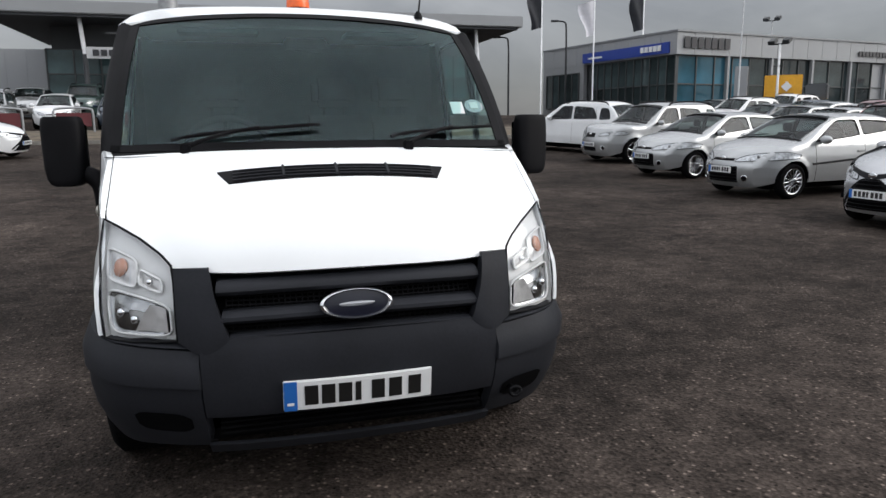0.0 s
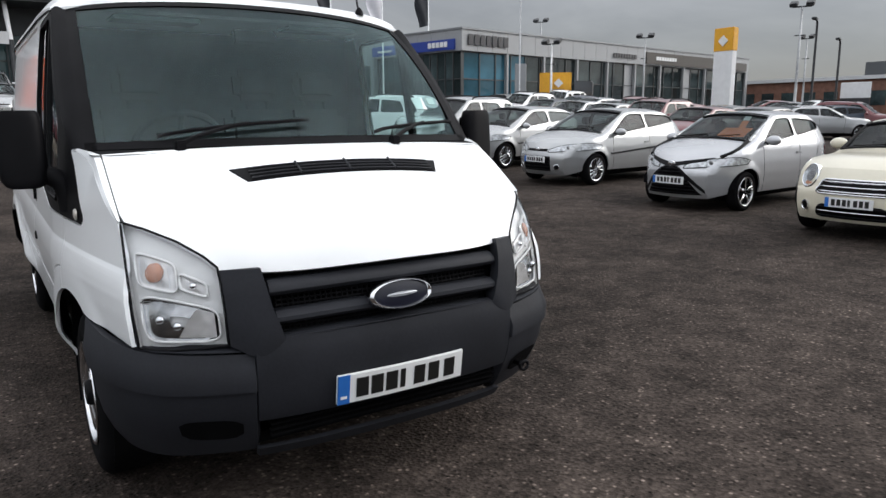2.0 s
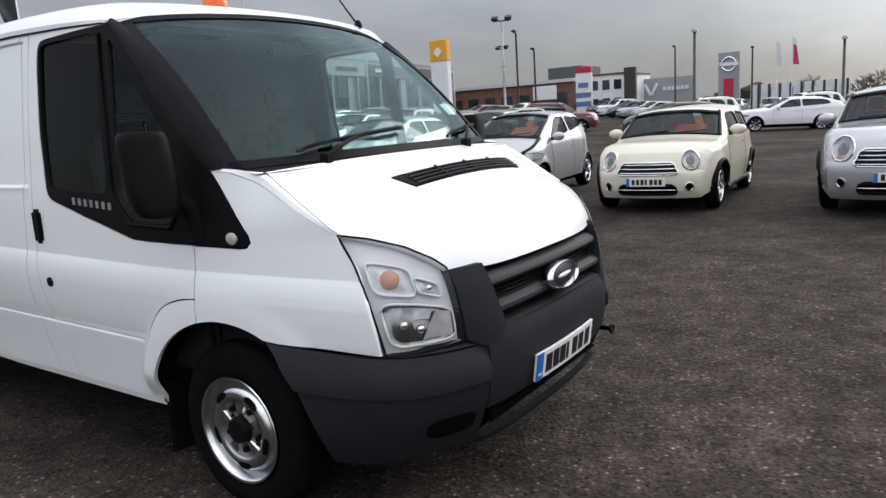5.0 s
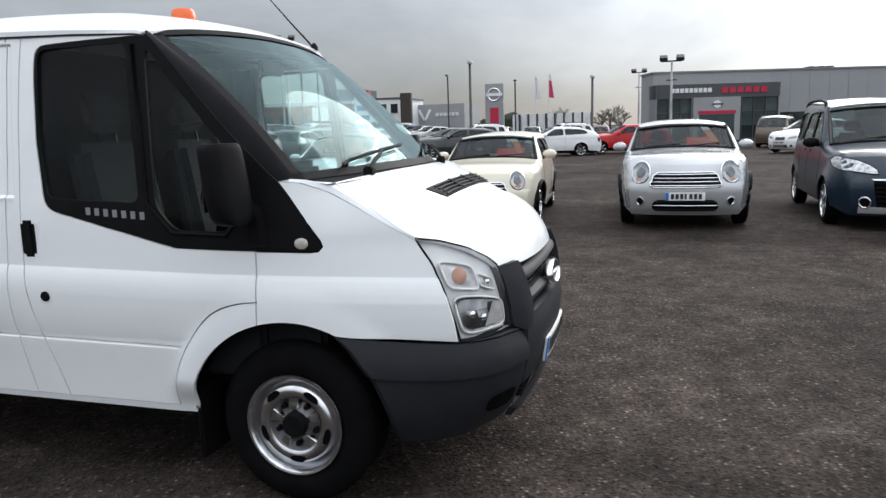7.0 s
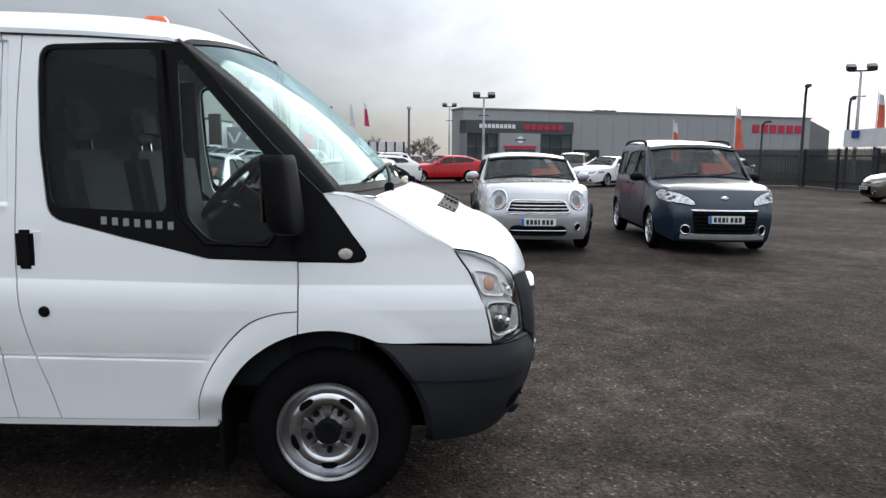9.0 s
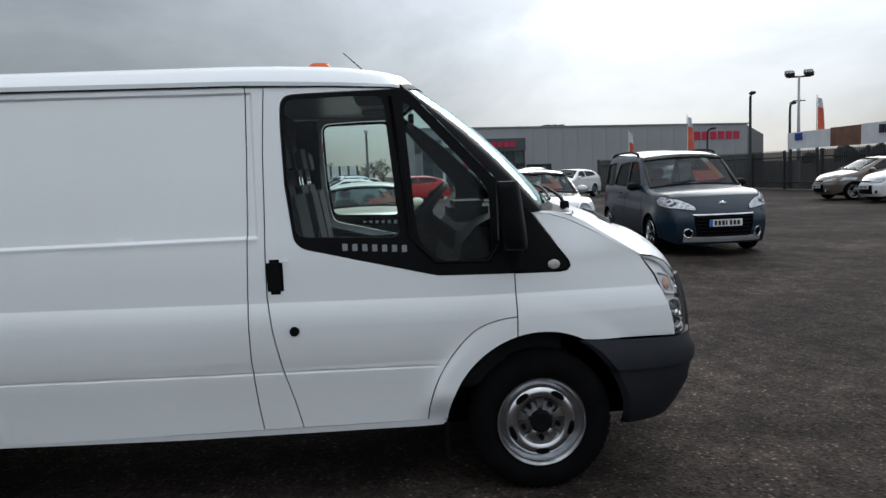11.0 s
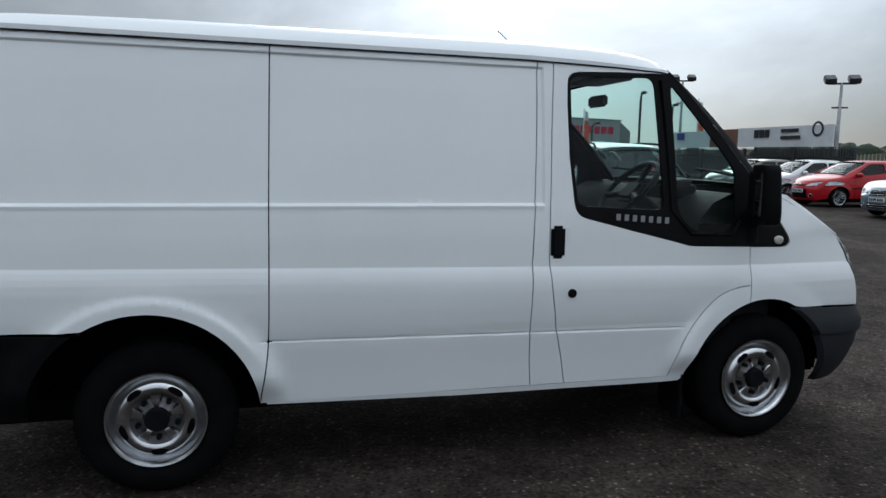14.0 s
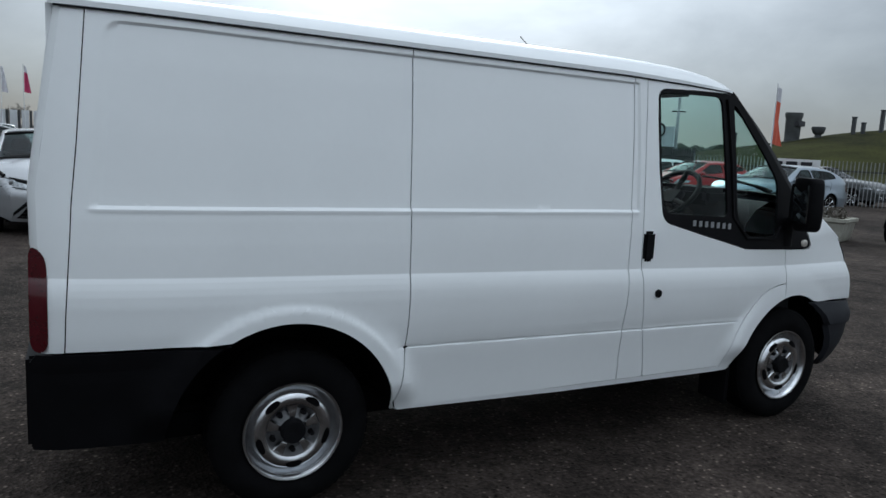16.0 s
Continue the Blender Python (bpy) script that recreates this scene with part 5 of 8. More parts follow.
SILVER = paint("silver_paint", (0.37, 0.38, 0.385), 0.55, 0.27)
PALE_SILVER = paint("pale_silver_paint", (0.43, 0.44, 0.455), 0.5, 0.27)
CREAM = paint("cream_paint", (0.66, 0.62, 0.50))
BLUE = material("slate_blue_paint", (0.006, 0.018, 0.035), 0.34, coat=0.35, vary=0.05, scale=1.2, fine=0.3, spec=0.35)
CAR_WHITE = paint("car_white_paint", (0.72, 0.73, 0.74))
RED = material("red_paint", (0.40, 0.006, 0.012), 0.34, coat=0.2, vary=0.05, scale=1.2, fine=0.3, spec=0.35)
DARK_RED = paint("dark_red_paint", (0.12, 0.015, 0.02))
BROWN = paint("bronze_paint", (0.12, 0.10, 0.08), 0.4)
CHARCOAL = paint("charcoal_paint", (0.035, 0.04, 0.042), 0.3)
ICE = paint("ice_blue_paint", (0.25, 0.30, 0.35), 0.5)
GREEN = paint("dark_green_paint", (0.03, 0.055, 0.05), 0.3)
CARD_RED = material("red_price_card", (0.62, 0.02, 0.02), 0.6, vary=0.15, scale=8)
CARD_ORANGE = material("orange_price_card", (0.70, 0.18, 0.06), 0.6, vary=0.1, scale=8)


class Shape:
    """The surfaces of a car body: x runs back from the front axle, y across, z up."""

    def __init__(self, sp):
        self.sp = sp
        self.fo, self.wb, self.ro, self.w, self.h = sp["fo"], sp["wb"], sp["ro"], sp["w"], sp["h"]
        self.x0, self.x1 = -self.fo, self.wb + self.ro
        self.belt = sp["belt"]
        h = self.h
        self.zk = [0.15, 0.25, 0.38, 0.55, 0.72, self.belt, self.belt + 0.06, h - 0.12, h]
        self.wk = [0.90, 0.955, 0.985, 1.0, 0.99, 0.955, 0.93, sp.get("top", 0.74), sp.get("top", 0.74) - 0.05]
        self.edge = sp["edge"]
        n = sp["n_front"]
        line = [(self.edge[n - 1][0], self.edge[n - 1][1])] + [tuple(self.along(i, q / 6)[:2]) for i in range(n - 1, sp["n_roof"] + 2) for q in range(1, 7)]
        self.tx, self.tz = [a for a, b in line], [b for a, b in line]
        self.cowl = self.edge[n + 1][0]

    def along(self, i, f):
        """A point of the outline between two nodes, on a smooth curve through them."""
        e = self.edge
        p0, p1, p2, p3 = e[max(i - 1, 0)], e[i], e[min(i + 1, len(e) - 1)], e[min(i + 2, len(e) - 1)]
        out = []
        for j in range(4):
            d1 = math.hypot(p1[0] - p0[0], p1[1] - p0[1]) or 1.0
            d2 = math.hypot(p2[0] - p1[0], p2[1] - p1[1]) or 1.0
            d3 = math.hypot(p3[0] - p2[0], p3[1] - p2[1]) or 1.0
            m1 = ((p1[j] - p0[j]) / d1 * d2 + (p2[j] - p1[j]) / d2 * d1) / (d1 + d2) * d2
            m2 = ((p2[j] - p1[j]) / d2 * d3 + (p3[j] - p2[j]) / d3 * d2) / (d2 + d3) * d2
            k = 0.8
            m1, m2 = m1 * k, m2 * k
            out.append((2 * f ** 3 - 3 * f ** 2 + 1) * p1[j] + (f ** 3 - 2 * f ** 2 + f) * m1 + (3 * f ** 2 - 2 * f ** 3) * p2[j] + (f ** 3 - f ** 2) * m2)
        return out

    def hw(self, x, z):
        w = np.interp(z, self.zk, self.wk) * self.w / 2
        nt, rt = self.sp.get("nose_taper", 0.30), self.sp.get("tail_taper", 0.14)
        d = x - self.x0 - 0.10
        if d < 0.8:
            w -= nt * (1 - max(d, 0) / 0.8) ** 2.4
        d = self.x1 - x
        if d < 0.7:
            w -= rt * (1 - max(d, 0) / 0.7) ** 2.2
        r = self.sp["tyre"] + 0.045
        for cx in (0.0, self.wb):
            q = math.hypot(x - cx, z - self.sp["tyre"])
            if q < r + 0.10:
                w += 0.015 * (1 - step01(q, r + 0.02, r + 0.10))
        # rounded shoulder below the outline's upper edge
        if z > 0.45:
            top = np.interp(x, self.tx, self.tz)
            R = 0.11 if x < self.cowl else 0.11 - 0.055 * min(1.0, (x - self.cowl) / 0.3)
            d = (top - z) / R
            if d < 1:
                w -= 0.75 * R * (1 - math.sqrt(max(0.0, 1 - (1 - max(d, 0.0)) ** 2)))
        return float(w)

    def side(self, s, inset=0.0):
        return lambda a, b: Vector((a, s * (self.hw(a, b) - inset), b))

    def strip(self, i0, i1, n=16, k=6, lift=0.0, s0=-1.0, s1=1.0):
        """Rows across the car between two nodes of its outline."""
        rows = []
        pts = []
        for i in range(i0, i1):
            for q in range(k):
                pts.append(self.along(i, q / k))
        pts.append(list(self.edge[i1]))
        for x, z, bulge, crown in pts:
            w = self.hw(x, z)
            row = []
            for j in range(n + 1):
                s = s0 + (s1 - s0) * j / n
                row.append(Vector((x - bulge * (1 - abs(s) ** 2.2) - lift * 0.7, w * s, z + crown * (1 - abs(s) ** 2.4) + lift * 0.7)))
            rows.append(row)
        return rows

    def front(self, z, s, lift=0.0):
        """A place on the front face at a height; s from -1 to 1 across."""
        e = self.edge
        for i in range(self.sp["n_front"]):
            a, b = e[i], e[i + 1]
            if a[1] <= z <= b[1]:
                lo, hi = 0.0, 1.0
                for _ in range(14):
                    mid = (lo + hi) / 2
                    if self.along(i, mid)[1] < z:
                        lo = mid
                    else:
                        hi = mid
                x, _, bulge, _ = self.along(i, lo)
                break
        else:
            x, bulge = e[self.sp["n_front"]][0], e[self.sp["n_front"]][2]
        w = self.hw(x, z)
        p = Vector((x - bulge * (1 - abs(s) ** 2.2), w * s, z))
        t = 2.2 * bulge * abs(s) ** 1.2 * math.copysign(1, s)
        n = Vector((-w, t, 0)).normalized()
        return p + n * lift


def car_wheel(car, x, y, s, sp):
    r = sp["tyre"]
    rr = r * 0.70
    m = Matrix.Translation((x, y, r)) @ Matrix.Rotation(radians(90) if s > 0 else radians(-90), 4, "Z")
    prof = [(-0.19, rr), (-0.195, r * 0.86), (-0.18, r * 0.97), (-0.15, r), (-0.05, r), (-0.02, r * 0.97), (0, r * 0.86), (-0.006, rr + 0.012), (-0.015, rr)]
    tyre = part("wheel", lathe(prof, 32), RUBBER, car, m=m)
    rim = [(-0.16, rr * 0.96), (-0.03, rr * 0.93), (-0.008, rr * 0.97), (-0.004, rr * 1.03), (-0.012, rr * 1.06)]
    part("rim", lathe(rim, 32), STEEL, tyre)
    part("brake_shade", lathe([(-0.10, rr * 0.97), (-0.09, 0.0)], 24), DARK, tyre)
    bm = bmesh.new()
    n = sp.get("spokes", 5)
    wide = 0.9 * rr / n
    hub = []
    for k in range(n):
        rot = Matrix.Rotation(2 * math.pi * k / n, 4, "X")
        rows = []
        for rad, w, d in ((0.24, 0.50, 0.020), (0.6, 0.5, 0.022), (0.97, 0.75, 0.020)):
            rows.append([bm.verts.new(rot @ Vector(p)) for p in ((-d, -wide * w, rr * rad), (-0.009, 0, rr * rad), (-d, wide * w, rr * rad))])
        for a, b in zip(rows, rows[1:]):
            bm.faces.new((a[0], a[1], b[1], b[0]))
            bm.faces.new((a[1], a[2], b[2], b[1]))
        hub += rows[0]
    mid = bm.verts.new((-0.004, 0, 0))
    for k in range(len(hub)):
        bm.faces.new((mid, hub[k - 1], hub[k]))
    part("alloy_face", bm, STEEL, tyre, "silver alloy spokes")


def build_car(label, sp, body_paint, m, group="parked cars", category="car", name="car"):
    S = Shape(sp)
    car = thing(name, label, category, m, group)
    e = S.edge
    r = sp["tyre"] + 0.045
    nf, nh, nw, nr, ng = sp["n_front"], sp["n_front"] + 1, sp["n_front"] + 2, sp["n_roof"], sp["n_roof"] + 1
    outline = [tuple(S.along(i, q / 6)[:2]) for i in range(len(e) - 1) for q in range(6)] + [(e[-1][0], e[-1][1])]
    sill = sp.get("sill", 0.22)
    low = [(e[-1][0], e[-1][1])] + [(S.wb + r * math.cos(a), sp["tyre"] + r * math.sin(a)) for a in [radians(-20 + 220 * k / 14) for k in range(15)] if sp["tyre"] + r * math.sin(a) > sill - 0.0]
    low += [(r * math.cos(a), sp["tyre"] + r * math.sin(a)) for a in [radians(-20 + 220 * k / 14) for k in range(15)] if sp["tyre"] + r * math.sin(a) > sill]
    loop = outline + low[1:]
    for s in (-1, 1):
        bm = sheet([loop, *sp["windows"]], S.side(s), 0.055)
        lip(bm, (0, -s * 0.02, 0))
        bmesh.ops.recalc_face_normals(bm, faces=bm.faces)
        if s * sum(f.normal.y * f.calc_area() for f in bm.faces) < 0:
            bmesh.ops.reverse_faces(bm, faces=bm.faces)
        side_ob = part("body_side", bm, body_paint, car)
        for k, lp in enumerate(sp["windows"]):
            g = part("side_window", outward(sheet([shrink(lp, -0.006)], S.side(s, 0.012), 0.25), (S.wb / 2, 0, 0.9)), CAR_SIDE_GLASS, side_ob)
            rim = [S.side(s, 0.004)(a, b) for a, b in smooth_closed(lp)]
            part("window_trim", tube(rim + rim[:2], 0.011, 5), BLACK_TRIM, side_ob)
        for seam in sp["seams"]:
            pts = resample([(a, 0, b) for a, b in seam], 8)
            part("door_seam", tube([Vector((p.x, s * (S.hw(p.x, p.z) - 0.001), p.z)) for p in pts], 0.0045, 5), DARK, side_ob)
        for hx, hz in sp["handles"]:
            y = S.hw(hx, hz)
            part("door_handle", boxed(hx - 0.09, hx + 0.09, s * (y - 0.01), s * (y + 0.022), hz - 0.016, hz + 0.016, 0.01), body_paint, side_ob)
        # rubbing strip, mirror, lamps
        if sp.get("strip_z"):
            z = sp["strip_z"]
            pts = [Vector((x, s * (S.hw(x, z + 0.02 * k) + 0.004), z + 0.012 * k)) for k, x in enumerate(np.linspace(0.42, S.wb - 0.40, 9))]
            part("side_strip", tube(pts, 0.02, 6), BLACK_TRIM, side_ob)
        mx, mz = sp["mirror"]
        my = S.hw(mx, mz)
        bm = bmesh.new()
        bmesh.ops.create_uvsphere(bm, u_segments=16, v_segments=10, radius=1)
        part("door_mirror", bm, sp.get("mirror_paint", body_paint), car, m=Matrix.Translation((mx - 0.03, s * (my + 0.12), mz + 0.03)) @ Matrix.Diagonal((0.07, 0.115, 0.075, 1)))
        bm = tube([(mx, s * my, mz - 0.02), (mx, s * (my + 0.08), mz + 0.0)], 0.025, 7)
        part("mirror_arm", bm, BLACK_TRIM, side_ob)
        lx, lz = S.x1 - 0.10, sp["belt"] - 0.12
        bm = sheet([[(S.x1 - 0.20, lz - 0.12), (S.x1 - 0.06, lz - 0.14), (S.x1 - 0.05, lz + 0.06), (S.x1 - 0.22, lz + 0.10)]], S.side(s, -0.006), 0.1)
        lip(bm, (0, -s * 0.012, 0))
        part("tail_lamp", bm, RED_LAMP, car, "red tail lamp")
        for x in (0.0, S.wb):
            car_wheel(car, x, s * (S.w / 2 - 0.012), s, sp)
            rows = []
            for k in range(17):
                a = radians(6 + 168 * k / 16)
                rows.append([(x + (r + 0.005) * math.cos(a), s * (S.w / 2 - q), sp["tyre"] + (r + 0.005) * math.sin(a)) for q in (0.03, 0.28)])
            bm = grid_mesh(bmesh.new(), rows)
            bm.faces.new([bm.verts.new(Vector(row[1])) for row in rows])
            part("arch_liner", bm, DARK, car)
        if sp.get("cladding"):
            for x in (0.0, S.wb):
                pts = [(x + (r + 0.012) * math.cos(radians(a)), s * (S.hw(x + r * math.cos(radians(a)), sp["tyre"] + r * math.sin(radians(a))) + 0.004), sp["tyre"] + (r + 0.012) * math.sin(radians(a))) for a in range(0, 181, 15)]
                part("arch_trim", tube(pts, 0.034, 6), BLACK_TRIM, car, "black plastic wheel arch trim")
            pts = [(x, s * (S.hw(x, sill + 0.03) + 0.004), sill + 0.03) for x in np.linspace(r, S.wb - r, 5)]
            part("sill_trim", tube(pts, 0.05, 6), BLACK_TRIM, car)
        if sp.get("roof_bars"):
            a, b = e[nw][0] + 0.15, e[nr][0] - 0.1
            z = e[nw][1]
            pts = smooth_line([(a, s * (S.hw(a, z) - 0.03), z + 0.0), (a + 0.12, s * (S.hw(a, z) - 0.03), z + 0.13), (b - 0.12, s * (S.hw(b, z) - 0.03), z + 0.13), (b, s * (S.hw(b, z) - 0.03), z)], 2)
            part("roof_bar", tube(pts, 0.024, 6), sp.get("bar_paint", BLACK_TRIM), car)
    for nm, i0, i1, mat in (("front_bumper", 0, nf, body_paint), ("bonnet", nf, nh, body_paint), ("windscreen", nh, nw, CAR_GLASS), ("roof", nw, nr, sp.get("roof_paint", body_paint)), ("rear_window", nr, ng, CAR_GLASS), ("tailgate", ng, len(e) - 1, body_paint)):
        rows = S.strip(i0, i1)
        bm = outward(grid_mesh(bmesh.new(), rows), (S.wb / 2, 0, 0.6))
        part(nm, bm, mat, car)
        if nm == "windscreen":
            bm = bmesh.new()
            for q in (0.03, 0.97):
                i = int(q * (len(rows) - 1))
                tube([p + Vector((-0.004, 0, 0.004)) for p in rows[i]], 0.018, 5, bm)
            part("screen_seal", bm, BLACK_TRIM, car)
            for q in (-0.55, 0.1):
                bm = tube([rows[0][8] + Vector((-0.012, q * S.w / 2 + 0.44, 0.012)), rows[1][8] + Vector((-0.012, q * S.w / 2 - 0.06, 0.0))], 0.008, 5)
                part("wiper", bm, BLACK_TRIM, car)
    for s in (-1, 1):
        pa = [Vector((p[0] - 0.003, s * (S.hw(p[0], p[1]) + 0.001), p[1])) for p in e[nh:nw + 1]]
        part("front_pillar", tube(pa, 0.026, 6), sp.get("pillar_paint", body_paint), car)
    # cabin: a solid near-black box puts the unlit interior's shade into colour
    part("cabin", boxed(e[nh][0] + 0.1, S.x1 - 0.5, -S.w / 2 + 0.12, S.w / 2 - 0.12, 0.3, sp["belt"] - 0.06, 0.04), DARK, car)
    for s in (-1, 1):
        st = part("front_seat", boxed(1.0 + sp.get("seat", 0), 1.14 + sp.get("seat", 0), s * 0.14, s * 0.58, 0.7, sp["belt"] + 0.18, 0.05), SEAT, car)
        part("headrest", boxed(1.08 + sp.get("seat", 0), 1.16 + sp.get("seat", 0), s * 0.25, s * 0.47, sp["belt"] + 0.2, sp["belt"] + 0.36, 0.03), SEAT, st)
    part("underside", boxed(S.x0 + 0.42, S.x1 - 0.35, -S.w / 2 + 0.2, S.w / 2 - 0.2, 0.16, 0.4, 0.03), DARK, car)
    # front: grilles, lamps, plate
    for z0, z1, s1, mat, nm in sp["grilles"]:
        gt = sp.get("gt", 0.03) if nm != "skid_plate" else 0.0
        wide = lambda z: (s1 - gt * (z - z0) / (z1 - z0)) * (1 - (0.16 * abs(2 * (z - z0) / (z1 - z0) - 1) ** 3 if sp.get("oval") else 0))
        rows = [[S.front(z, wide(z) * q / 8, 0.006) for q in range(-8, 9)] for z in np.linspace(z0, z1, 8)]
        bm = grid_mesh(bmesh.new(), rows)
        lip(bm, (0.02, 0, 0))
        gr = part(nm, bm, mat, car)
        if nm.endswith("grille"):
            n = max(2, int((z1 - z0) / 0.05))
            if sp.get("oval") and nm == "upper_grille":
                rim = rows[0] + [rw[-1] for rw in rows[1:]] + list(reversed(rows[-1]))[1:] + [rw[0] for rw in reversed(rows[1:-1])]
                part("grille_rim", tube(rim + rim[:1], 0.013, 6), CHROME, gr)
            for k in range(n):
                z = z0 + (z1 - z0) * (k + 0.5) / n
                bm = tube([S.front(z, wide(z) * 0.97 * (q / 5 - 1), 0.012) for q in range(11)], 0.011 if sp.get("oval") else 0.007, 5)
                part("grille_bar", bm, sp.get("bar", BLACK_TRIM) if nm == "upper_grille" or not sp.get("oval") or k == 1 else BLACK_TRIM, gr)
    for s in (-1, 1):
        if sp.get("round_lamps"):
            z, q, rad = sp["round_lamps"]
            p = S.front(z, s * q, 0.0)
            base = Matrix.Translation(p + Vector((0.03, 0, 0))) @ Matrix.Rotation(radians(-22 * s), 4, "Z") @ Matrix.Rotation(radians(18), 4, "Y") @ Matrix.Rotation(radians(180), 4, "Z")
            lamp = part("headlamp", lathe([(0.0, rad * 1.08), (0.04, rad * 1.06), (0.05, rad * 0.97), (0.046, rad * 0.94)], 28), CHROME, car, "round headlamp in a chrome ring", m=base @ Matrix.Diagonal((1, 0.92, 1.12, 1)))
            part("lamp_bowl", lathe([(0.046, rad * 0.95), (0.03, rad * 0.8), (0.02, rad * 0.45), (0.02, 0.0)], 28), CAR_LAMP, lamp)
            part("lamp_bulb", lathe([(0.02, rad * 0.5), (0.04, rad * 0.46), (0.045, rad * 0.3), (0.03, 0.0)], 20), STEEL_DARK, lamp)
            part("lamp_lens", lathe([(0.046, rad * 0.95), (0.066, rad * 0.6), (0.074, 0.0)], 28), LENS, lamp)
            part("indicator", boxed(0.02, 0.035, -rad * 0.5, rad * 0.5, -rad * 0.8, -rad * 0.45, 0.01), AMBER, lamp)
        else:
            # swept lamp that wraps onto the wing
            z0, z1, q0, back = sp["lamps"]
            rows = []
            for j in range(7):
                f = j / 6
                row = []
                for i in range(9):
                    g = i / 8
                    lo = z0 + (z1 - z0) * 0.30 * g ** 1.5
                    hi = z0 + (z1 - z0) * (0.22 + 0.78 * g ** 0.65)
                    hi = hi - (hi - lo) * 0.6 * max(0.0, g - 0.7) / 0.3
                    zz = lo + (hi - lo) * f
                    lid = e[nf][1] - 0.006
                    if g < 0.5:
                        p = S.front(min(zz, lid), s * (q0 + (0.97 - q0) * g / 0.5), 0.008)
                    else:
                        base = S.front(min(zz, lid), s * 0.97, 0.0)
                        x = base.x + back * (g - 0.5) / 0.5 + 0.02 * f
                        p = Vector((x, s * (S.hw(x, zz) + 0.007), zz))
                    row.append(p)
                rows.append(row)
            bm = grid_mesh(bmesh.new(), rows)
            lip(bm, (0.02, -s * 0.01, 0))
            lamp = part("headlamp", bm, CAR_LAMP, car, "clear swept headlamp")
            ctr = rows[3][4]
            bm = bmesh.new()
            bmesh.ops.create_uvsphere(bm, u_segments=14, v_segments=8, radius=0.045)
            part("lamp_bulb", bm, STEEL_DARK, lamp, m=Matrix.Translation(ctr) @ Matrix.Diagonal((0.5, 0.7, 0.7, 1)))
            rim = rows[0] + [rw[-1] for rw in rows[1:]] + list(reversed(rows[-1]))[1:] + [rw[0] for rw in reversed(rows[1:-1])]
            part("lamp_seal", tube(rim + rim[:1], 0.006, 5), BLACK_TRIM, lamp)
        if sp.get("fog"):
            z, q, rad = sp["fog"]
            p = S.front(z, s * q, 0.004)
            base = Matrix.Translation(p) @ Matrix.Rotation(radians(-30 * s), 4, "Z") @ Matrix.Rotation(radians(180), 4, "Z")
            fog = part("fog_lamp", lathe([(-0.02, rad * 1.25), (0.008, rad * 1.25), (0.01, rad), (0.004, rad * 0.9)], 20), sp.get("fog_ring", CHROME), car, m=base)
            part("fog_lens", lathe([(0.004, rad * 0.9), (0.012, 0.0)], 20), DARK, fog)
    zp = sp["plate"]
    p = S.front(zp, 0.0, 0.012)
    plate = part("number_plate", boxed(-0.006, 0.006, -0.26, 0.26, -0.056, 0.056, 0.003), PLATE_WHITE, car, "white number plate with black bars", m=Matrix.Translation(p))
    part("plate_band", boxed(-0.009, -0.005, 0.215, 0.258, -0.054, 0.054), PLATE_BLUE, plate)
    bars = [0.165, 0.105, 0.045, -0.005, -0.075, -0.135, -0.195]
    for k, q in enumerate(bars):
        w = 0.021 if k % 4 != 3 else 0.014
        part("plate_bar", boxed(-0.0085, -0.005, q - w, q + w, -0.036, 0.036), PLATE_BLACK, plate)
    if sp.get("badge"):
        p = S.front(sp["badge"], 0.0, 0.012)
        part("front_badge", lathe([(0.0, 0.05), (0.012, 0.045), (0.016, 0.0)], 20), CHROME, car, m=Matrix.Translation(p) @ Matrix.Rotation(math.pi, 4, "Z") @ Matrix.Diagonal((1, 1.25, 0.8, 1)))
    return car, S


def crossed_face(car, S):
    """Black arms that cross on the city car's nose."""
    for s in (-1, 1):
        for nm, a, b, w in (("upper_arm", (0.02, 0.68), (0.96, 0.775), 0.035), ("lower_arm", (0.30, 0.62), (0.97, 0.30), 0.035)):
            rows = []
            for q in range(9):
                f = q / 8
                u, z = a[0] + (b[0] - a[0]) * f, a[1] + (b[1] - a[1]) * f
                ww = w * (1 - 0.35 * f)
                rows.append([S.front(min(z + t * ww, S.edge[S.sp["n_front"]][1] - 0.004), s * u, 0.009) for t in (-1, 0, 1)])
            bm = grid_mesh(bmesh.new(), rows)
            lip(bm, (0.015, 0, 0))
            part(nm, bm, BLACK_TRIM, car, "gloss black arm")
        e = S.edge[S.sp["n_front"]]
        pts = [Vector((x, s * (S.hw(x, z) - 0.015), z + 0.004)) for x, z in ((e[0] + 0.02, e[1] + 0.0), (e[0] + 0.25, e[1] + 0.08), (S.edge[5][0], S.edge[5][1] + 0.005))]
        part("wing_band", tube(smooth_line(pts, 2), 0.03, 6), BLACK_TRIM, car)


def smooth_closed(lp):
    pts = [(Vector((a, b)), Vector(lp[(i + 1) % len(lp)])) for i, (a, b) in enumerate(lp)]
    return [tuple(p.lerp(q, t)) for p, q in pts for t in (0.12, 0.5, 0.88)]


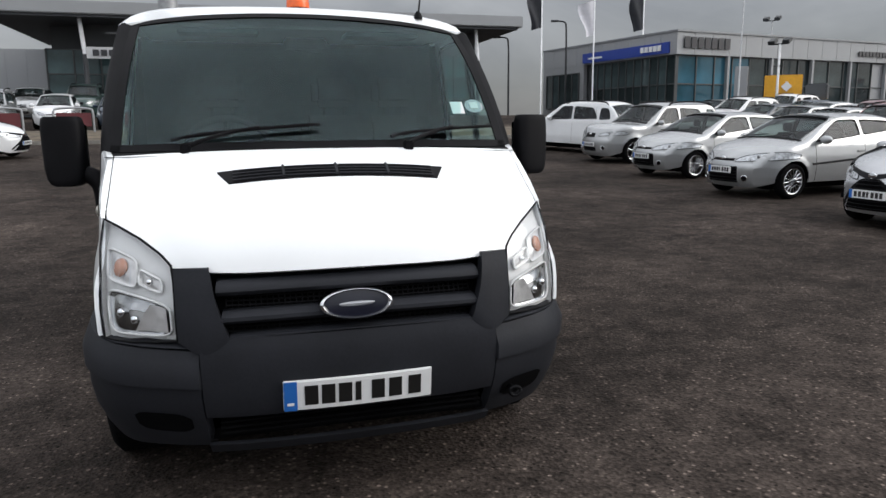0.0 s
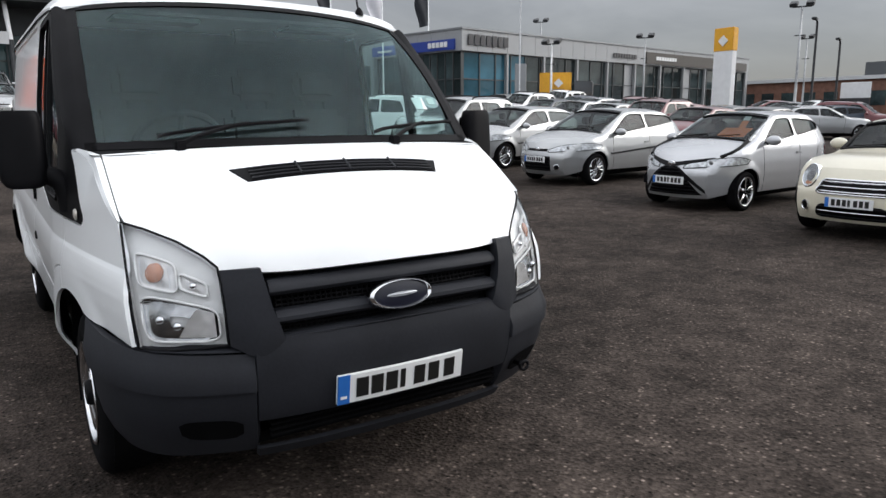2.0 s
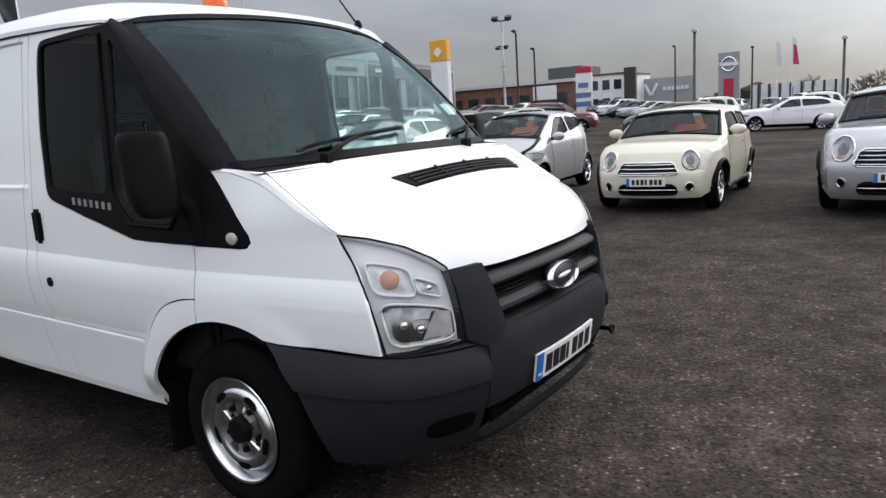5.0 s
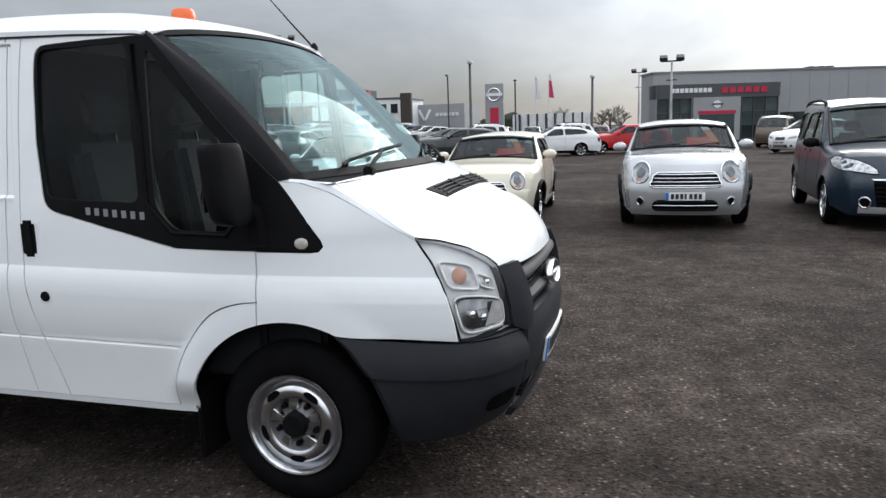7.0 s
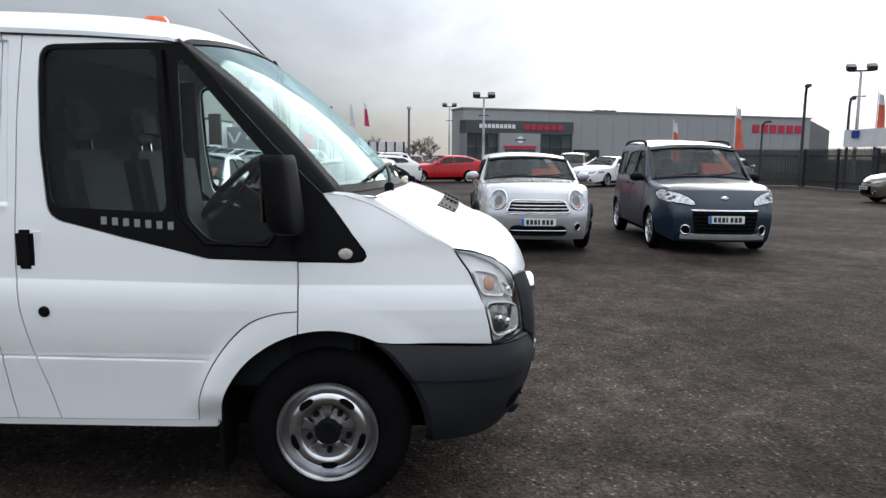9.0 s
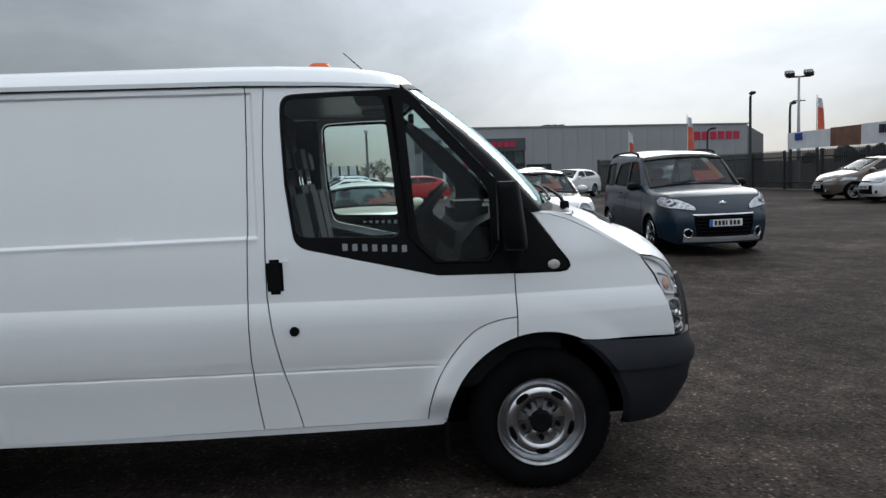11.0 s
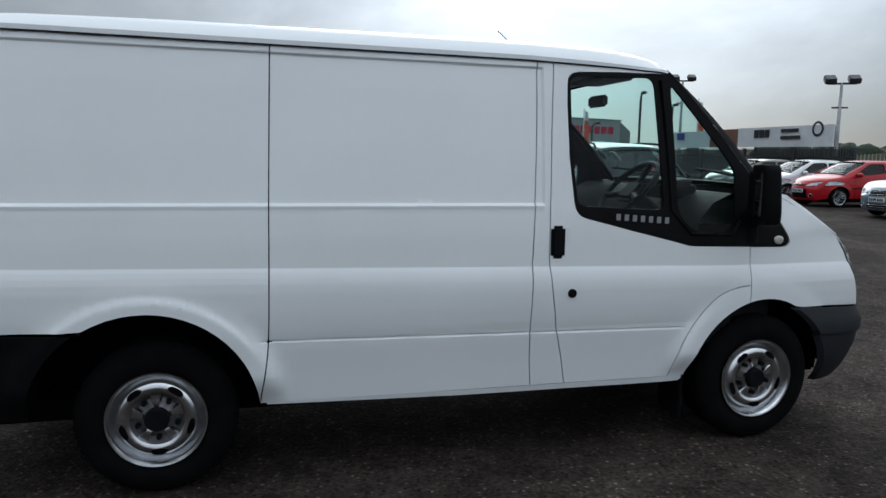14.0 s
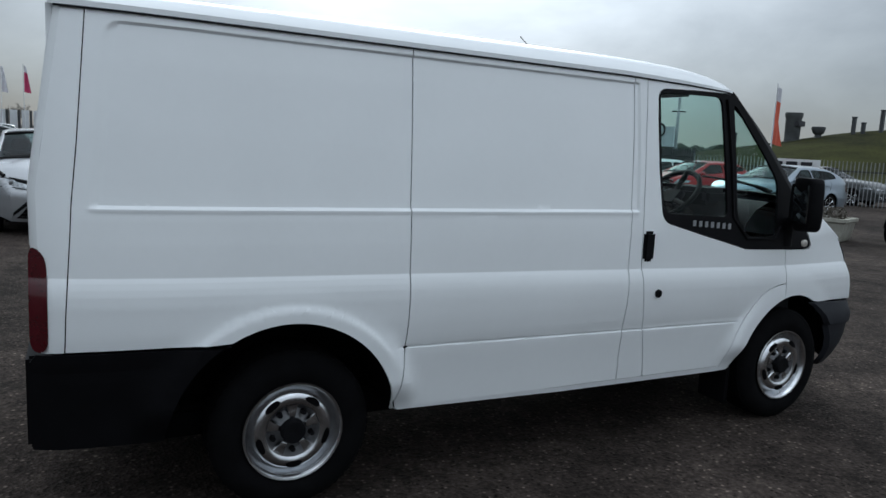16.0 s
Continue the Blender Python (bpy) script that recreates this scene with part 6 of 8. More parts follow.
def price_card(S, car_m, sp, mat=CARD_RED, y=-0.28, wide=0.62):
    """A price card lying behind the windscreen of a parked car."""
    nh = sp["n_front"] + 1
    a, b = Vector((S.edge[nh][0] - S.edge[nh][2], 0, S.edge[nh][1] + S.edge[nh][3])), Vector((S.edge[nh + 1][0] - S.edge[nh + 1][2], 0, S.edge[nh + 1][1] + S.edge[nh + 1][3]))
    d = (b - a).normalized()
    up = Vector((-d.z, 0, d.x))
    half = S.hw(b.x, b.z) * 0.9
    at = lambda f, q: a.lerp(b, f) - up * 0.05 + Vector((0.03 + 0.10 * abs(q) ** 2.2, q, 0))
    rows = [[at(f, y + q) for q in (-0.22, -0.07, 0.07, 0.22)] for f in (0.16, 0.3, 0.5)]
    bm = grid_mesh(bmesh.new(), rows)
    lip(bm, (0.004, 0, 0))
    card = part("price_card", bm, mat, None)
    tagged(card, "red and white price card behind a car windscreen", "price card", "price cards")
    card.matrix_basis = car_m
    for nm, f0, f1, mt in (("card_corner", 0.93, 0.76, PLATE_WHITE), ("card_sash", 0.75, 0.22, CARD_ORANGE)):
        g = lambda f: -half + 0.24 - 0.16 * (0.93 - f) / 0.7
        bm = grid_mesh(bmesh.new(), [[at(f, g(f) + q) + up * 0.012 for q in (-0.055, 0.0, 0.055)] for f in (f0, (f0 + f1) / 2, f1)])
        part(nm, bm, mt, card)
    for k in range(3):
        bm = grid_mesh(bmesh.new(), [[at(f, y + q) + up * 0.008 for q in (-0.15, 0.0, 0.15 - 0.07 * k)] for f in (0.44 - 0.09 * k, 0.40 - 0.09 * k)])
        part("card_bar", bm, CARD_ORANGE, card)
    return card


def spec(fo, wb, ro, w, h, tyre, belt, nose, cowl, roof_f, roof_r, tail, **kw):
    """Gathers a car's sizes into the outline that its surfaces follow."""
    x0, x1 = -fo, wb + ro
    nz0, nz1 = nose
    b = kw.pop("blunt", 0.8)
    x0 -= 0.24 * (1 - b)
    e = [(x0 + 0.22, 0.20, 0.19 * b, 0.0), (x0 + 0.17, 0.30, 0.22 * b, 0.0), (x0 + 0.16, 0.42, 0.24 * b, 0.0), (x0 + 0.18, nz0, 0.25 * b, 0.0), (x0 + kw.pop("lean", 0.30), nz1, 0.24 * b, 0.015),
         (cowl[0], cowl[1], 0.10, 0.045), (roof_f[0], roof_f[1], 0.10, 0.05)]
    nfront = 4
    mid = ((roof_f[0] * 0.55 + roof_r[0] * 0.45), h - 0.05)
    e += [(mid[0], mid[1], 0.0, 0.05), (roof_r[0], roof_r[1], -0.05, 0.045), (tail[0], tail[1], -0.07, 0.01), (x1 - 0.02, belt - 0.18, -0.07, 0.0), (x1, 0.52, -0.07, 0.0), (x1 - 0.05, 0.26, -0.06, 0.0)]
    sp = dict(fo=fo, wb=wb, ro=ro, w=w, h=h, tyre=tyre, belt=belt, edge=e, n_front=nfront, n_roof=nfront + 4)
    sp.update(kw)
    return sp


def glasses(sp, split, rear_x, top_z, front_gap=0.24, slope=0.05):
    """Side window outlines: front pane and rear pane with a pillar between."""
    e = sp["edge"]
    cx, cz = e[5][0], e[5][1]
    rx, rz = e[6][0], e[6][1]
    b = sp["belt"]
    t = lambda x: b + 0.02 + slope * (x - cx)
    fz = top_z
    fx = cx + (rx - cx) * (fz - cz) / (rz - cz) + 0.10
    front = [(cx + front_gap, t(cx + front_gap)), (split - 0.045, t(split)), (split - 0.075, fz), (fx, fz - 0.012)]
    rear = [(split + 0.045, t(split)), (rear_x, t(rear_x) + 0.01), (rear_x - 0.02, t(rear_x) + 0.10), (rear_x - 0.20, fz - 0.035), (split + 0.02, fz)]
    return [front, rear]


def door_lines(sp, a, b, c=None, top=0.0):
    z0 = sp.get("sill", 0.22) + 0.05
    lines = [[(a, z0), (a - 0.03, sp["belt"])], [(b, z0), (b, sp["belt"]), (b - 0.04, sp["h"] - 0.14)]]
    if c:
        lines.append([(c - 0.2, z0 + 0.2), (c, sp["belt"]), (c - 0.06, sp["h"] - 0.18)])
    return lines


SKID = material("silver_skid_plate", (0.55, 0.56, 0.57), 0.35, metal=0.3, vary=0.1)

# small hatchback, like the silver ones in the row
HATCH = spec(0.78, 2.489, 0.68, 1.72, 1.48, 0.31, 0.93, (0.62, 0.80), (0.24, 1.00), (1.14, 1.405), (2.60, 1.36), (3.08, 0.99), lean=0.34,
             spokes=15, lamps=(0.64, 0.86, 0.52, 0.66), mirror=(0.64, 0.99), handles=[(1.62, 0.80)], plate=0.50, badge=0.69, fog=(0.36, 0.80, 0.045), strip_z=0.60,
             grilles=[(0.28, 0.56, 0.60, DARK, "lower_grille"), (0.655, 0.70, 0.46, BLACK_TRIM, "upper_grille")])
HATCH["windows"] = glasses(HATCH, 1.72, 2.72, 1.36, slope=0.09)
HATCH["seams"] = door_lines(HATCH, 0.52, 1.74)
# city car with a crossed black face
CITY = spec(0.72, 2.34, 0.40, 1.615, 1.46, 0.295, 0.93, (0.64, 0.80), (0.20, 1.01), (1.02, 1.39), (2.28, 1.36), (2.62, 1.05), lean=0.34,
            spokes=5, lamps=(0.64, 0.84, 0.45, 0.52), mirror=(0.56, 1.0), handles=[(1.50, 0.82)], plate=0.46, badge=0.70,
            grilles=[(0.25, 0.66, 0.88, DARK, "lower_grille")], gt=0.62)
CITY["windows"] = glasses(CITY, 1.52, 2.36, 1.35, slope=0.10)
CITY["seams"] = door_lines(CITY, 0.46, 1.55, 2.2)
# round-lamped small car
MINI = spec(0.66, 2.467, 0.60, 1.683, 1.37, 0.30, 0.93, (0.58, 0.79), (0.52, 0.965), (1.02, 1.30), (2.72, 1.29), (3.0, 0.97), nose_taper=0.15, blunt=0.75,
            spokes=7, oval=True, round_lamps=(0.69, 0.83, 0.125), mirror=(0.86, 1.0), handles=[(1.82, 0.82)], plate=0.43, fog=(0.36, 0.80, 0.05), cladding=True, top=0.79,
            grilles=[(0.24, 0.40, 0.62, DARK, "lower_grille"), (0.52, 0.68, 0.64, BLACK_TRIM, "upper_grille")], bar=CHROME, gt=0.06, pillar_paint=BLACK_TRIM)
MINI["windows"] = glasses(MINI, 1.90, 2.82, 1.275, slope=0.0, front_gap=0.20)
MINI["seams"] = door_lines(MINI, 0.62, 1.94)
MINI["roof_paint"] = CREAM
CROSS = spec(0.76, 2.595, 0.76, 1.789, 1.50, 0.335, 1.00, (0.66, 0.88), (0.55, 1.06), (1.10, 1.41), (2.95, 1.40), (3.28, 1.06), blunt=0.72, nose_taper=0.14,
             spokes=5, oval=True, round_lamps=(0.78, 0.84, 0.142), mirror=(0.92, 1.08), handles=[(1.50, 0.90), (2.35, 0.92)], plate=0.47, fog=(0.40, 0.80, 0.05), cladding=True, top=0.79, sill=0.26,
             grilles=[(0.26, 0.42, 0.62, DARK, "lower_grille"), (0.59, 0.79, 0.68, BLACK_TRIM, "upper_grille")], bar=CHROME, gt=0.06, pillar_paint=BLACK_TRIM)
CROSS["windows"] = glasses(CROSS, 1.72, 2.95, 1.39, slope=0.02, front_gap=0.22)
CROSS["seams"] = door_lines(CROSS, 0.68, 1.74, 2.5)
# tall people carrier
MPV = spec(0.92, 2.728, 0.73, 1.81, 1.75, 0.32, 1.06, (0.70, 0.95), (0.28, 1.09), (0.98, 1.62), (3.02, 1.64), (3.40, 1.10), blunt=0.75, nose_taper=0.18,
           spokes=6, lean=0.40, gt=-0.06, pillar_paint=BLACK_TRIM, lamps=(0.74, 1.02, 0.64, 0.34), mirror=(0.70, 1.09), handles=[(1.40, 0.98), (1.86, 0.98)], plate=0.54, badge=0.84, fog=(0.38, 0.78, 0.065), cladding=False, top=0.82,
           grilles=[(0.235, 0.325, 0.88, SKID, "skid_plate"), (0.32, 0.66, 0.60, DARK, "lower_grille"), (0.665, 0.685, 0.66, CHROME, "grille_strip")], roof_bars=True, mirror_paint=BLACK_TRIM, sill=0.25)
MPV["windows"] = glasses(MPV, 1.48, 2.35, 1.57, slope=0.02, front_gap=0.30)
MPV["windows"].append([(2.45, 1.11), (3.16, 1.12), (3.08, 1.53), (2.45, 1.57)])
MPV["seams"] = door_lines(MPV, 0.50, 1.52, 2.42)
# compact off-roader
SUV = spec(0.84, 2.56, 0.95, 1.815, 1.69, 0.345, 1.06, (0.72, 0.95), (0.50, 1.10), (1.18, 1.58), (3.05, 1.56), (3.42, 1.08),
           spokes=5, lamps=(0.76, 0.93, 0.58, 0.42), mirror=(0.86, 1.10), handles=[(1.45, 0.95), (2.3, 0.96)], plate=0.52, badge=0.80, fog=(0.44, 0.80, 0.05), top=0.78, sill=0.30,
           grilles=[(0.34, 0.46, 0.45, DARK, "lower_grille"), (0.72, 0.84, 0.36, BLACK_TRIM, "upper_grille")], roof_bars=True)
SUV["windows"] = glasses(SUV, 1.68, 2.62, 1.53, slope=0.03)
SUV["windows"].append([(2.72, 1.13), (3.12, 1.16), (3.0, 1.48), (2.72, 1.50)])
SUV["seams"] = door_lines(SUV, 0.62, 1.70, 2.6)
# long family hatchback
SALOON = spec(0.95, 2.737, 1.05, 1.86, 1.49, 0.33, 0.98, (0.62, 0.78), (0.62, 1.02), (1.45, 1.42), (2.75, 1.40), (3.62, 1.06),
              spokes=7, lamps=(0.64, 0.80, 0.60, 0.45), mirror=(0.95, 1.02), handles=[(1.65, 0.88), (2.55, 0.90)], plate=0.48, badge=0.70, fog=(0.34, 0.80, 0.05),
              grilles=[(0.26, 0.38, 0.55, DARK, "lower_grille"), (0.58, 0.72, 0.40, BLACK_TRIM, "upper_grille")], bar=CHROME)
SALOON["windows"] = glasses(SALOON, 1.90, 3.05, 1.36, slope=0.05)
SALOON["seams"] = door_lines(SALOON, 0.75, 1.92, 2.75)


def place(x, y, deg):
    """Front axle at x, y; the car's nose points to -x turned by deg."""
    lean = math.atan((ground_z(y + 0.8) - ground_z(y - 0.8)) / 1.6)
    return Matrix.Translation((x, y, ground_z(y))) @ Matrix.Rotation(lean, 4, "X") @ Matrix.Rotation(radians(deg), 4, "Z")


made = {}


def park(kind, sp, label, body_paint, x, y, deg, card=None, category="car"):
    m = place(x, y, deg)
    car, S = build_car(label, sp, body_paint, m, category=category)
    made[kind] = (car, S, body_paint)
    if card:
        price_card(S, m, sp, card)
    return car


def repaint(kind, label, body_paint, x, y, deg):
    """Another car of a kind already built, in its own colour."""
    car, S, old = made[kind]
    c = copy_thing(car, place(x, y, deg))
    tagged(c, label)
    for o in c.children_recursive:
        for slot in o.material_slots:
            if slot.material == old:
                slot.link = "OBJECT"
                slot.material = body_paint
    return c


park("mini", MINI, "cream three-door small car with black arches and chrome grille", CREAM, 7.62, 1.13, 3, CARD_RED)
park("cross", CROSS, "silver five-door small crossover with round headlamps", PALE_SILVER, 7.80, -1.78, 0, CARD_RED)
park("mpv", MPV, "slate blue tall people carrier with roof bars", BLUE, 7.85, -4.56, -2, CARD_RED)
park("city", CITY, "silver city car with a black crossed front", PALE_SILVER, 8.20, 4.08, 5, CARD_ORANGE)
crossed_face(*made["city"][:2])
park("hatch", HATCH, "silver small hatchback with multi-spoke alloy wheels", SILVER, 8.85, 7.85, 7)
repaint("hatch", "silver newer small hatchback with dark grille", SILVER, 9.45, 11.5, 9)
park("suv", SUV, "silver compact off-road car parked in the row", SILVER, 10.3, 15.6, 9)
park("saloon", SALOON, "pale blue silver family hatchback parked by the fence", ICE, 11.1, -13.8, -86.5)

# ---- more parked cars, rows behind ----
repaint("hatch", "bronze small hatchback parked along the fence", BROWN, 20.6, -15.2, -92)
repaint("hatch", "white small hatchback parked along the fence", CAR_WHITE, 18.0, -15.2, -92)
repaint("hatch", "red small hatchback parked along the fence", RED, 15.4, -15.0, -93)
repaint("hatch", "white small hatchback by the stone planter", CAR_WHITE, 4.2, -11.0, -80)
repaint("suv", "white off-road car seen from behind", CAR_WHITE, 10.4, 20.6, -62)
repaint("saloon", "red family hatchback in a far row", RED, 35.4, 1.5, -70)
repaint("saloon", "white family hatchback in a far row", CAR_WHITE, 33.5, 5.0, -72)
repaint("saloon", "white hatchback in front of the grey showroom", CAR_WHITE, 32.2, -7.4, -42)
repaint("suv", "bronze off-road car near the showroom doors", BROWN, 42.0, -8.6, 160)
repaint("suv", "white off-road car in a far row", CAR_WHITE, 43.5, 5.6, -60)
repaint("suv", "dark red off-road car in a far row", DARK_RED, 37.0, 15.0, 110)
repaint("saloon", "silver family hatchback seen from behind", SILVER, 32.6, 14.6, 150)
repaint("suv", "white off-road car standing far off", CAR_WHITE, 42.0, 11.0, -64)
repaint("hatch", "dark red hatchback behind the first row", DARK_RED, 26.0, 18.9, 190)
repaint("hatch", "dark green hatchback in a far row", GREEN, 36.7, 11.2, -70)
repaint("saloon", "charcoal hatchback in a far row", CHARCOAL, 31.4, 9.4, -76)
repaint("saloon", "charcoal estate parked beyond the fence", CHARCOAL, 14.5, -24.5, 10)
repaint("saloon", "grey car beyond the wire fence", ICE, 33.5, -15.0, 150)
FAR = [("hatch", DARK_RED, "dark red"), ("saloon", SILVER, "silver"), ("hatch", CHARCOAL, "charcoal"), ("suv", DARK_RED, "dark red"), ("hatch", BLUE, "dark blue"), ("saloon", CHARCOAL, "charcoal"), ("hatch", SILVER, "silver"), ("suv", CAR_WHITE, "white")]
far_rnd = random.Random(11)
for r, (x, y, dx, dy, n, deg) in enumerate(((17.5, 12.0, 1.0, 3.0, 7, 10), (25.0, 13.0, 1.3, 2.9, 9, 190), (34.0, 17.5, 2.4, 2.4, 5, -30), (56.0, 18.0, 2.9, 2.2, 6, -40), (60.0, 3.0, 0.6, 2.9, 4, 185))):
    for k in range(n):
        kind, pt, word = FAR[(k * 3 + r * 2) % len(FAR)]
        repaint(kind, word + " car in a crowded row behind the first", pt, x + dx * k + far_rnd.uniform(-0.2, 0.2), y + dy * k, deg + far_rnd.uniform(-4, 4))
for k, (kind, pt, word) in enumerate((("hatch", CHARCOAL, "charcoal"), ("suv", SILVER, "silver"), ("hatch", CAR_WHITE, "white"), ("city", BLUE, "blue"), ("saloon", CHARCOAL, "charcoal"), ("hatch", SILVER, "silver"), ("saloon", BLUE, "blue"))):
    repaint(kind, word + " car parked before the glass showroom", pt, -13.5 + 2.7 * k, 32.2 + 0.4 * (k % 3), 95)
    repaint(("hatch", "saloon", "suv")[k % 3], "dark car in the row nearer the showroom", (CHARCOAL, SILVER, GREEN, CAR_WHITE)[k % 4], -13.5 + 2.7 * k, 39.5, 92)
repaint("city", "white city car at the edge of the lot", CAR_WHITE, -7.0, 20.6, 168)

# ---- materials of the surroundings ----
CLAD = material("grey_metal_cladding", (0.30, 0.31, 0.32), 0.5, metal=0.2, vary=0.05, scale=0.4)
# dark cladding; also colours in the gloom of rooms behind glass
CLAD_DARK = material("dark_cladding_and_room_shade", (0.06, 0.065, 0.07), 0.6, vary=0.1, scale=0.4)
CLAD_PALE = material("pale_cladding", (0.52, 0.53, 0.54), 0.5, vary=0.05, scale=0.4)
FRAME = material("aluminium_frame", (0.22, 0.23, 0.24), 0.45, metal=0.4, vary=0.08)
MULLION = material("dark_mullion", (0.055, 0.06, 0.062), 0.5, metal=0.2, vary=0.1)
SHOP_GLASS = material("showroom_glass", (0.030, 0.043, 0.045), 0.05, vary=0.6, scale=0.5, fine=0.3, rand=0.55, spec=0.35)
SHOP_TEAL = material("showroom_teal_glass", (0.055, 0.090, 0.095), 0.06, vary=0.6, scale=0.4, rand=0.4, spec=0.4)
SHOP_BLUE = material("showroom_blue_glass", (0.030, 0.105, 0.150), 0.06, vary=0.5, scale=0.35, rand=0.3, spec=0.4)
BRICK = material("red_brown_brick", (0.17, 0.085, 0.06), 0.85, vary=0.25, scale=2.0, fine=0.6)
SIGN_BLUE = material("sign_blue", (0.02, 0.05, 0.28), 0.4, vary=0.05)
PALE_BLUE = material("faded_sign_blue", (0.09, 0.18, 0.34), 0.5, vary=0.1)
SIGN_RED = material("sign_red", (0.45, 0.012, 0.05), 0.4, vary=0.05)
SIGN_YELLOW = material("sign_yellow", (0.72, 0.36, 0.02), 0.4, vary=0.06)
SIGN_DARK = material("sign_dark_letters", (0.03, 0.03, 0.035), 0.4, vary=0.1)
SIGN_BROWN = material("sign_brown", (0.035, 0.028, 0.022), 0.5, vary=0.1)
SIGN_WHITE = material("sign_white", (0.74, 0.75, 0.76), 0.45, vary=0.06, scale=2)
BANNER = material("banner_white", (0.66, 0.68, 0.70), 0.6, vary=0.12, scale=1.2)
GALV = material("galvanised_steel", (0.34, 0.35, 0.36), 0.5, metal=0.5, vary=0.15, scale=8)
POLE_DARK = material("dark_pole_paint", (0.03, 0.032, 0.035), 0.5, vary=0.15)
POLE_WHITE = material("white_pole_paint", (0.70, 0.71, 0.72), 0.45, vary=0.08)
FLAG_DARK = material("dark_flag_cloth", (0.02, 0.022, 0.028), 0.85, vary=0.25, scale=3)
FLAG_WHITE = material("white_flag_cloth", (0.62, 0.62, 0.66), 0.85, vary=0.1, scale=3)
FLAG_RED = material("red_flag_cloth", (0.60, 0.12, 0.07), 0.85, vary=0.15, scale=3)
FLAG_PINK = material("pink_flag_cloth", (0.50, 0.05, 0.14), 0.85, vary=0.15, scale=3)
ORANGE_BAND = material("orange_wrap", (0.62, 0.09, 0.02), 0.5, vary=0.1)
KERB = material("kerb_concrete", (0.20, 0.19, 0.17), 0.9, vary=0.25, scale=3, fine=0.4, bump=0.2)
SOIL = material("verge_soil", (0.10, 0.08, 0.055), 0.95, vary=0.5, scale=2, fine=0.6, bump=0.5)
TOWER_GREY = material("weathered_tower_concrete", (0.075, 0.08, 0.082), 0.9, vary=0.3, scale=0.6)
GRASS = material("rough_grass", (0.024, 0.026, 0.0065), 0.95, vary=0.6, scale=0.12, fine=0.6, spec=0.03)
BARK = material("bare_bark", (0.07, 0.055, 0.045), 0.9, vary=0.3, scale=6)
TWIG = material("bare_twigs", (0.11, 0.10, 0.085), 0.95, vary=0.3, scale=1)
HEDGE = material("dark_hedge", (0.022, 0.032, 0.018), 0.95, vary=0.5, scale=1.5)
CONCRETE = material("cast_stone", (0.36, 0.35, 0.30), 0.9, vary=0.2, scale=6, fine=0.5, bump=0.2)


def wall_frame(a, b):
    """Pose of an upright wall from a to b on the ground: x along it, y into it."""
    a, b = Vector((*a, 0)), Vector((*b, 0))
    d = b - a
    return Matrix.Translation(a) @ Matrix.Rotation(math.atan2(d.y, d.x), 4, "Z"), d.length


def clad_wall(name, x0, x1, z0, z1, y0, pitch, depth, mat, parent, m):
    """A clad wall: a solid core with metal sheets hung before it, each a part."""
    core = part(name, boxed(x0, x1, y0 + 0.03, y0 + depth, z0, z1), mat, parent, m=m, smooth=False)
    n = max(1, round((x1 - x0) / pitch))
    w = (x1 - x0) / n
    me = None
    for k in range(n):
        if me is None:
            ob = part("cladding_sheet", boxed(0.012, w - 0.012, y0, y0 + 0.028, z0, z1, 0.004), mat, core, smooth=False)
            me = ob.data
        else:
            ob = new("cladding_sheet", me)
            ob.parent = core
        ob.matrix_basis = Matrix.Translation((x0 + k * w, 0, 0))
    return core


def glazing(parent, L0, L1, z0, z1, n, rows, y=0.0, mat=None, every=None):
    """A row of panes in an aluminium frame; panes are parts of their own."""
    mat = mat or SHOP_GLASS
    bm = bmesh.new()
    w = (L1 - L0) / n
    for k in range(n + 1):
        box(bm, L0 + k * w - 0.04, L0 + k * w + 0.04, y - 0.09, y + 0.09, z0, z1)
    for j in range(rows + 1):
        z = z0 + (z1 - z0) * j / rows
        box(bm, L0, L1, y - 0.075, y + 0.075, z - 0.035, z + 0.035)
    frame_ob = part("window_frame", bm, MULLION, parent, smooth=False)
    me = None
    for k in range(n):
        for j in range(rows):
            zz0, zz1 = z0 + (z1 - z0) * j / rows, z0 + (z1 - z0) * (j + 1) / rows
            if me is None:
                ob = part("pane", boxed(-w / 2 + 0.04, w / 2 - 0.04, -0.012, 0.012, -(zz1 - zz0) / 2 + 0.035, (zz1 - zz0) / 2 - 0.035), mat, frame_ob, smooth=False)
                me = ob.data
            else:
                ob = new("pane", me)
                ob.parent = frame_ob
            ob.matrix_basis = Matrix.Translation((L0 + (k + 0.5) * w, y, (zz0 + zz1) / 2)) @ Matrix.Rotation(radians(0.4 * math.sin(k * 7 + j * 3)), 4, "Z")
            if every and k in every:
                ob.material_slots[0].link = "OBJECT"
                ob.material_slots[0].material = every[k]
    return frame_ob


def sign_bars(parent, x0, x1, z0, z1, n, mat, y=-0.06, skew=0.0, name="sign_bar"):
    """A line of block shapes that stands for a trade name."""
    w = (x1 - x0) / n
    for k in range(n):
        a, b = x0 + k * w + 0.10 * w, x0 + (k + 1) * w - 0.14 * w
        bm = boxed(a, b, y - 0.05, y, z0, z1)
        part(name, bm, mat, parent, smooth=False)


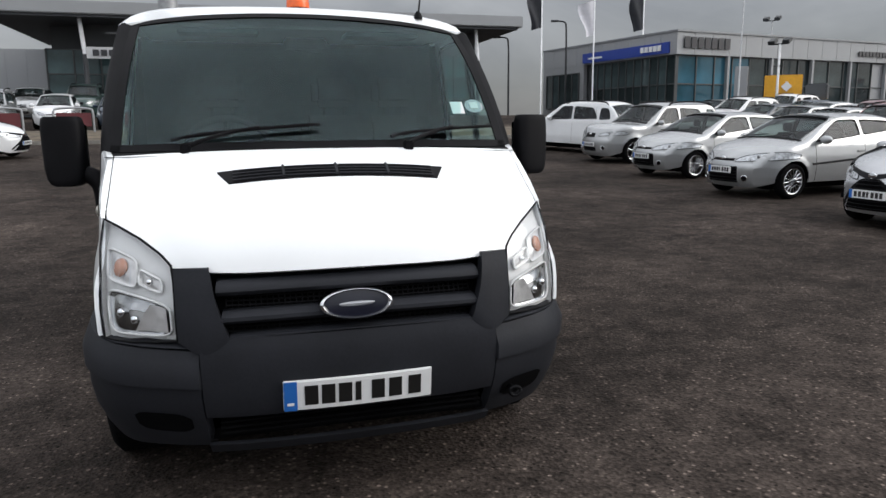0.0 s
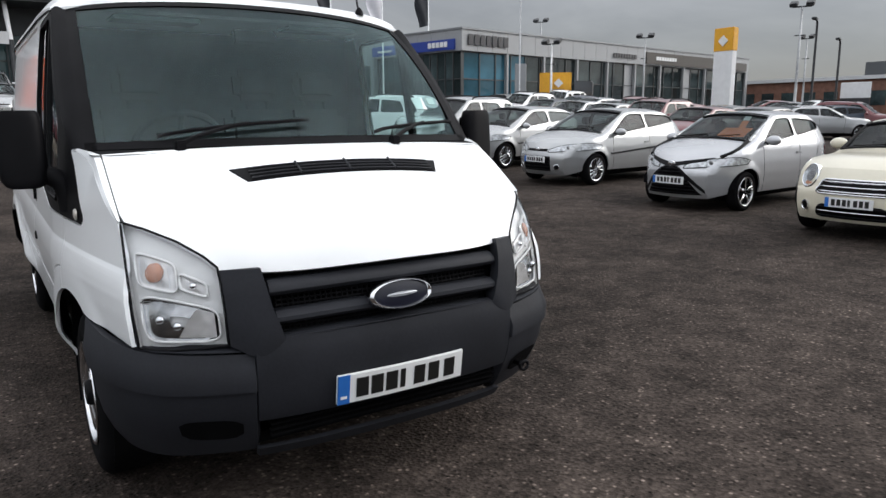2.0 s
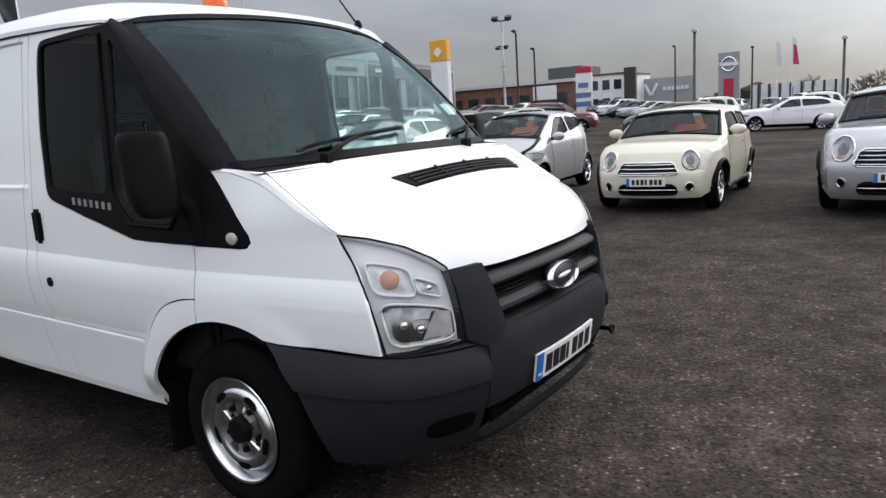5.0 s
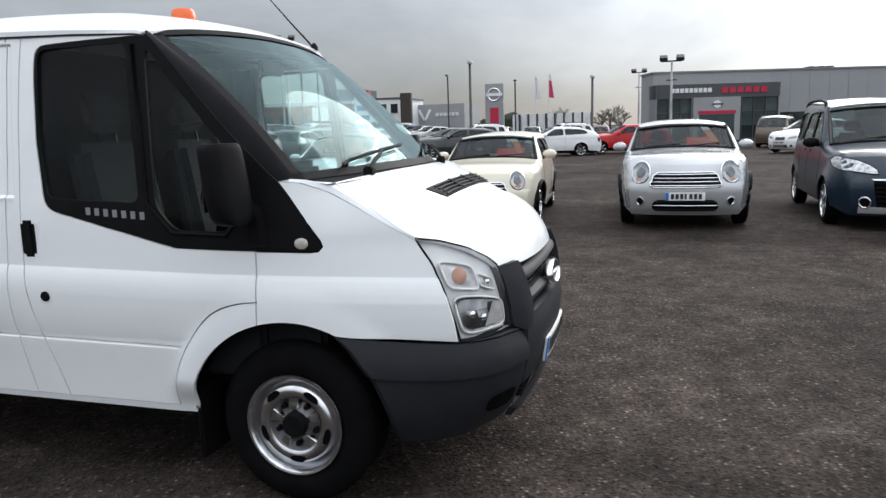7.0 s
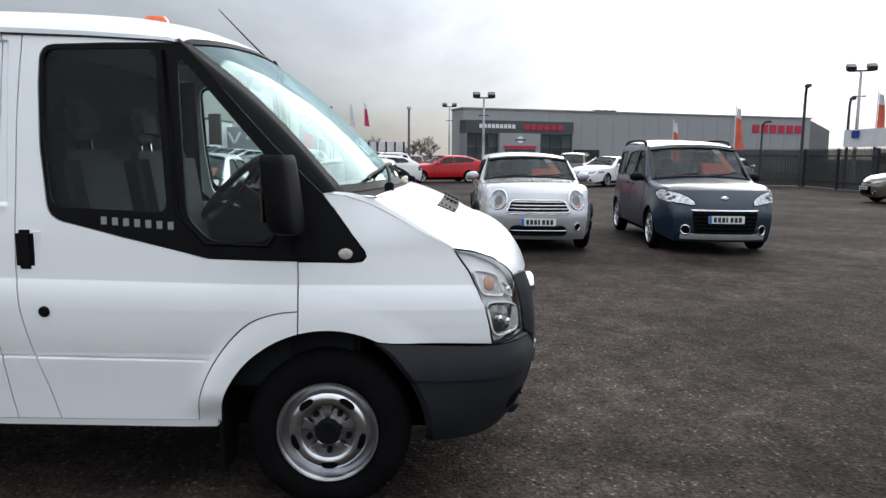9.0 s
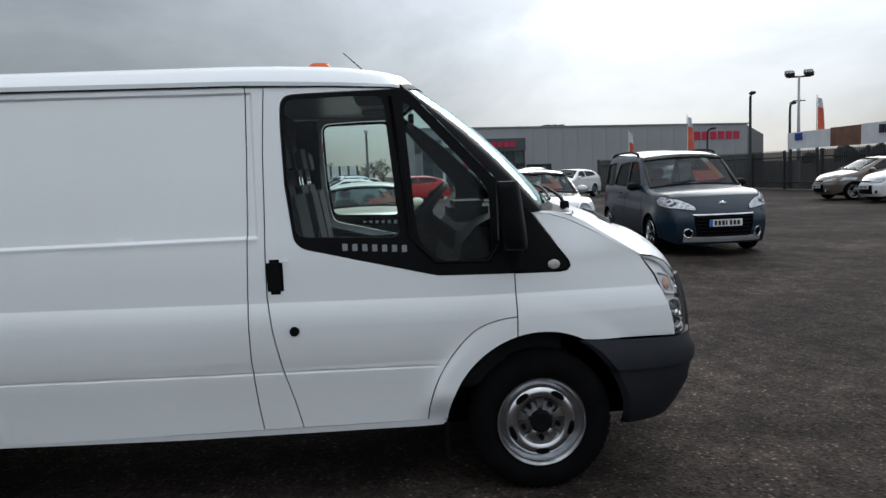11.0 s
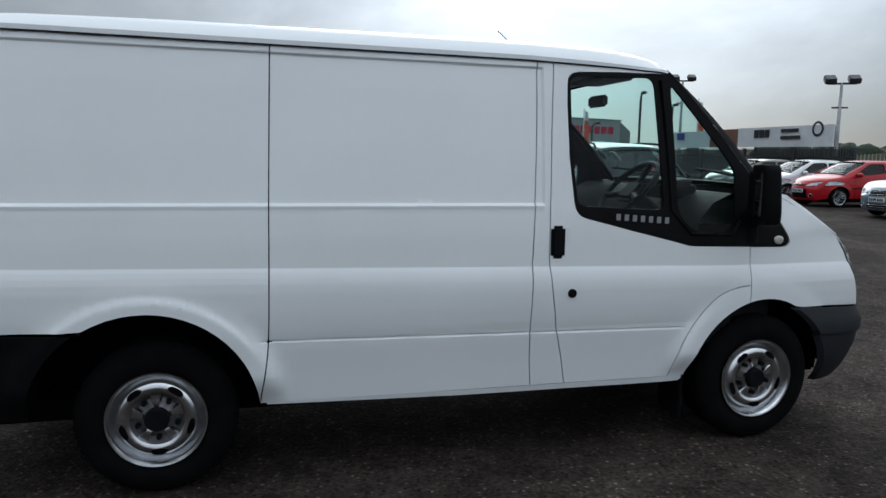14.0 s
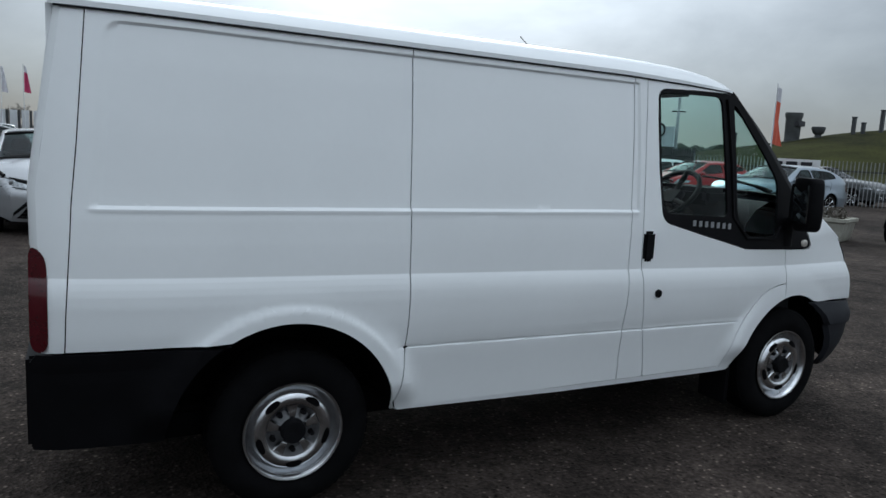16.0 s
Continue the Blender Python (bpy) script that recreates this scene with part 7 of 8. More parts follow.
# ---- corner showroom with long glass front ----
def corner_showroom():
    house = thing("showroom_building", "long grey showroom with glass front and dark sign blocks", "building")
    # right wing
    m, L = wall_frame((27.1, 37.8), (69, 44.6))
    wing = clad_wall("wall", 0, L, 5.75, 7.15, 0, 1.5, 14, CLAD, house, m)
    part("plinth", boxed(0, L, 0.0, 14, 0, 2.08), CLAD_DARK, house, m=m)
    # solid dark block puts the unlit room's shade into colour
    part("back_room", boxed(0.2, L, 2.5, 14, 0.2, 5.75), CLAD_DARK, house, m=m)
    part("parapet", boxed(-0.05, L, -0.08, 14.1, 7.15, 7.27), FRAME, house, m=m)
    glazing(wing, 0.3, L - 0.5, 2.1, 5.7, 26, 2, 0.25, every={k: SHOP_BLUE for k in range(0, 4)} | {12: CLAD, 18: CLAD})
    for k in range(9):
        part("column", boxed(4.45 + 4.1 * k, 4.63 + 4.1 * k, -0.05, 0.2, 0.3, 5.75), CLAD, wing)
    part("wing_end", boxed(L - 0.5, L, 0, 14, 0, 5.8), CLAD, house, m=m)
    sign_bars(wing, 0.5, 4.6, 6.15, 6.85, 7, SIGN_DARK)
    sign_bars(wing, 17.5, 21.0, 6.15, 6.5, 9, SIGN_DARK)
    band = part("brown_sign", boxed(22.5, 36, -0.12, 0.0, 5.85, 6.85), SIGN_BROWN, wing)
    sign_bars(band, 24, 27.5, 6.2, 6.5, 8, SIGN_WHITE, -0.13)
    band = part("brown_sign", boxed(39.2, 41.8, -0.12, 0.0, 5.85, 6.65), SIGN_BROWN, wing)
    # left wing
    m, L = wall_frame((24.3, 52.3), (27.1, 37.8))
    wing = clad_wall("wall", 0, L, 5.75, 7.15, 0, 1.5, 0.4, CLAD, house, m)
    clad_wall("end_wall", 0, 5.3, 0.5, 5.75, 0.02, 1.5, 0.35, CLAD, house, m)
    part("parapet", boxed(0, L, -0.06, 0.4, 7.15, 7.27), FRAME, house, m=m)
    glazing(wing, 6.0, L - 0.2, 2.1, 5.7, 11, 2, 0.2)
    part("plinth", boxed(5.3, L, 0.0, 0.4, 0, 2.06), CLAD_DARK, wing)
    glazing(wing, 0.6, 4.8, 2.6, 5.2, 5, 1, 0.0)
    band = part("blue_sign", boxed(5.3, L - 0.6, -0.12, 0.0, 5.85, 6.55), SIGN_BLUE, wing)
    sign_bars(band, L - 3.2, L - 1.2, 6.05, 6.4, 5, SIGN_WHITE, -0.13)
    sign_bars(band, 6.0, 7.6, 6.08, 6.22, 6, SIGN_WHITE, -0.13)


corner_showroom()


def glass_showroom():
    """The tall showroom behind the van with a thin flying roof."""
    house = thing("glass_showroom", "tall glass showroom under a wide flat pale roof", "building")
    m = Matrix.Translation((0, 46, 0))
    part("roof", boxed(-13.8, 18.5, -3.4, 14, 7.75, 8.45, 0.05), CLAD, house, m=m)
    # soffit coloured much darker than the roof over it
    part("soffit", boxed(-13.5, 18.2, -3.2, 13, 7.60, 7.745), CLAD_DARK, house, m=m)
    # dark mass stands in for shade inside the showroom
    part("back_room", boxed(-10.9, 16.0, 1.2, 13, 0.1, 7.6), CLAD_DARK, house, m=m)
    wall = part("upper_wall", boxed(-8.6, 16.2, -0.15, 0.35, 6.1, 7.6), CLAD_DARK, house, m=m)
    glazing(wall, -11.0, 16.2, 1.7, 6.1, 18, 3, 0.0, SHOP_TEAL)
    part("plinth", boxed(-11.0, 16.2, -0.1, 0.3, 0, 1.68), CLAD_DARK, wall)
    for x in (-8.4, -3.6, 1.2, 6.0, 10.8, 15.6):
        part("column", tube([(x, -2.6, 0), (x, -2.6, 5.6)], 0.14, 10), POLE_DARK, house, m=m)
        part("column_top", tube([(x, -2.6, 5.6), (x - 0.15, -2.6, 7.6)], 0.12, 10), POLE_WHITE, house, m=m)
    for x0, x1 in ((-8.3, -3.7), (-3.5, 1.1)):
        band = part("pale_sign", boxed(x0, x1, -2.75, -2.6, 5.35, 6.0), CLAD_PALE, house, m=m)
        sign_bars(band, x0 + 0.3, x1 - 0.4, 5.5, 5.85, 9, SIGN_DARK, -2.76)
    clad_wall("grey_annexe", -30, -12.5, 3.6, 7.4, 14, 1.5, 6, CLAD, house, m)
    part("annexe_base", boxed(-30, -12.5, 14.1, 19.8, 0, 3.6), CLAD_DARK, house, m=m)


glass_showroom()


def metal_showroom():
    """The long grey shed with a glazed entrance."""
    house = thing("metal_showroom", "long grey metal showroom with dark glazed entrance and red sign blocks", "building")
    a, b = (58.2, -1.3), (70, -36.6)
    m, L = wall_frame(a, b)
    wall = clad_wall("wall", 0, L, 0, 5.45, 0, 1.6, 3, CLAD, house, m)
    part("parapet", boxed(-0.1, L + 0.1, -0.1, 3, 5.45, 5.58), FRAME, house, m=m)
    for x in (14.0, 14.8, 15.6):
        part("roof_vent", boxed(x, x + 0.5, 2, 3, 5.58, 5.85, 0.05), CLAD_DARK, wall)
    porch = part("entrance", boxed(-0.3, 9.7, -1.6, 0.0, 3.35, 4.45), CLAD_DARK, house, m=m)
    glazing(porch, -0.2, 9.6, 0.1, 3.35, 10, 3, -1.45)
    part("entrance_side", boxed(-0.3, -0.2, -1.6, 0.0, 0, 4.45), FRAME, porch)
    part("portal", boxed(2.6, 6.4, -1.95, -1.4, 0.0, 3.4, 0.03), CLAD, porch)
    part("portal_door", boxed(3.1, 5.9, -1.99, -1.93, 0.0, 2.05), SHOP_GLASS, porch)
    part("portal_stripe", boxed(3.0, 6.0, -2.02, -1.94, 2.1, 2.35), SIGN_RED, porch)
    part("portal_badge", lathe([(-2.0, 0.0), (-2.0, 0.30), (-1.95, 0.33)], 24, "y"), CHROME, porch, m=Matrix.Translation((4.5, 0, 2.85)))
    part("portal_badge_bar", boxed(4.05, 4.95, -2.04, -1.98, 2.79, 2.91), SIGN_DARK, porch)
    sign_bars(porch, 0.85, 4.2, 3.80, 4.14, 9, SIGN_WHITE, -1.62)
    sign_bars(porch, 4.9, 8.7, 3.72, 4.15, 6, SIGN_RED, -1.62)
    part("side_door", boxed(10.6, 13.2, -0.1, 0.05, 0.0, 2.1), SHOP_GLASS, wall)
    sign_bars(wall, 30.0, 36.2, 3.95, 4.75, 6, SIGN_RED, -0.02)
    m2, L2 = wall_frame(b, (96, -52))
    clad_wall("dark_wing", 0, L2, 0, 5.3, 0, 2.0, 10, CLAD_DARK, house, m2)


metal_showroom()


def far_sheds():
    shed = thing("brick_building", "low brown brick building with pale roof edge", "building")
    m, L = wall_frame((72, 48), (72, 31))
    w = part("wall", boxed(0, L, 0, 10, 0, 4.7), BRICK, shed, m=m)
    part("roof", boxed(-0.2, L + 0.2, -0.3, 10, 4.7, 5.05), CLAD_PALE, shed, m=m)
    for k in range(7):
        part("window", boxed(1 + 2.3 * k, 2.4 + 2.3 * k, -0.06, 0.02, 2.2, 3.6), SHOP_GLASS, w)
    part("upper_storey", boxed(12.5, 16.5, 3, 9, 5.05, 6.5), CLAD_DARK, shed, m=m)
    white = thing("white_building", "small white rendered building with dark windows", "building")
    m, L = wall_frame((72, 29.5), (72, 25.2))
    w = part("wall", boxed(0, L, 0, 8, 0, 5.0), SIGN_WHITE, white, m=m)
    part("roof", boxed(-0.1, L + 0.1, -0.1, 8, 5.0, 5.2), CLAD_DARK, white, m=m)
    for k in range(3):
        for z in (1.6, 3.5):
            part("window", boxed(0.5 + 1.3 * k, 1.3 + 1.3 * k, -0.06, 0.02, z, z + 1.0), SHOP_GLASS, w)
    shed = thing("grey_shed", "grey trade unit with a pale chevron sign", "building")
    m, L = wall_frame((78, 26.1), (78, 19.6))
    w = clad_wall("wall", 0, L, 0, 4.5, 0, 1.5, 8, CLAD, shed, m)
    bm = bmesh.new()
    for s in (-1, 1):
        box(bm, -0.14, 0.14, -0.1, -0.02, -0.7, 0.7, m=Matrix.Translation((1.7 + s * 0.36, 0, 3.3)) @ Matrix.Rotation(radians(28 * s), 4, "Y"))
    part("chevron", bm, SIGN_WHITE, w)
    sign_bars(w, 3.0, 5.9, 3.1, 3.5, 6, FLAG_WHITE)
    long_shed = thing("white_fence_line", "row of pale panels along a far boundary", "panel fence")
    for k in range(9):
        part("panel", boxed(74, 74.2, 13.2 - 0.95 * k, 12.6 - 0.95 * k, 0.2, 2.9), BANNER, long_shed)
        part("post", boxed(73.9, 74.2, 12.55 - 0.95 * k, 12.35 - 0.95 * k, 0.0, 2.9), POLE_DARK, long_shed)


far_sheds()


def totem(name, label, x, y, w, h, body, top=None, cap=1.2, d=0.5, deg=0):
    t = thing(name, label, "sign", pose(x, y, 0, 0, 0, deg))
    part("pylon", boxed(-d / 2, d / 2, -w / 2, w / 2, 0, h - cap if top else h, 0.03), body, t)
    if top:
        part("sign_head", boxed(-d / 2 - 0.02, d / 2 + 0.02, -w / 2 - 0.02, w / 2 + 0.02, h - cap, h, 0.03), top, t)
    return t


t = totem("totem_sign", "tall white totem sign with a yellow head", 42, 28.1, 1.45, 7.1, SIGN_WHITE, SIGN_YELLOW, 1.5)
part("diamond", boxed(-0.34, -0.26, -0.26, 0.26, -0.26, 0.26, m=Matrix.Rotation(radians(45), 4, "X")), SIGN_WHITE, t, m=Matrix.Translation((0, 0, 6.25)))
t = totem("totem_sign", "grey totem sign with a red panel and chrome ring", 70, 14.3, 1.9, 6.0, CLAD)
part("red_panel", boxed(-0.3, -0.24, -0.45, 0.45, 1.2, 3.6), SIGN_RED, t)
part("ring", lathe([(-0.32, 0.55), (-0.36, 0.62), (-0.32, 0.70), (-0.28, 0.62), (-0.32, 0.55)], 28), CHROME, t, m=Matrix.Translation((0, 0, 4.9)))
part("ring_bar", boxed(-0.36, -0.28, -0.85, 0.85, 4.75, 5.05), CHROME, t)
t = totem("totem_sign", "red, white and blue striped totem sign", 69, 28.5, 1.7, 5.9, SIGN_WHITE, SIGN_RED, 0.6)
for z in (0.8, 1.9, 2.8):
    part("stripe", boxed(-0.3, -0.24, -0.85, 0.85, z, z + 0.5), PALE_BLUE, t)
part("blue_field", boxed(-0.3, -0.24, -0.55, 0.55, 3.8, 4.3), PALE_BLUE, t)
totem("totem_sign", "dark brown pylon sign", 70, 23.9, 1.2, 5.5, SIGN_BROWN)
totem("board_sign", "white sign board on posts", 66, 31.6, 2.6, 4.2, POLE_DARK, SIGN_WHITE, 1.4, 0.15)
t = totem("board_sign", "yellow sign box on two posts before the showroom", 32.5, 34.4, 2.1, 4.25, GALV, SIGN_YELLOW, 1.35, 0.35, 48)
part("diamond", boxed(-0.3, -0.2, -0.22, 0.22, -0.22, 0.22, m=Matrix.Rotation(radians(45), 4, "X")), SIGN_WHITE, t, m=Matrix.Translation((0, -0.2, 3.55)))
totem("totem_sign", "slim grey pylon before the showroom", 28.3, 33.0, 0.7, 4.6, CLAD, None, 1, 0.5, 48)


def digger():
    d = thing("yellow_machine", "small yellow machine parked before the showroom", "machine", pose(33.8, 33.0, ground_z(33.0), 0, 0, 40))
    part("body", boxed(-1.0, 1.0, -0.7, 0.7, 0.5, 1.3, 0.1), SIGN_YELLOW, d)
    part("cab", boxed(-0.6, 0.5, -0.6, 0.6, 1.3, 2.3, 0.08), CLAD_DARK, d)
    part("boom", tube(smooth_line([(0.8, 0, 1.2), (1.6, 0, 2.4), (2.4, 0, 2.0)], 2), 0.12, 8), SIGN_YELLOW, d)
    for x in (-0.7, 0.7):
        for y in (-0.65, 0.65):
            part("wheel", lathe([(-0.12, 0.3), (-0.12, 0.45), (0.12, 0.45), (0.12, 0.3)], 18, "y"), RUBBER, d, m=Matrix.Translation((x, y, 0.45)))


digger()


# ---- lamps, flags, poles ----
def flood_lamp(x, y, h, deg=0, mat=GALV, heads=2):
    p = thing("flood_lamp", "tall pole with floodlights on a crossbar", "street lamp", pose(x, y, 0, 0, 0, deg), "lamp posts")
    part("pole", tube([(0, 0, 0), (0, 0, h * 0.5), (0, 0, h)], 0.10, 10, taper=0.055), mat, p)
    part("crossbar", boxed(-0.04, 0.04, -0.55, 0.55, h - 0.05, h + 0.03), POLE_DARK, p)
    for k in range(heads):
        q = -0.45 + 0.9 * k / max(1, heads - 1)
        part("lamp_head", boxed(-0.28, 0.16, -0.22, 0.22, -0.12, 0.12, 0.03), POLE_DARK, p, m=Matrix.Translation((0, q, h + 0.18)) @ Matrix.Rotation(radians(-28), 4, "Y"))
    part("lower_bracket", boxed(-0.04, 0.04, -0.30, 0.30, h * 0.78, h * 0.78 + 0.06), POLE_DARK, p)


def street_lamp(x, y, h, deg=0, mat=POLE_DARK):
    p = thing("street_lamp", "dark street lamp with a curved arm", "street lamp", pose(x, y, 0, 0, 0, deg), "lamp posts")
    part("pole", tube(smooth_line([(0, 0, 0), (0, 0, h * 0.6), (0, 0, h - 0.1), (0, 0.15, h + 0.15), (0, 0.7, h + 0.2)], 2), 0.08, 10, taper=0.05), mat, p)
    part("lamp_head", boxed(-0.14, 0.14, 0.55, 1.15, h + 0.13, h + 0.26, 0.04), mat, p)


def camera_pole(x, y, h):
    slim = h > 8
    p = thing("pole", "slim pale grey pole" if slim else "plain tall dark pole with a small dome", "pole", pose(x, y, 0), "lamp posts")
    part("shaft", tube([(0, 0, 0), (0, 0, h)], 0.05 if slim else 0.11, 10, taper=0.04 if slim else 0.08), GALV if slim else POLE_DARK, p)
    part("dome", lathe([(0, 0.16), (0.12, 0.16), (0.2, 0.1), (0.22, 0)], 14, "z"), GALV, p, m=Matrix.Translation((0, 0, h)))


for x, y, h, d in ((41, 22.3, 7.7, 20), (40.3, -2.32, 4.95, 0), (32.3, -20.4, 5.75, -20), (21.0, -20.6, 4.6, -30), (42, 47, 9.5, 30), (43.5, 36.4, 7.3, 30), (60, 33, 7.8, 0), (64, -0.1, 6.0, 0), (31.3, 33.5, 6.0, 20)):
    flood_lamp(x, y, h, d, POLE_WHITE if y > 33.4 and x < 32 else GALV)
for x, y, h, d in ((40.5, 21.0, 6.55, 110), (45, 22.0, 5.75, 110), (34.2, -21.0, 4.3, 70), (31.5, -17.4, 4.65, 70), (46, -21.6, 3.7, 90), (19.0, 46.5, 7.4, 60), (23.4, 46.2, 8.6, 70), (-5.6, 40, 6.2, 90), (62, 17, 6.2, 100), (61, 10.5, 5.4, 100)):
    street_lamp(x, y, h, d)
for x, y, h in ((40, 9.4, 5.4), (47, 2.63, 4.65), (64, -0.9, 4.4), (26.9, 31.4, 9.6)):
    camera_pole(x, y, h)


def flag(x, y, h, cloth, mat_name, deg=0, big=True, pole=POLE_WHITE):
    p = thing("flag", mat_name + " flag on a tall pole", "flag", pose(x, y, 0, 0, 0, deg), "flags")
    part("pole", tube([(0, 0, 0), (0, 0, h)], 0.07 if big else 0.035, 10, taper=0.04 if big else 0.02), pole if big else GALV, p)
    n, k = 12, 8
    w, hh = (1.25, 2.4) if big else (0.42, 2.0)
    rows = []
    for j in range(n + 1):
        v = j / n
        row = []
        for i in range(k + 1):
            u = i / k
            a = 0.22 * u * math.sin(5 * u + 3.2 * v + x) * (1 if big else 0.5)
            wide = 0.75 + 0.2 * math.sin(4 * v + y) if big else 0.35 + 0.75 * v
            row.append((0.05 + w * u * wide, a, h - 0.1 - hh * v - (0.35 if big else 0.12) * u * (1 - 0.4 * v)))
        rows.append(row)
    cut = 0 if big else 3
    for nm, rw, mt in (("cloth", rows[cut:], cloth), ("cloth_top", rows[:cut + 1], FLAG_WHITE)):
        if len(rw) > 1:
            bm = grid_mesh(bmesh.new(), rw)
            lip(bm, (0, 0.01, 0))
            part(nm, bm, mt, p)


flag(20.9, 45, 10.6, FLAG_DARK, "dark", 180)
flag(25.0, 45, 10.2, FLAG_WHITE, "white", 180)
flag(29.0, 45, 10.7, FLAG_DARK, "dark", 180)
for x, y, h, c, nm in ((60, 7.4, 6.1, FLAG_PINK, "pink"), (64, 9.2, 6.2, FLAG_WHITE, "pale"), (32.7, -11.5, 3.35, FLAG_RED, "red"), (31.7, -14.2, 4.0, FLAG_RED, "red"), (30.6, -20.35, 4.65, FLAG_RED, "red"), (14.05, -18.3, 4.3, FLAG_RED, "red")):
    flag(x, y, h, c, nm, -90, False)


def banded_column():
    c = thing("banded_column", "thick grey column with white and orange bands", "column", pose(-2.55, 27.2, 0))
    part("shaft", lathe([(0, 0.40), (1.7, 0.38), (11.5, 0.33), (11.5, 0)], 28, "z"), GALV, c)
    part("orange_band", lathe([(2.1, 0.385), (2.1, 0.392), (4.05, 0.384), (4.05, 0.37)], 28, "z"), ORANGE_BAND, c)
    part("white_band", lathe([(4.05, 0.37), (4.05, 0.382), (5.2, 0.377), (5.2, 0.36)], 28, "z"), POLE_WHITE, c)
    for z in (6.3, 6.9):
        part("strap", lathe([(z, 0.365), (z, 0.385), (z + 0.14, 0.385), (z + 0.14, 0.36)], 24, "z"), POLE_WHITE, c)
    for k in range(2):
        part("band_mark", boxed(0.05, 0.22, -0.40, -0.37, 3.1 + 0.35 * k, 3.35 + 0.35 * k), POLE_WHITE, c)


banded_column()


def hoop_rail(x, y, deg=0):
    h = thing("hoop_rail", "low grey steel hoop barrier with a dark red board", "barrier", pose(x, y, ground_z(y) + 0.1, 0, 0, deg), "hoop barriers")
    pts = smooth_line([(-0.75, 0, 0), (-0.75, 0, 0.8), (-0.7, 0, 1.0), (0.7, 0, 1.0), (0.75, 0, 0.8), (0.75, 0, 0)], 2)
    part("hoop", tube(pts, 0.045, 8), GALV, h)
    part("board", boxed(-0.66, 0.66, 0.02, 0.05, 0.25, 0.80), DARK_RED, h)


for k in range(9):
    hoop_rail(-14.5 + 2.6 * k, 29.3 + 0.15 * k, 2)


def verge():
    bm = bmesh.new()
    pts = [[(x, y, ground_z(y) + z + 0.05 * noise.noise((x * 0.7, y * 0.9, 3))) for x in np.linspace(-26, 14, 60)] for y, z in ((25.7, 0.02), (26.2, 0.12), (27.5, 0.16), (29.0, 0.12), (30.4, 0.12), (30.6, 0.02))]
    grid_mesh(bm, pts)
    tagged(part("verge", bm, SOIL), "bare soil verge along the edge of the lot", "verge", kind="structure")
    for k in range(40):
        ob = part("kerb_stone", boxed(-26 + k, -26 + k + 0.985, 25.45, 25.68, ground_z(25.5) - 0.06, ground_z(25.5) + 0.13, 0.015), KERB) if k == 0 else None
        if ob is None:
            ob = new("kerb_stone", kerb_mesh)
            ob.matrix_basis = Matrix.Translation((k, 0, 0))
            ob.parent = kerb
        else:
            kerb_mesh = ob.data
            kerb = thing("kerb", "pale concrete kerb stones along the verge", "kerb")
            kerb["kind"] = "structure"
            ob.parent = kerb


verge()


# ---- fence, banners, bank ----
def netting_material():
    """Wire netting too fine to tell apart: half open, half dark wire."""
    m = material("wire_netting", (0.055, 0.06, 0.062), 0.7, vary=0.25, scale=2)
    n, l = m.node_tree.nodes, m.node_tree.links
    mix, clear = n.new("ShaderNodeMixShader"), n.new("ShaderNodeBsdfTransparent")
    mix.inputs[0].default_value = 0.62
    l.new(clear.outputs[0], mix.inputs[1])
    l.new(n["Principled BSDF"].outputs[0], mix.inputs[2])
    l.new(mix.outputs[0], n["Material Output"].inputs["Surface"])
    return m


NETTING = netting_material()


def palisade(a, b, h, pitch=0.3, name="fence", label="dark steel palisade fence", pales=GALV, netted=False):
    m, L = wall_frame(a, b)
    f = thing(name, label, "fence", m)
    for z in (0.35, h - 0.35):
        part("rail", boxed(0, L, -0.03, 0.03, z - 0.03, z + 0.03), POLE_DARK, f)
    n = int(L / 3)
    for k in range(n + 1):
        part("post", boxed(k * L / n - 0.05, k * L / n + 0.05, -0.06, 0.06, 0, h), POLE_DARK, f)
    if netted:
        part("wire_netting", boxed(0, L, 0.034, 0.04, 0.05, h - 0.05), NETTING, f, "fine dark wire netting")
    me = None
    for k in range(min(290, int(L / pitch))):
        if me is None:
            ob = part("pale", boxed(-0.014, 0.014, -0.045, -0.03, 0.08, h + 0.02), pales, f, smooth=False)
            me = ob.data
        else:
            ob = new("pale", me)
            ob.parent = f
        ob.matrix_basis = Matrix.Translation(((k + 0.5) * pitch, 0, 0))


palisade((36, -10.8), (34.2, -18.9), 1.95, 0.13, pales=POLE_DARK, netted=True)
palisade((34.2, -18.9), (18.5, -19.2), 1.95, 0.13, pales=POLE_DARK, netted=True)
palisade((18.5, -19.2), (9, -24.5), 1.7, 0.13, label="grey palisade fence with pale boards")
palisade((9, -24.5), (-8, -28), 1.7, 0.2)


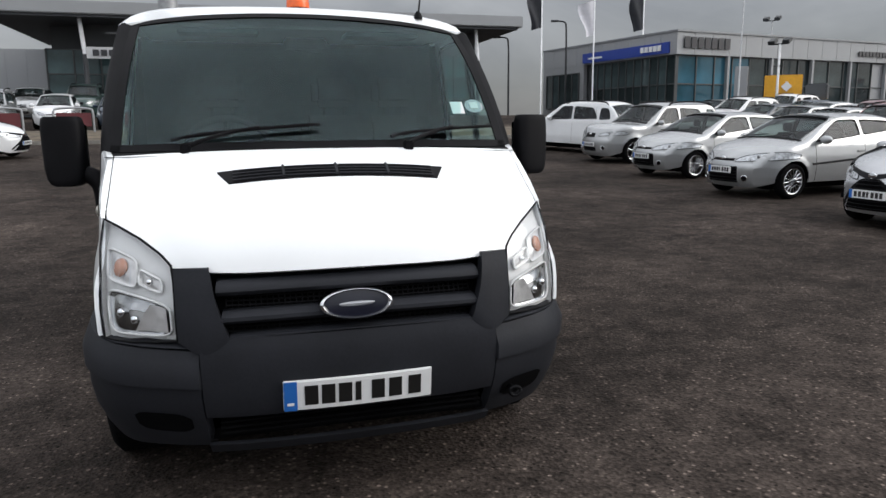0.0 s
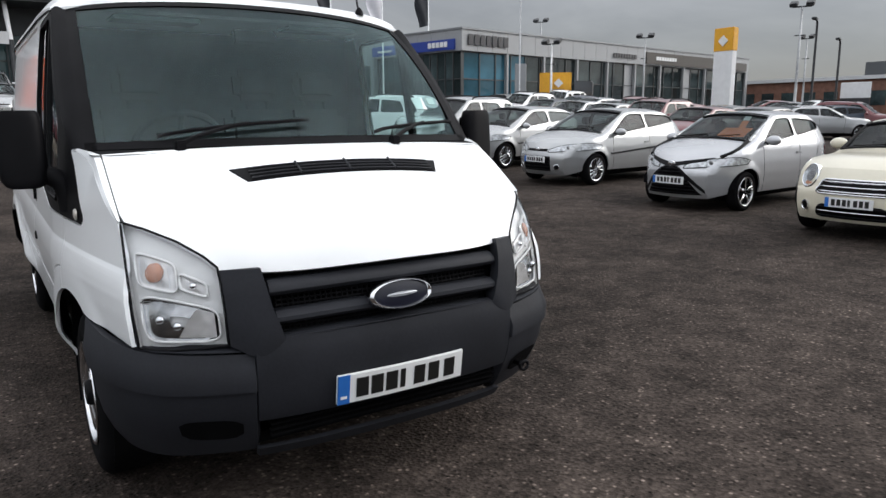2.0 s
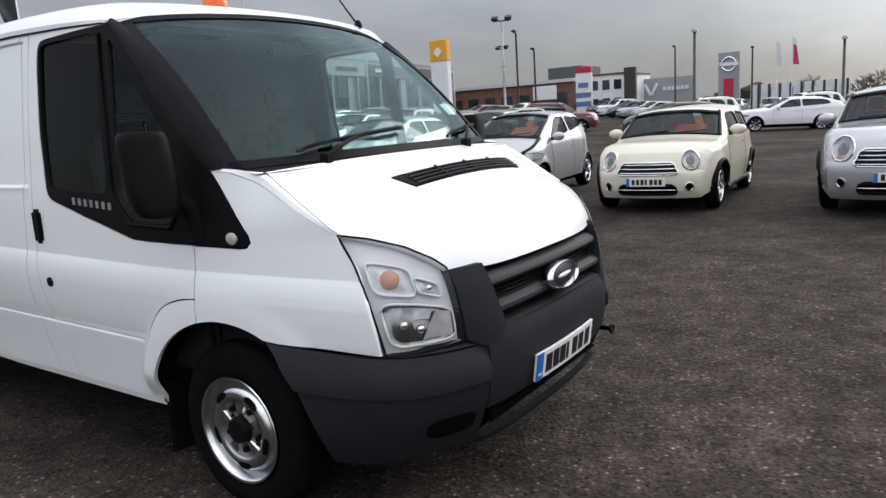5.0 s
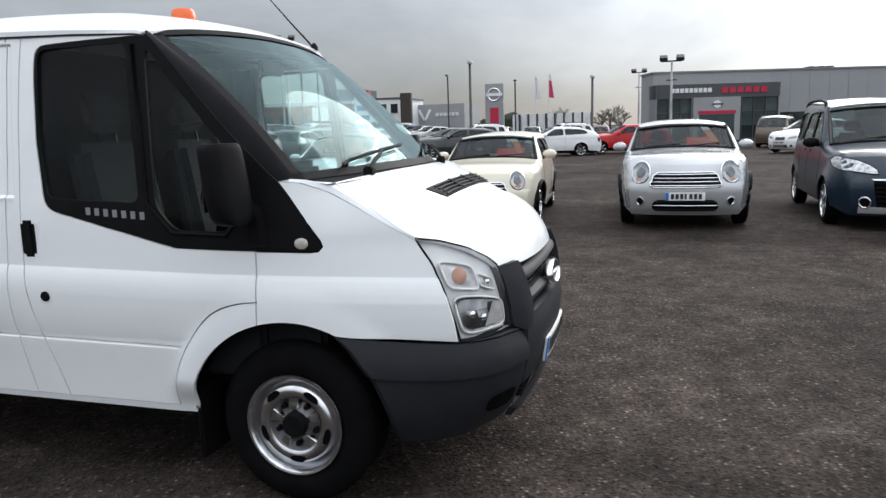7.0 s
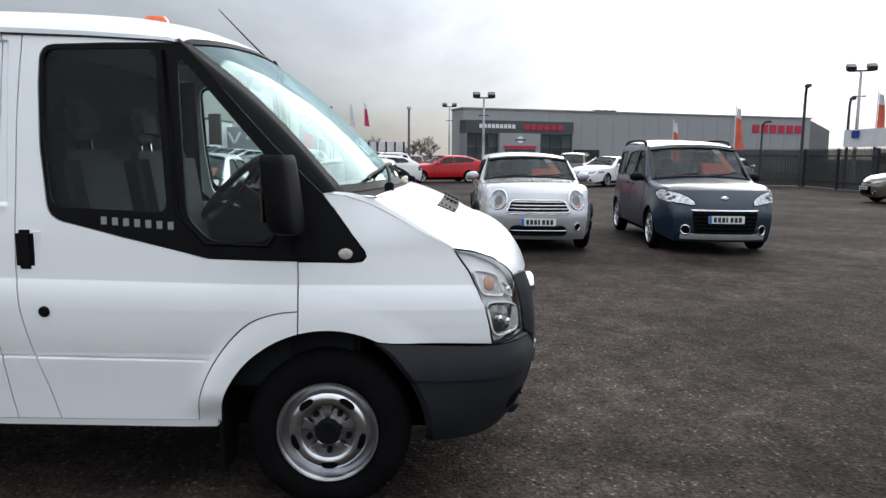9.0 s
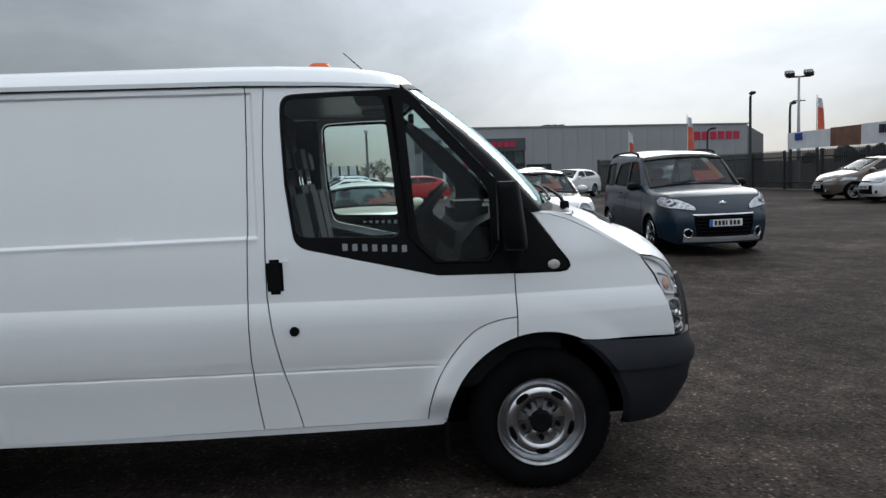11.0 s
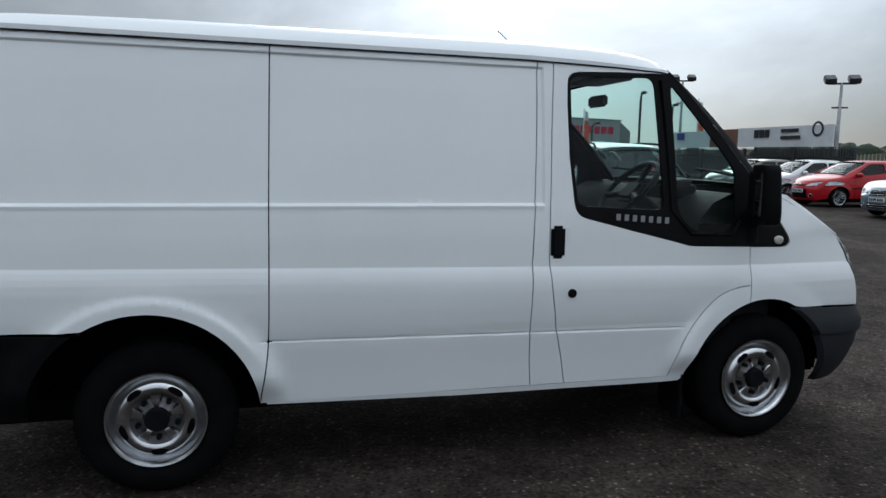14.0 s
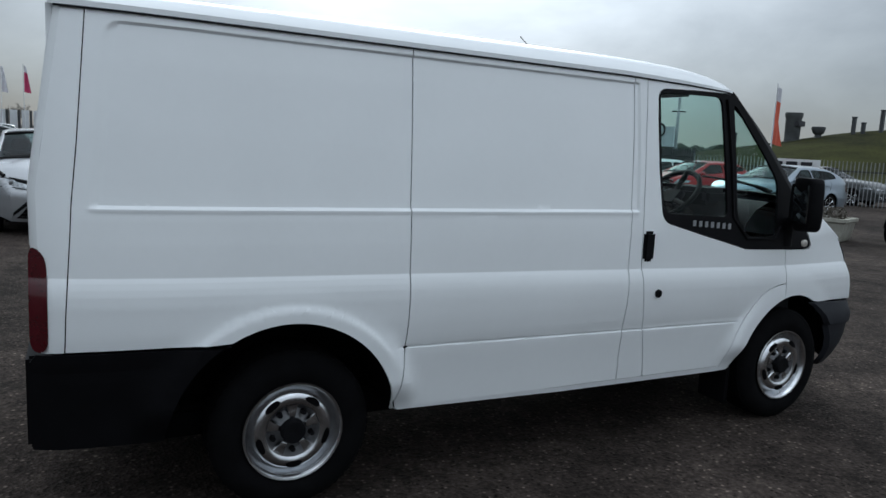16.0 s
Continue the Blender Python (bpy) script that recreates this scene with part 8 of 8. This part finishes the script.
def banner_wall():
    m, L = wall_frame((32.1, -19.7), (20.4, -19.85))
    w = thing("banner_hoarding", "pale printed banner hoarding with grey and brown panels", "hoarding", m)
    x = 0.0
    for k, (wd, mt) in enumerate(((3.6, BANNER), (2.2, BRICK), (5.9, BANNER))):
        p = part("board", boxed(x, x + wd, 0, 0.08, 2.02, 2.86 + 0.009 * x), mt, w)
        if mt is BANNER:
            sign_bars(p, x + wd * 0.2, x + wd * 0.38, 2.45, 2.8, 3, FLAG_DARK if k else SIGN_BLUE, -0.01)
            if k:
                sign_bars(p, x + wd * 0.5, x + wd * 0.68, 2.65, 2.8, 6, SIGN_DARK, -0.01)
                sign_bars(p, x + wd * 0.5, x + wd * 0.70, 2.35, 2.5, 8, SIGN_DARK, -0.01)
                part("round_mark", lathe([(-0.02, 0.32), (-0.03, 0.22), (-0.02, 0.22)], 24, "y"), SIGN_DARK, p, m=Matrix.Translation((x + wd * 0.86, 0, 2.75)))
        x += wd
    for k in range(6):
        part("leg", boxed(k * 2.3, k * 2.3 + 0.1, 0.1, 0.2, 0, 2.85), POLE_DARK, w)
    # white boards on the fence further along
    b = thing("fence_banner", "white printed banner tied to the fence", "banner", pose(15.9, -20.35, 0, 0, 0, 213))
    p = part("cloth", boxed(0, 1.95, -0.02, 0.02, 0.35, 1.72), SIGN_WHITE, b)
    sign_bars(p, 0.2, 1.75, 1.48, 1.62, 3, FLAG_DARK, -0.025)
    sign_bars(p, 0.35, 1.20, 0.98, 1.16, 7, SIGN_DARK, -0.025)
    words("Point", 0.29, SIGN_DARK, p, Matrix.Translation((1.54, -0.03, 1.07)) @ Matrix.Rotation(radians(90), 4, "X"), depth=0.006, width=0.62)


banner_wall()


def grass_bank():
    """A grassy mound beyond the fence with plant on its top."""
    bm = bmesh.new()
    rows = []
    for j in range(18):
        v = j / 17
        row = []
        for i in range(50):
            u = i / 49
            ang = radians(-30 - 60 * u)
            d = 75 + 130 * v
            x, y = d * math.cos(ang), d * math.sin(ang)
            hgt = 9.7 * step01(v, 0.05, 0.7) * step01(u, 0.10, 0.55) + 0.5 * noise.noise((x * 0.05, y * 0.05, 1))
            row.append((x, y, max(-0.05, hgt * (1 if v > 0 else 0))))
        rows.append(row)
    grid_mesh(bm, rows)
    tagged(part("grass_bank", bm, GRASS), "green and brown grassy bank under the sky", "bank", kind="structure")
    def top(x, y):
        u = (-math.degrees(math.atan2(y, x)) - 30) / 60
        v = (math.hypot(x, y) - 75) / 130
        return 9.7 * step01(v, 0.05, 0.7) * step01(u, 0.10, 0.55) - 0.3
    def on_bank(d, deg):
        return d * math.cos(radians(deg)), d * math.sin(radians(deg))
    x, y = on_bank(150, -52.7)
    t = thing("vent_tower", "grey concrete vent tower on the grassy bank", "tower", pose(x, y, top(x, y)))
    part("shaft", lathe([(0, 1.35), (4.6, 1.45), (5.0, 1.62), (5.7, 1.62), (5.7, 0)], 16, "z"), TOWER_GREY, t)
    part("hood", boxed(-1.9, 0.2, -1.0, 1.0, 3.1, 4.1, 0.1), SIGN_DARK, t)
    x, y = on_bank(150, -54.4)
    t = thing("round_tank", "dark round water tank on a stem", "tank", pose(x, y, top(x, y)))
    part("stem", tube([(0, 0, 0), (0, 0, 1.5)], 0.6, 12), TOWER_GREY, t)
    part("bowl", lathe([(0.8, 0.4), (1.2, 0.95), (2.0, 1.25), (2.4, 1.2), (2.5, 0)], 18, "z"), TOWER_GREY, t)
    for deg, h in ((-56.6, 3.4), (-57.2, 2.2), (-58.3, 4.2), (-48.8, 3.2)):
        x, y = on_bank(150, deg)
        t = thing("chimney_post", "dark square post on the bank", "post", pose(x, y, top(x, y)), "posts on the bank")
        part("shaft", boxed(-0.3, 0.3, -0.3, 0.3, 0, h, 0.05), CLAD_DARK, t)
        part("cap", boxed(-0.36, 0.36, -0.36, 0.36, h, h + 0.2), CLAD_DARK, t)


grass_bank()


def planter(x, y):
    p = thing("planter", "square cast stone planter with low brown shrubs", "planter", pose(x, y, 0, 0, 0, 20))
    rows = [[(sx * w, sy * w, z) for sx, sy in ((-1, -1), (1, -1), (1, 1), (-1, 1))] for z, w in ((0, 0.36), (0.05, 0.38), (0.38, 0.43), (0.40, 0.47), (0.47, 0.47), (0.47, 0.40), (0.40, 0.39))]
    bm = grid_mesh(bmesh.new(), rows, close_u=True)
    part("trough", bm, CONCRETE, p, smooth=False)
    part("soil", boxed(-0.39, 0.39, -0.39, 0.39, 0.36, 0.41), SOIL, p)
    bm = bmesh.new()
    rnd = random.Random(3)
    for k in range(260):
        a, r = rnd.uniform(0, 6.28), 0.36 * rnd.random() ** 0.5
        c = Vector((r * math.cos(a), r * math.sin(a), 0.42 + rnd.uniform(0, 0.22)))
        d = Vector((rnd.uniform(-1, 1), rnd.uniform(-1, 1), rnd.uniform(0, 1))).normalized() * 0.06
        s = d.orthogonal().normalized() * 0.02
        bm.faces.new([bm.verts.new(q) for q in (c - s, c + d * 0.5 - s * 1.5, c + d, c + d * 0.5 + s * 1.5)])
    shr = part("shrub", bm, TWIG, p)
    shr["kind"] = "stuff"


planter(5.95, -10.2)


def bare_tree(x, y, h, seed):
    t = thing("tree", "small bare winter tree far off", "tree", pose(x, y, 0), "trees")
    rnd = random.Random(seed)
    part("trunk", tube([(0, 0, 0), (0.1, 0, h * 0.25), (0.0, 0.1, h * 0.55)], 0.16, 8, taper=0.09), BARK, t)
    bm = bmesh.new()

    def limb(p, d, ln, r, depth):
        q = p + d * ln
        tube([p, p.lerp(q, 0.5) + Vector((rnd.uniform(-1, 1), rnd.uniform(-1, 1), 0)) * ln * 0.06, q], r, 4, bm, taper=r * 0.6)
        if depth:
            for _ in range(4 if depth > 1 else 5):
                e = (d + Vector((rnd.uniform(-1, 1), rnd.uniform(-1, 1), rnd.uniform(-0.25, 0.7))) * 0.85).normalized()
                limb(p.lerp(q, rnd.uniform(0.45, 1.0)), e, ln * rnd.uniform(0.5, 0.75), r * 0.55, depth - 1)

    for k in range(6):
        a = k * 1.05 + rnd.random()
        limb(Vector((0, 0, h * (0.28 + 0.05 * k))), Vector((math.cos(a), math.sin(a), 0.9)).normalized(), h * 0.28, 0.07, 3)
    part("crown", bm, TWIG, t)


for k, (x, y, h) in enumerate(((84, 9.6, 3.9), (85, 10.8, 3.6), (80, 3.2, 4.0), (82, 4.2, 3.6), (84, 2.2, 3.3))):
    bare_tree(x, y, h, k + 2)


def far_hedges():
    """Dark tree line far behind everything, with gaps and an uneven top."""
    rnd = random.Random(9)
    bm = bmesh.new()
    for k in range(420):
        deg = rnd.choice((rnd.uniform(-52, -38), rnd.uniform(95, 150), rnd.uniform(10, 60), rnd.uniform(150, 330)))
        d = rnd.uniform(230, 300)
        x, y = d * math.cos(radians(deg)), d * math.sin(radians(deg))
        r = rnd.uniform(2.0, 4.5)
        res = bmesh.ops.create_icosphere(bm, subdivisions=2, radius=r, matrix=Matrix.Translation((x, y, r * 0.5)))
        for v in res["verts"]:
            v.co += (v.co - Vector((x, y, r * 0.5))) * 0.35 * noise.noise(v.co * 0.6)
    ob = part("far_tree_line", bm, HEDGE)
    tagged(ob, "dark uneven line of far trees", "trees", kind="stuff")


far_hedges()
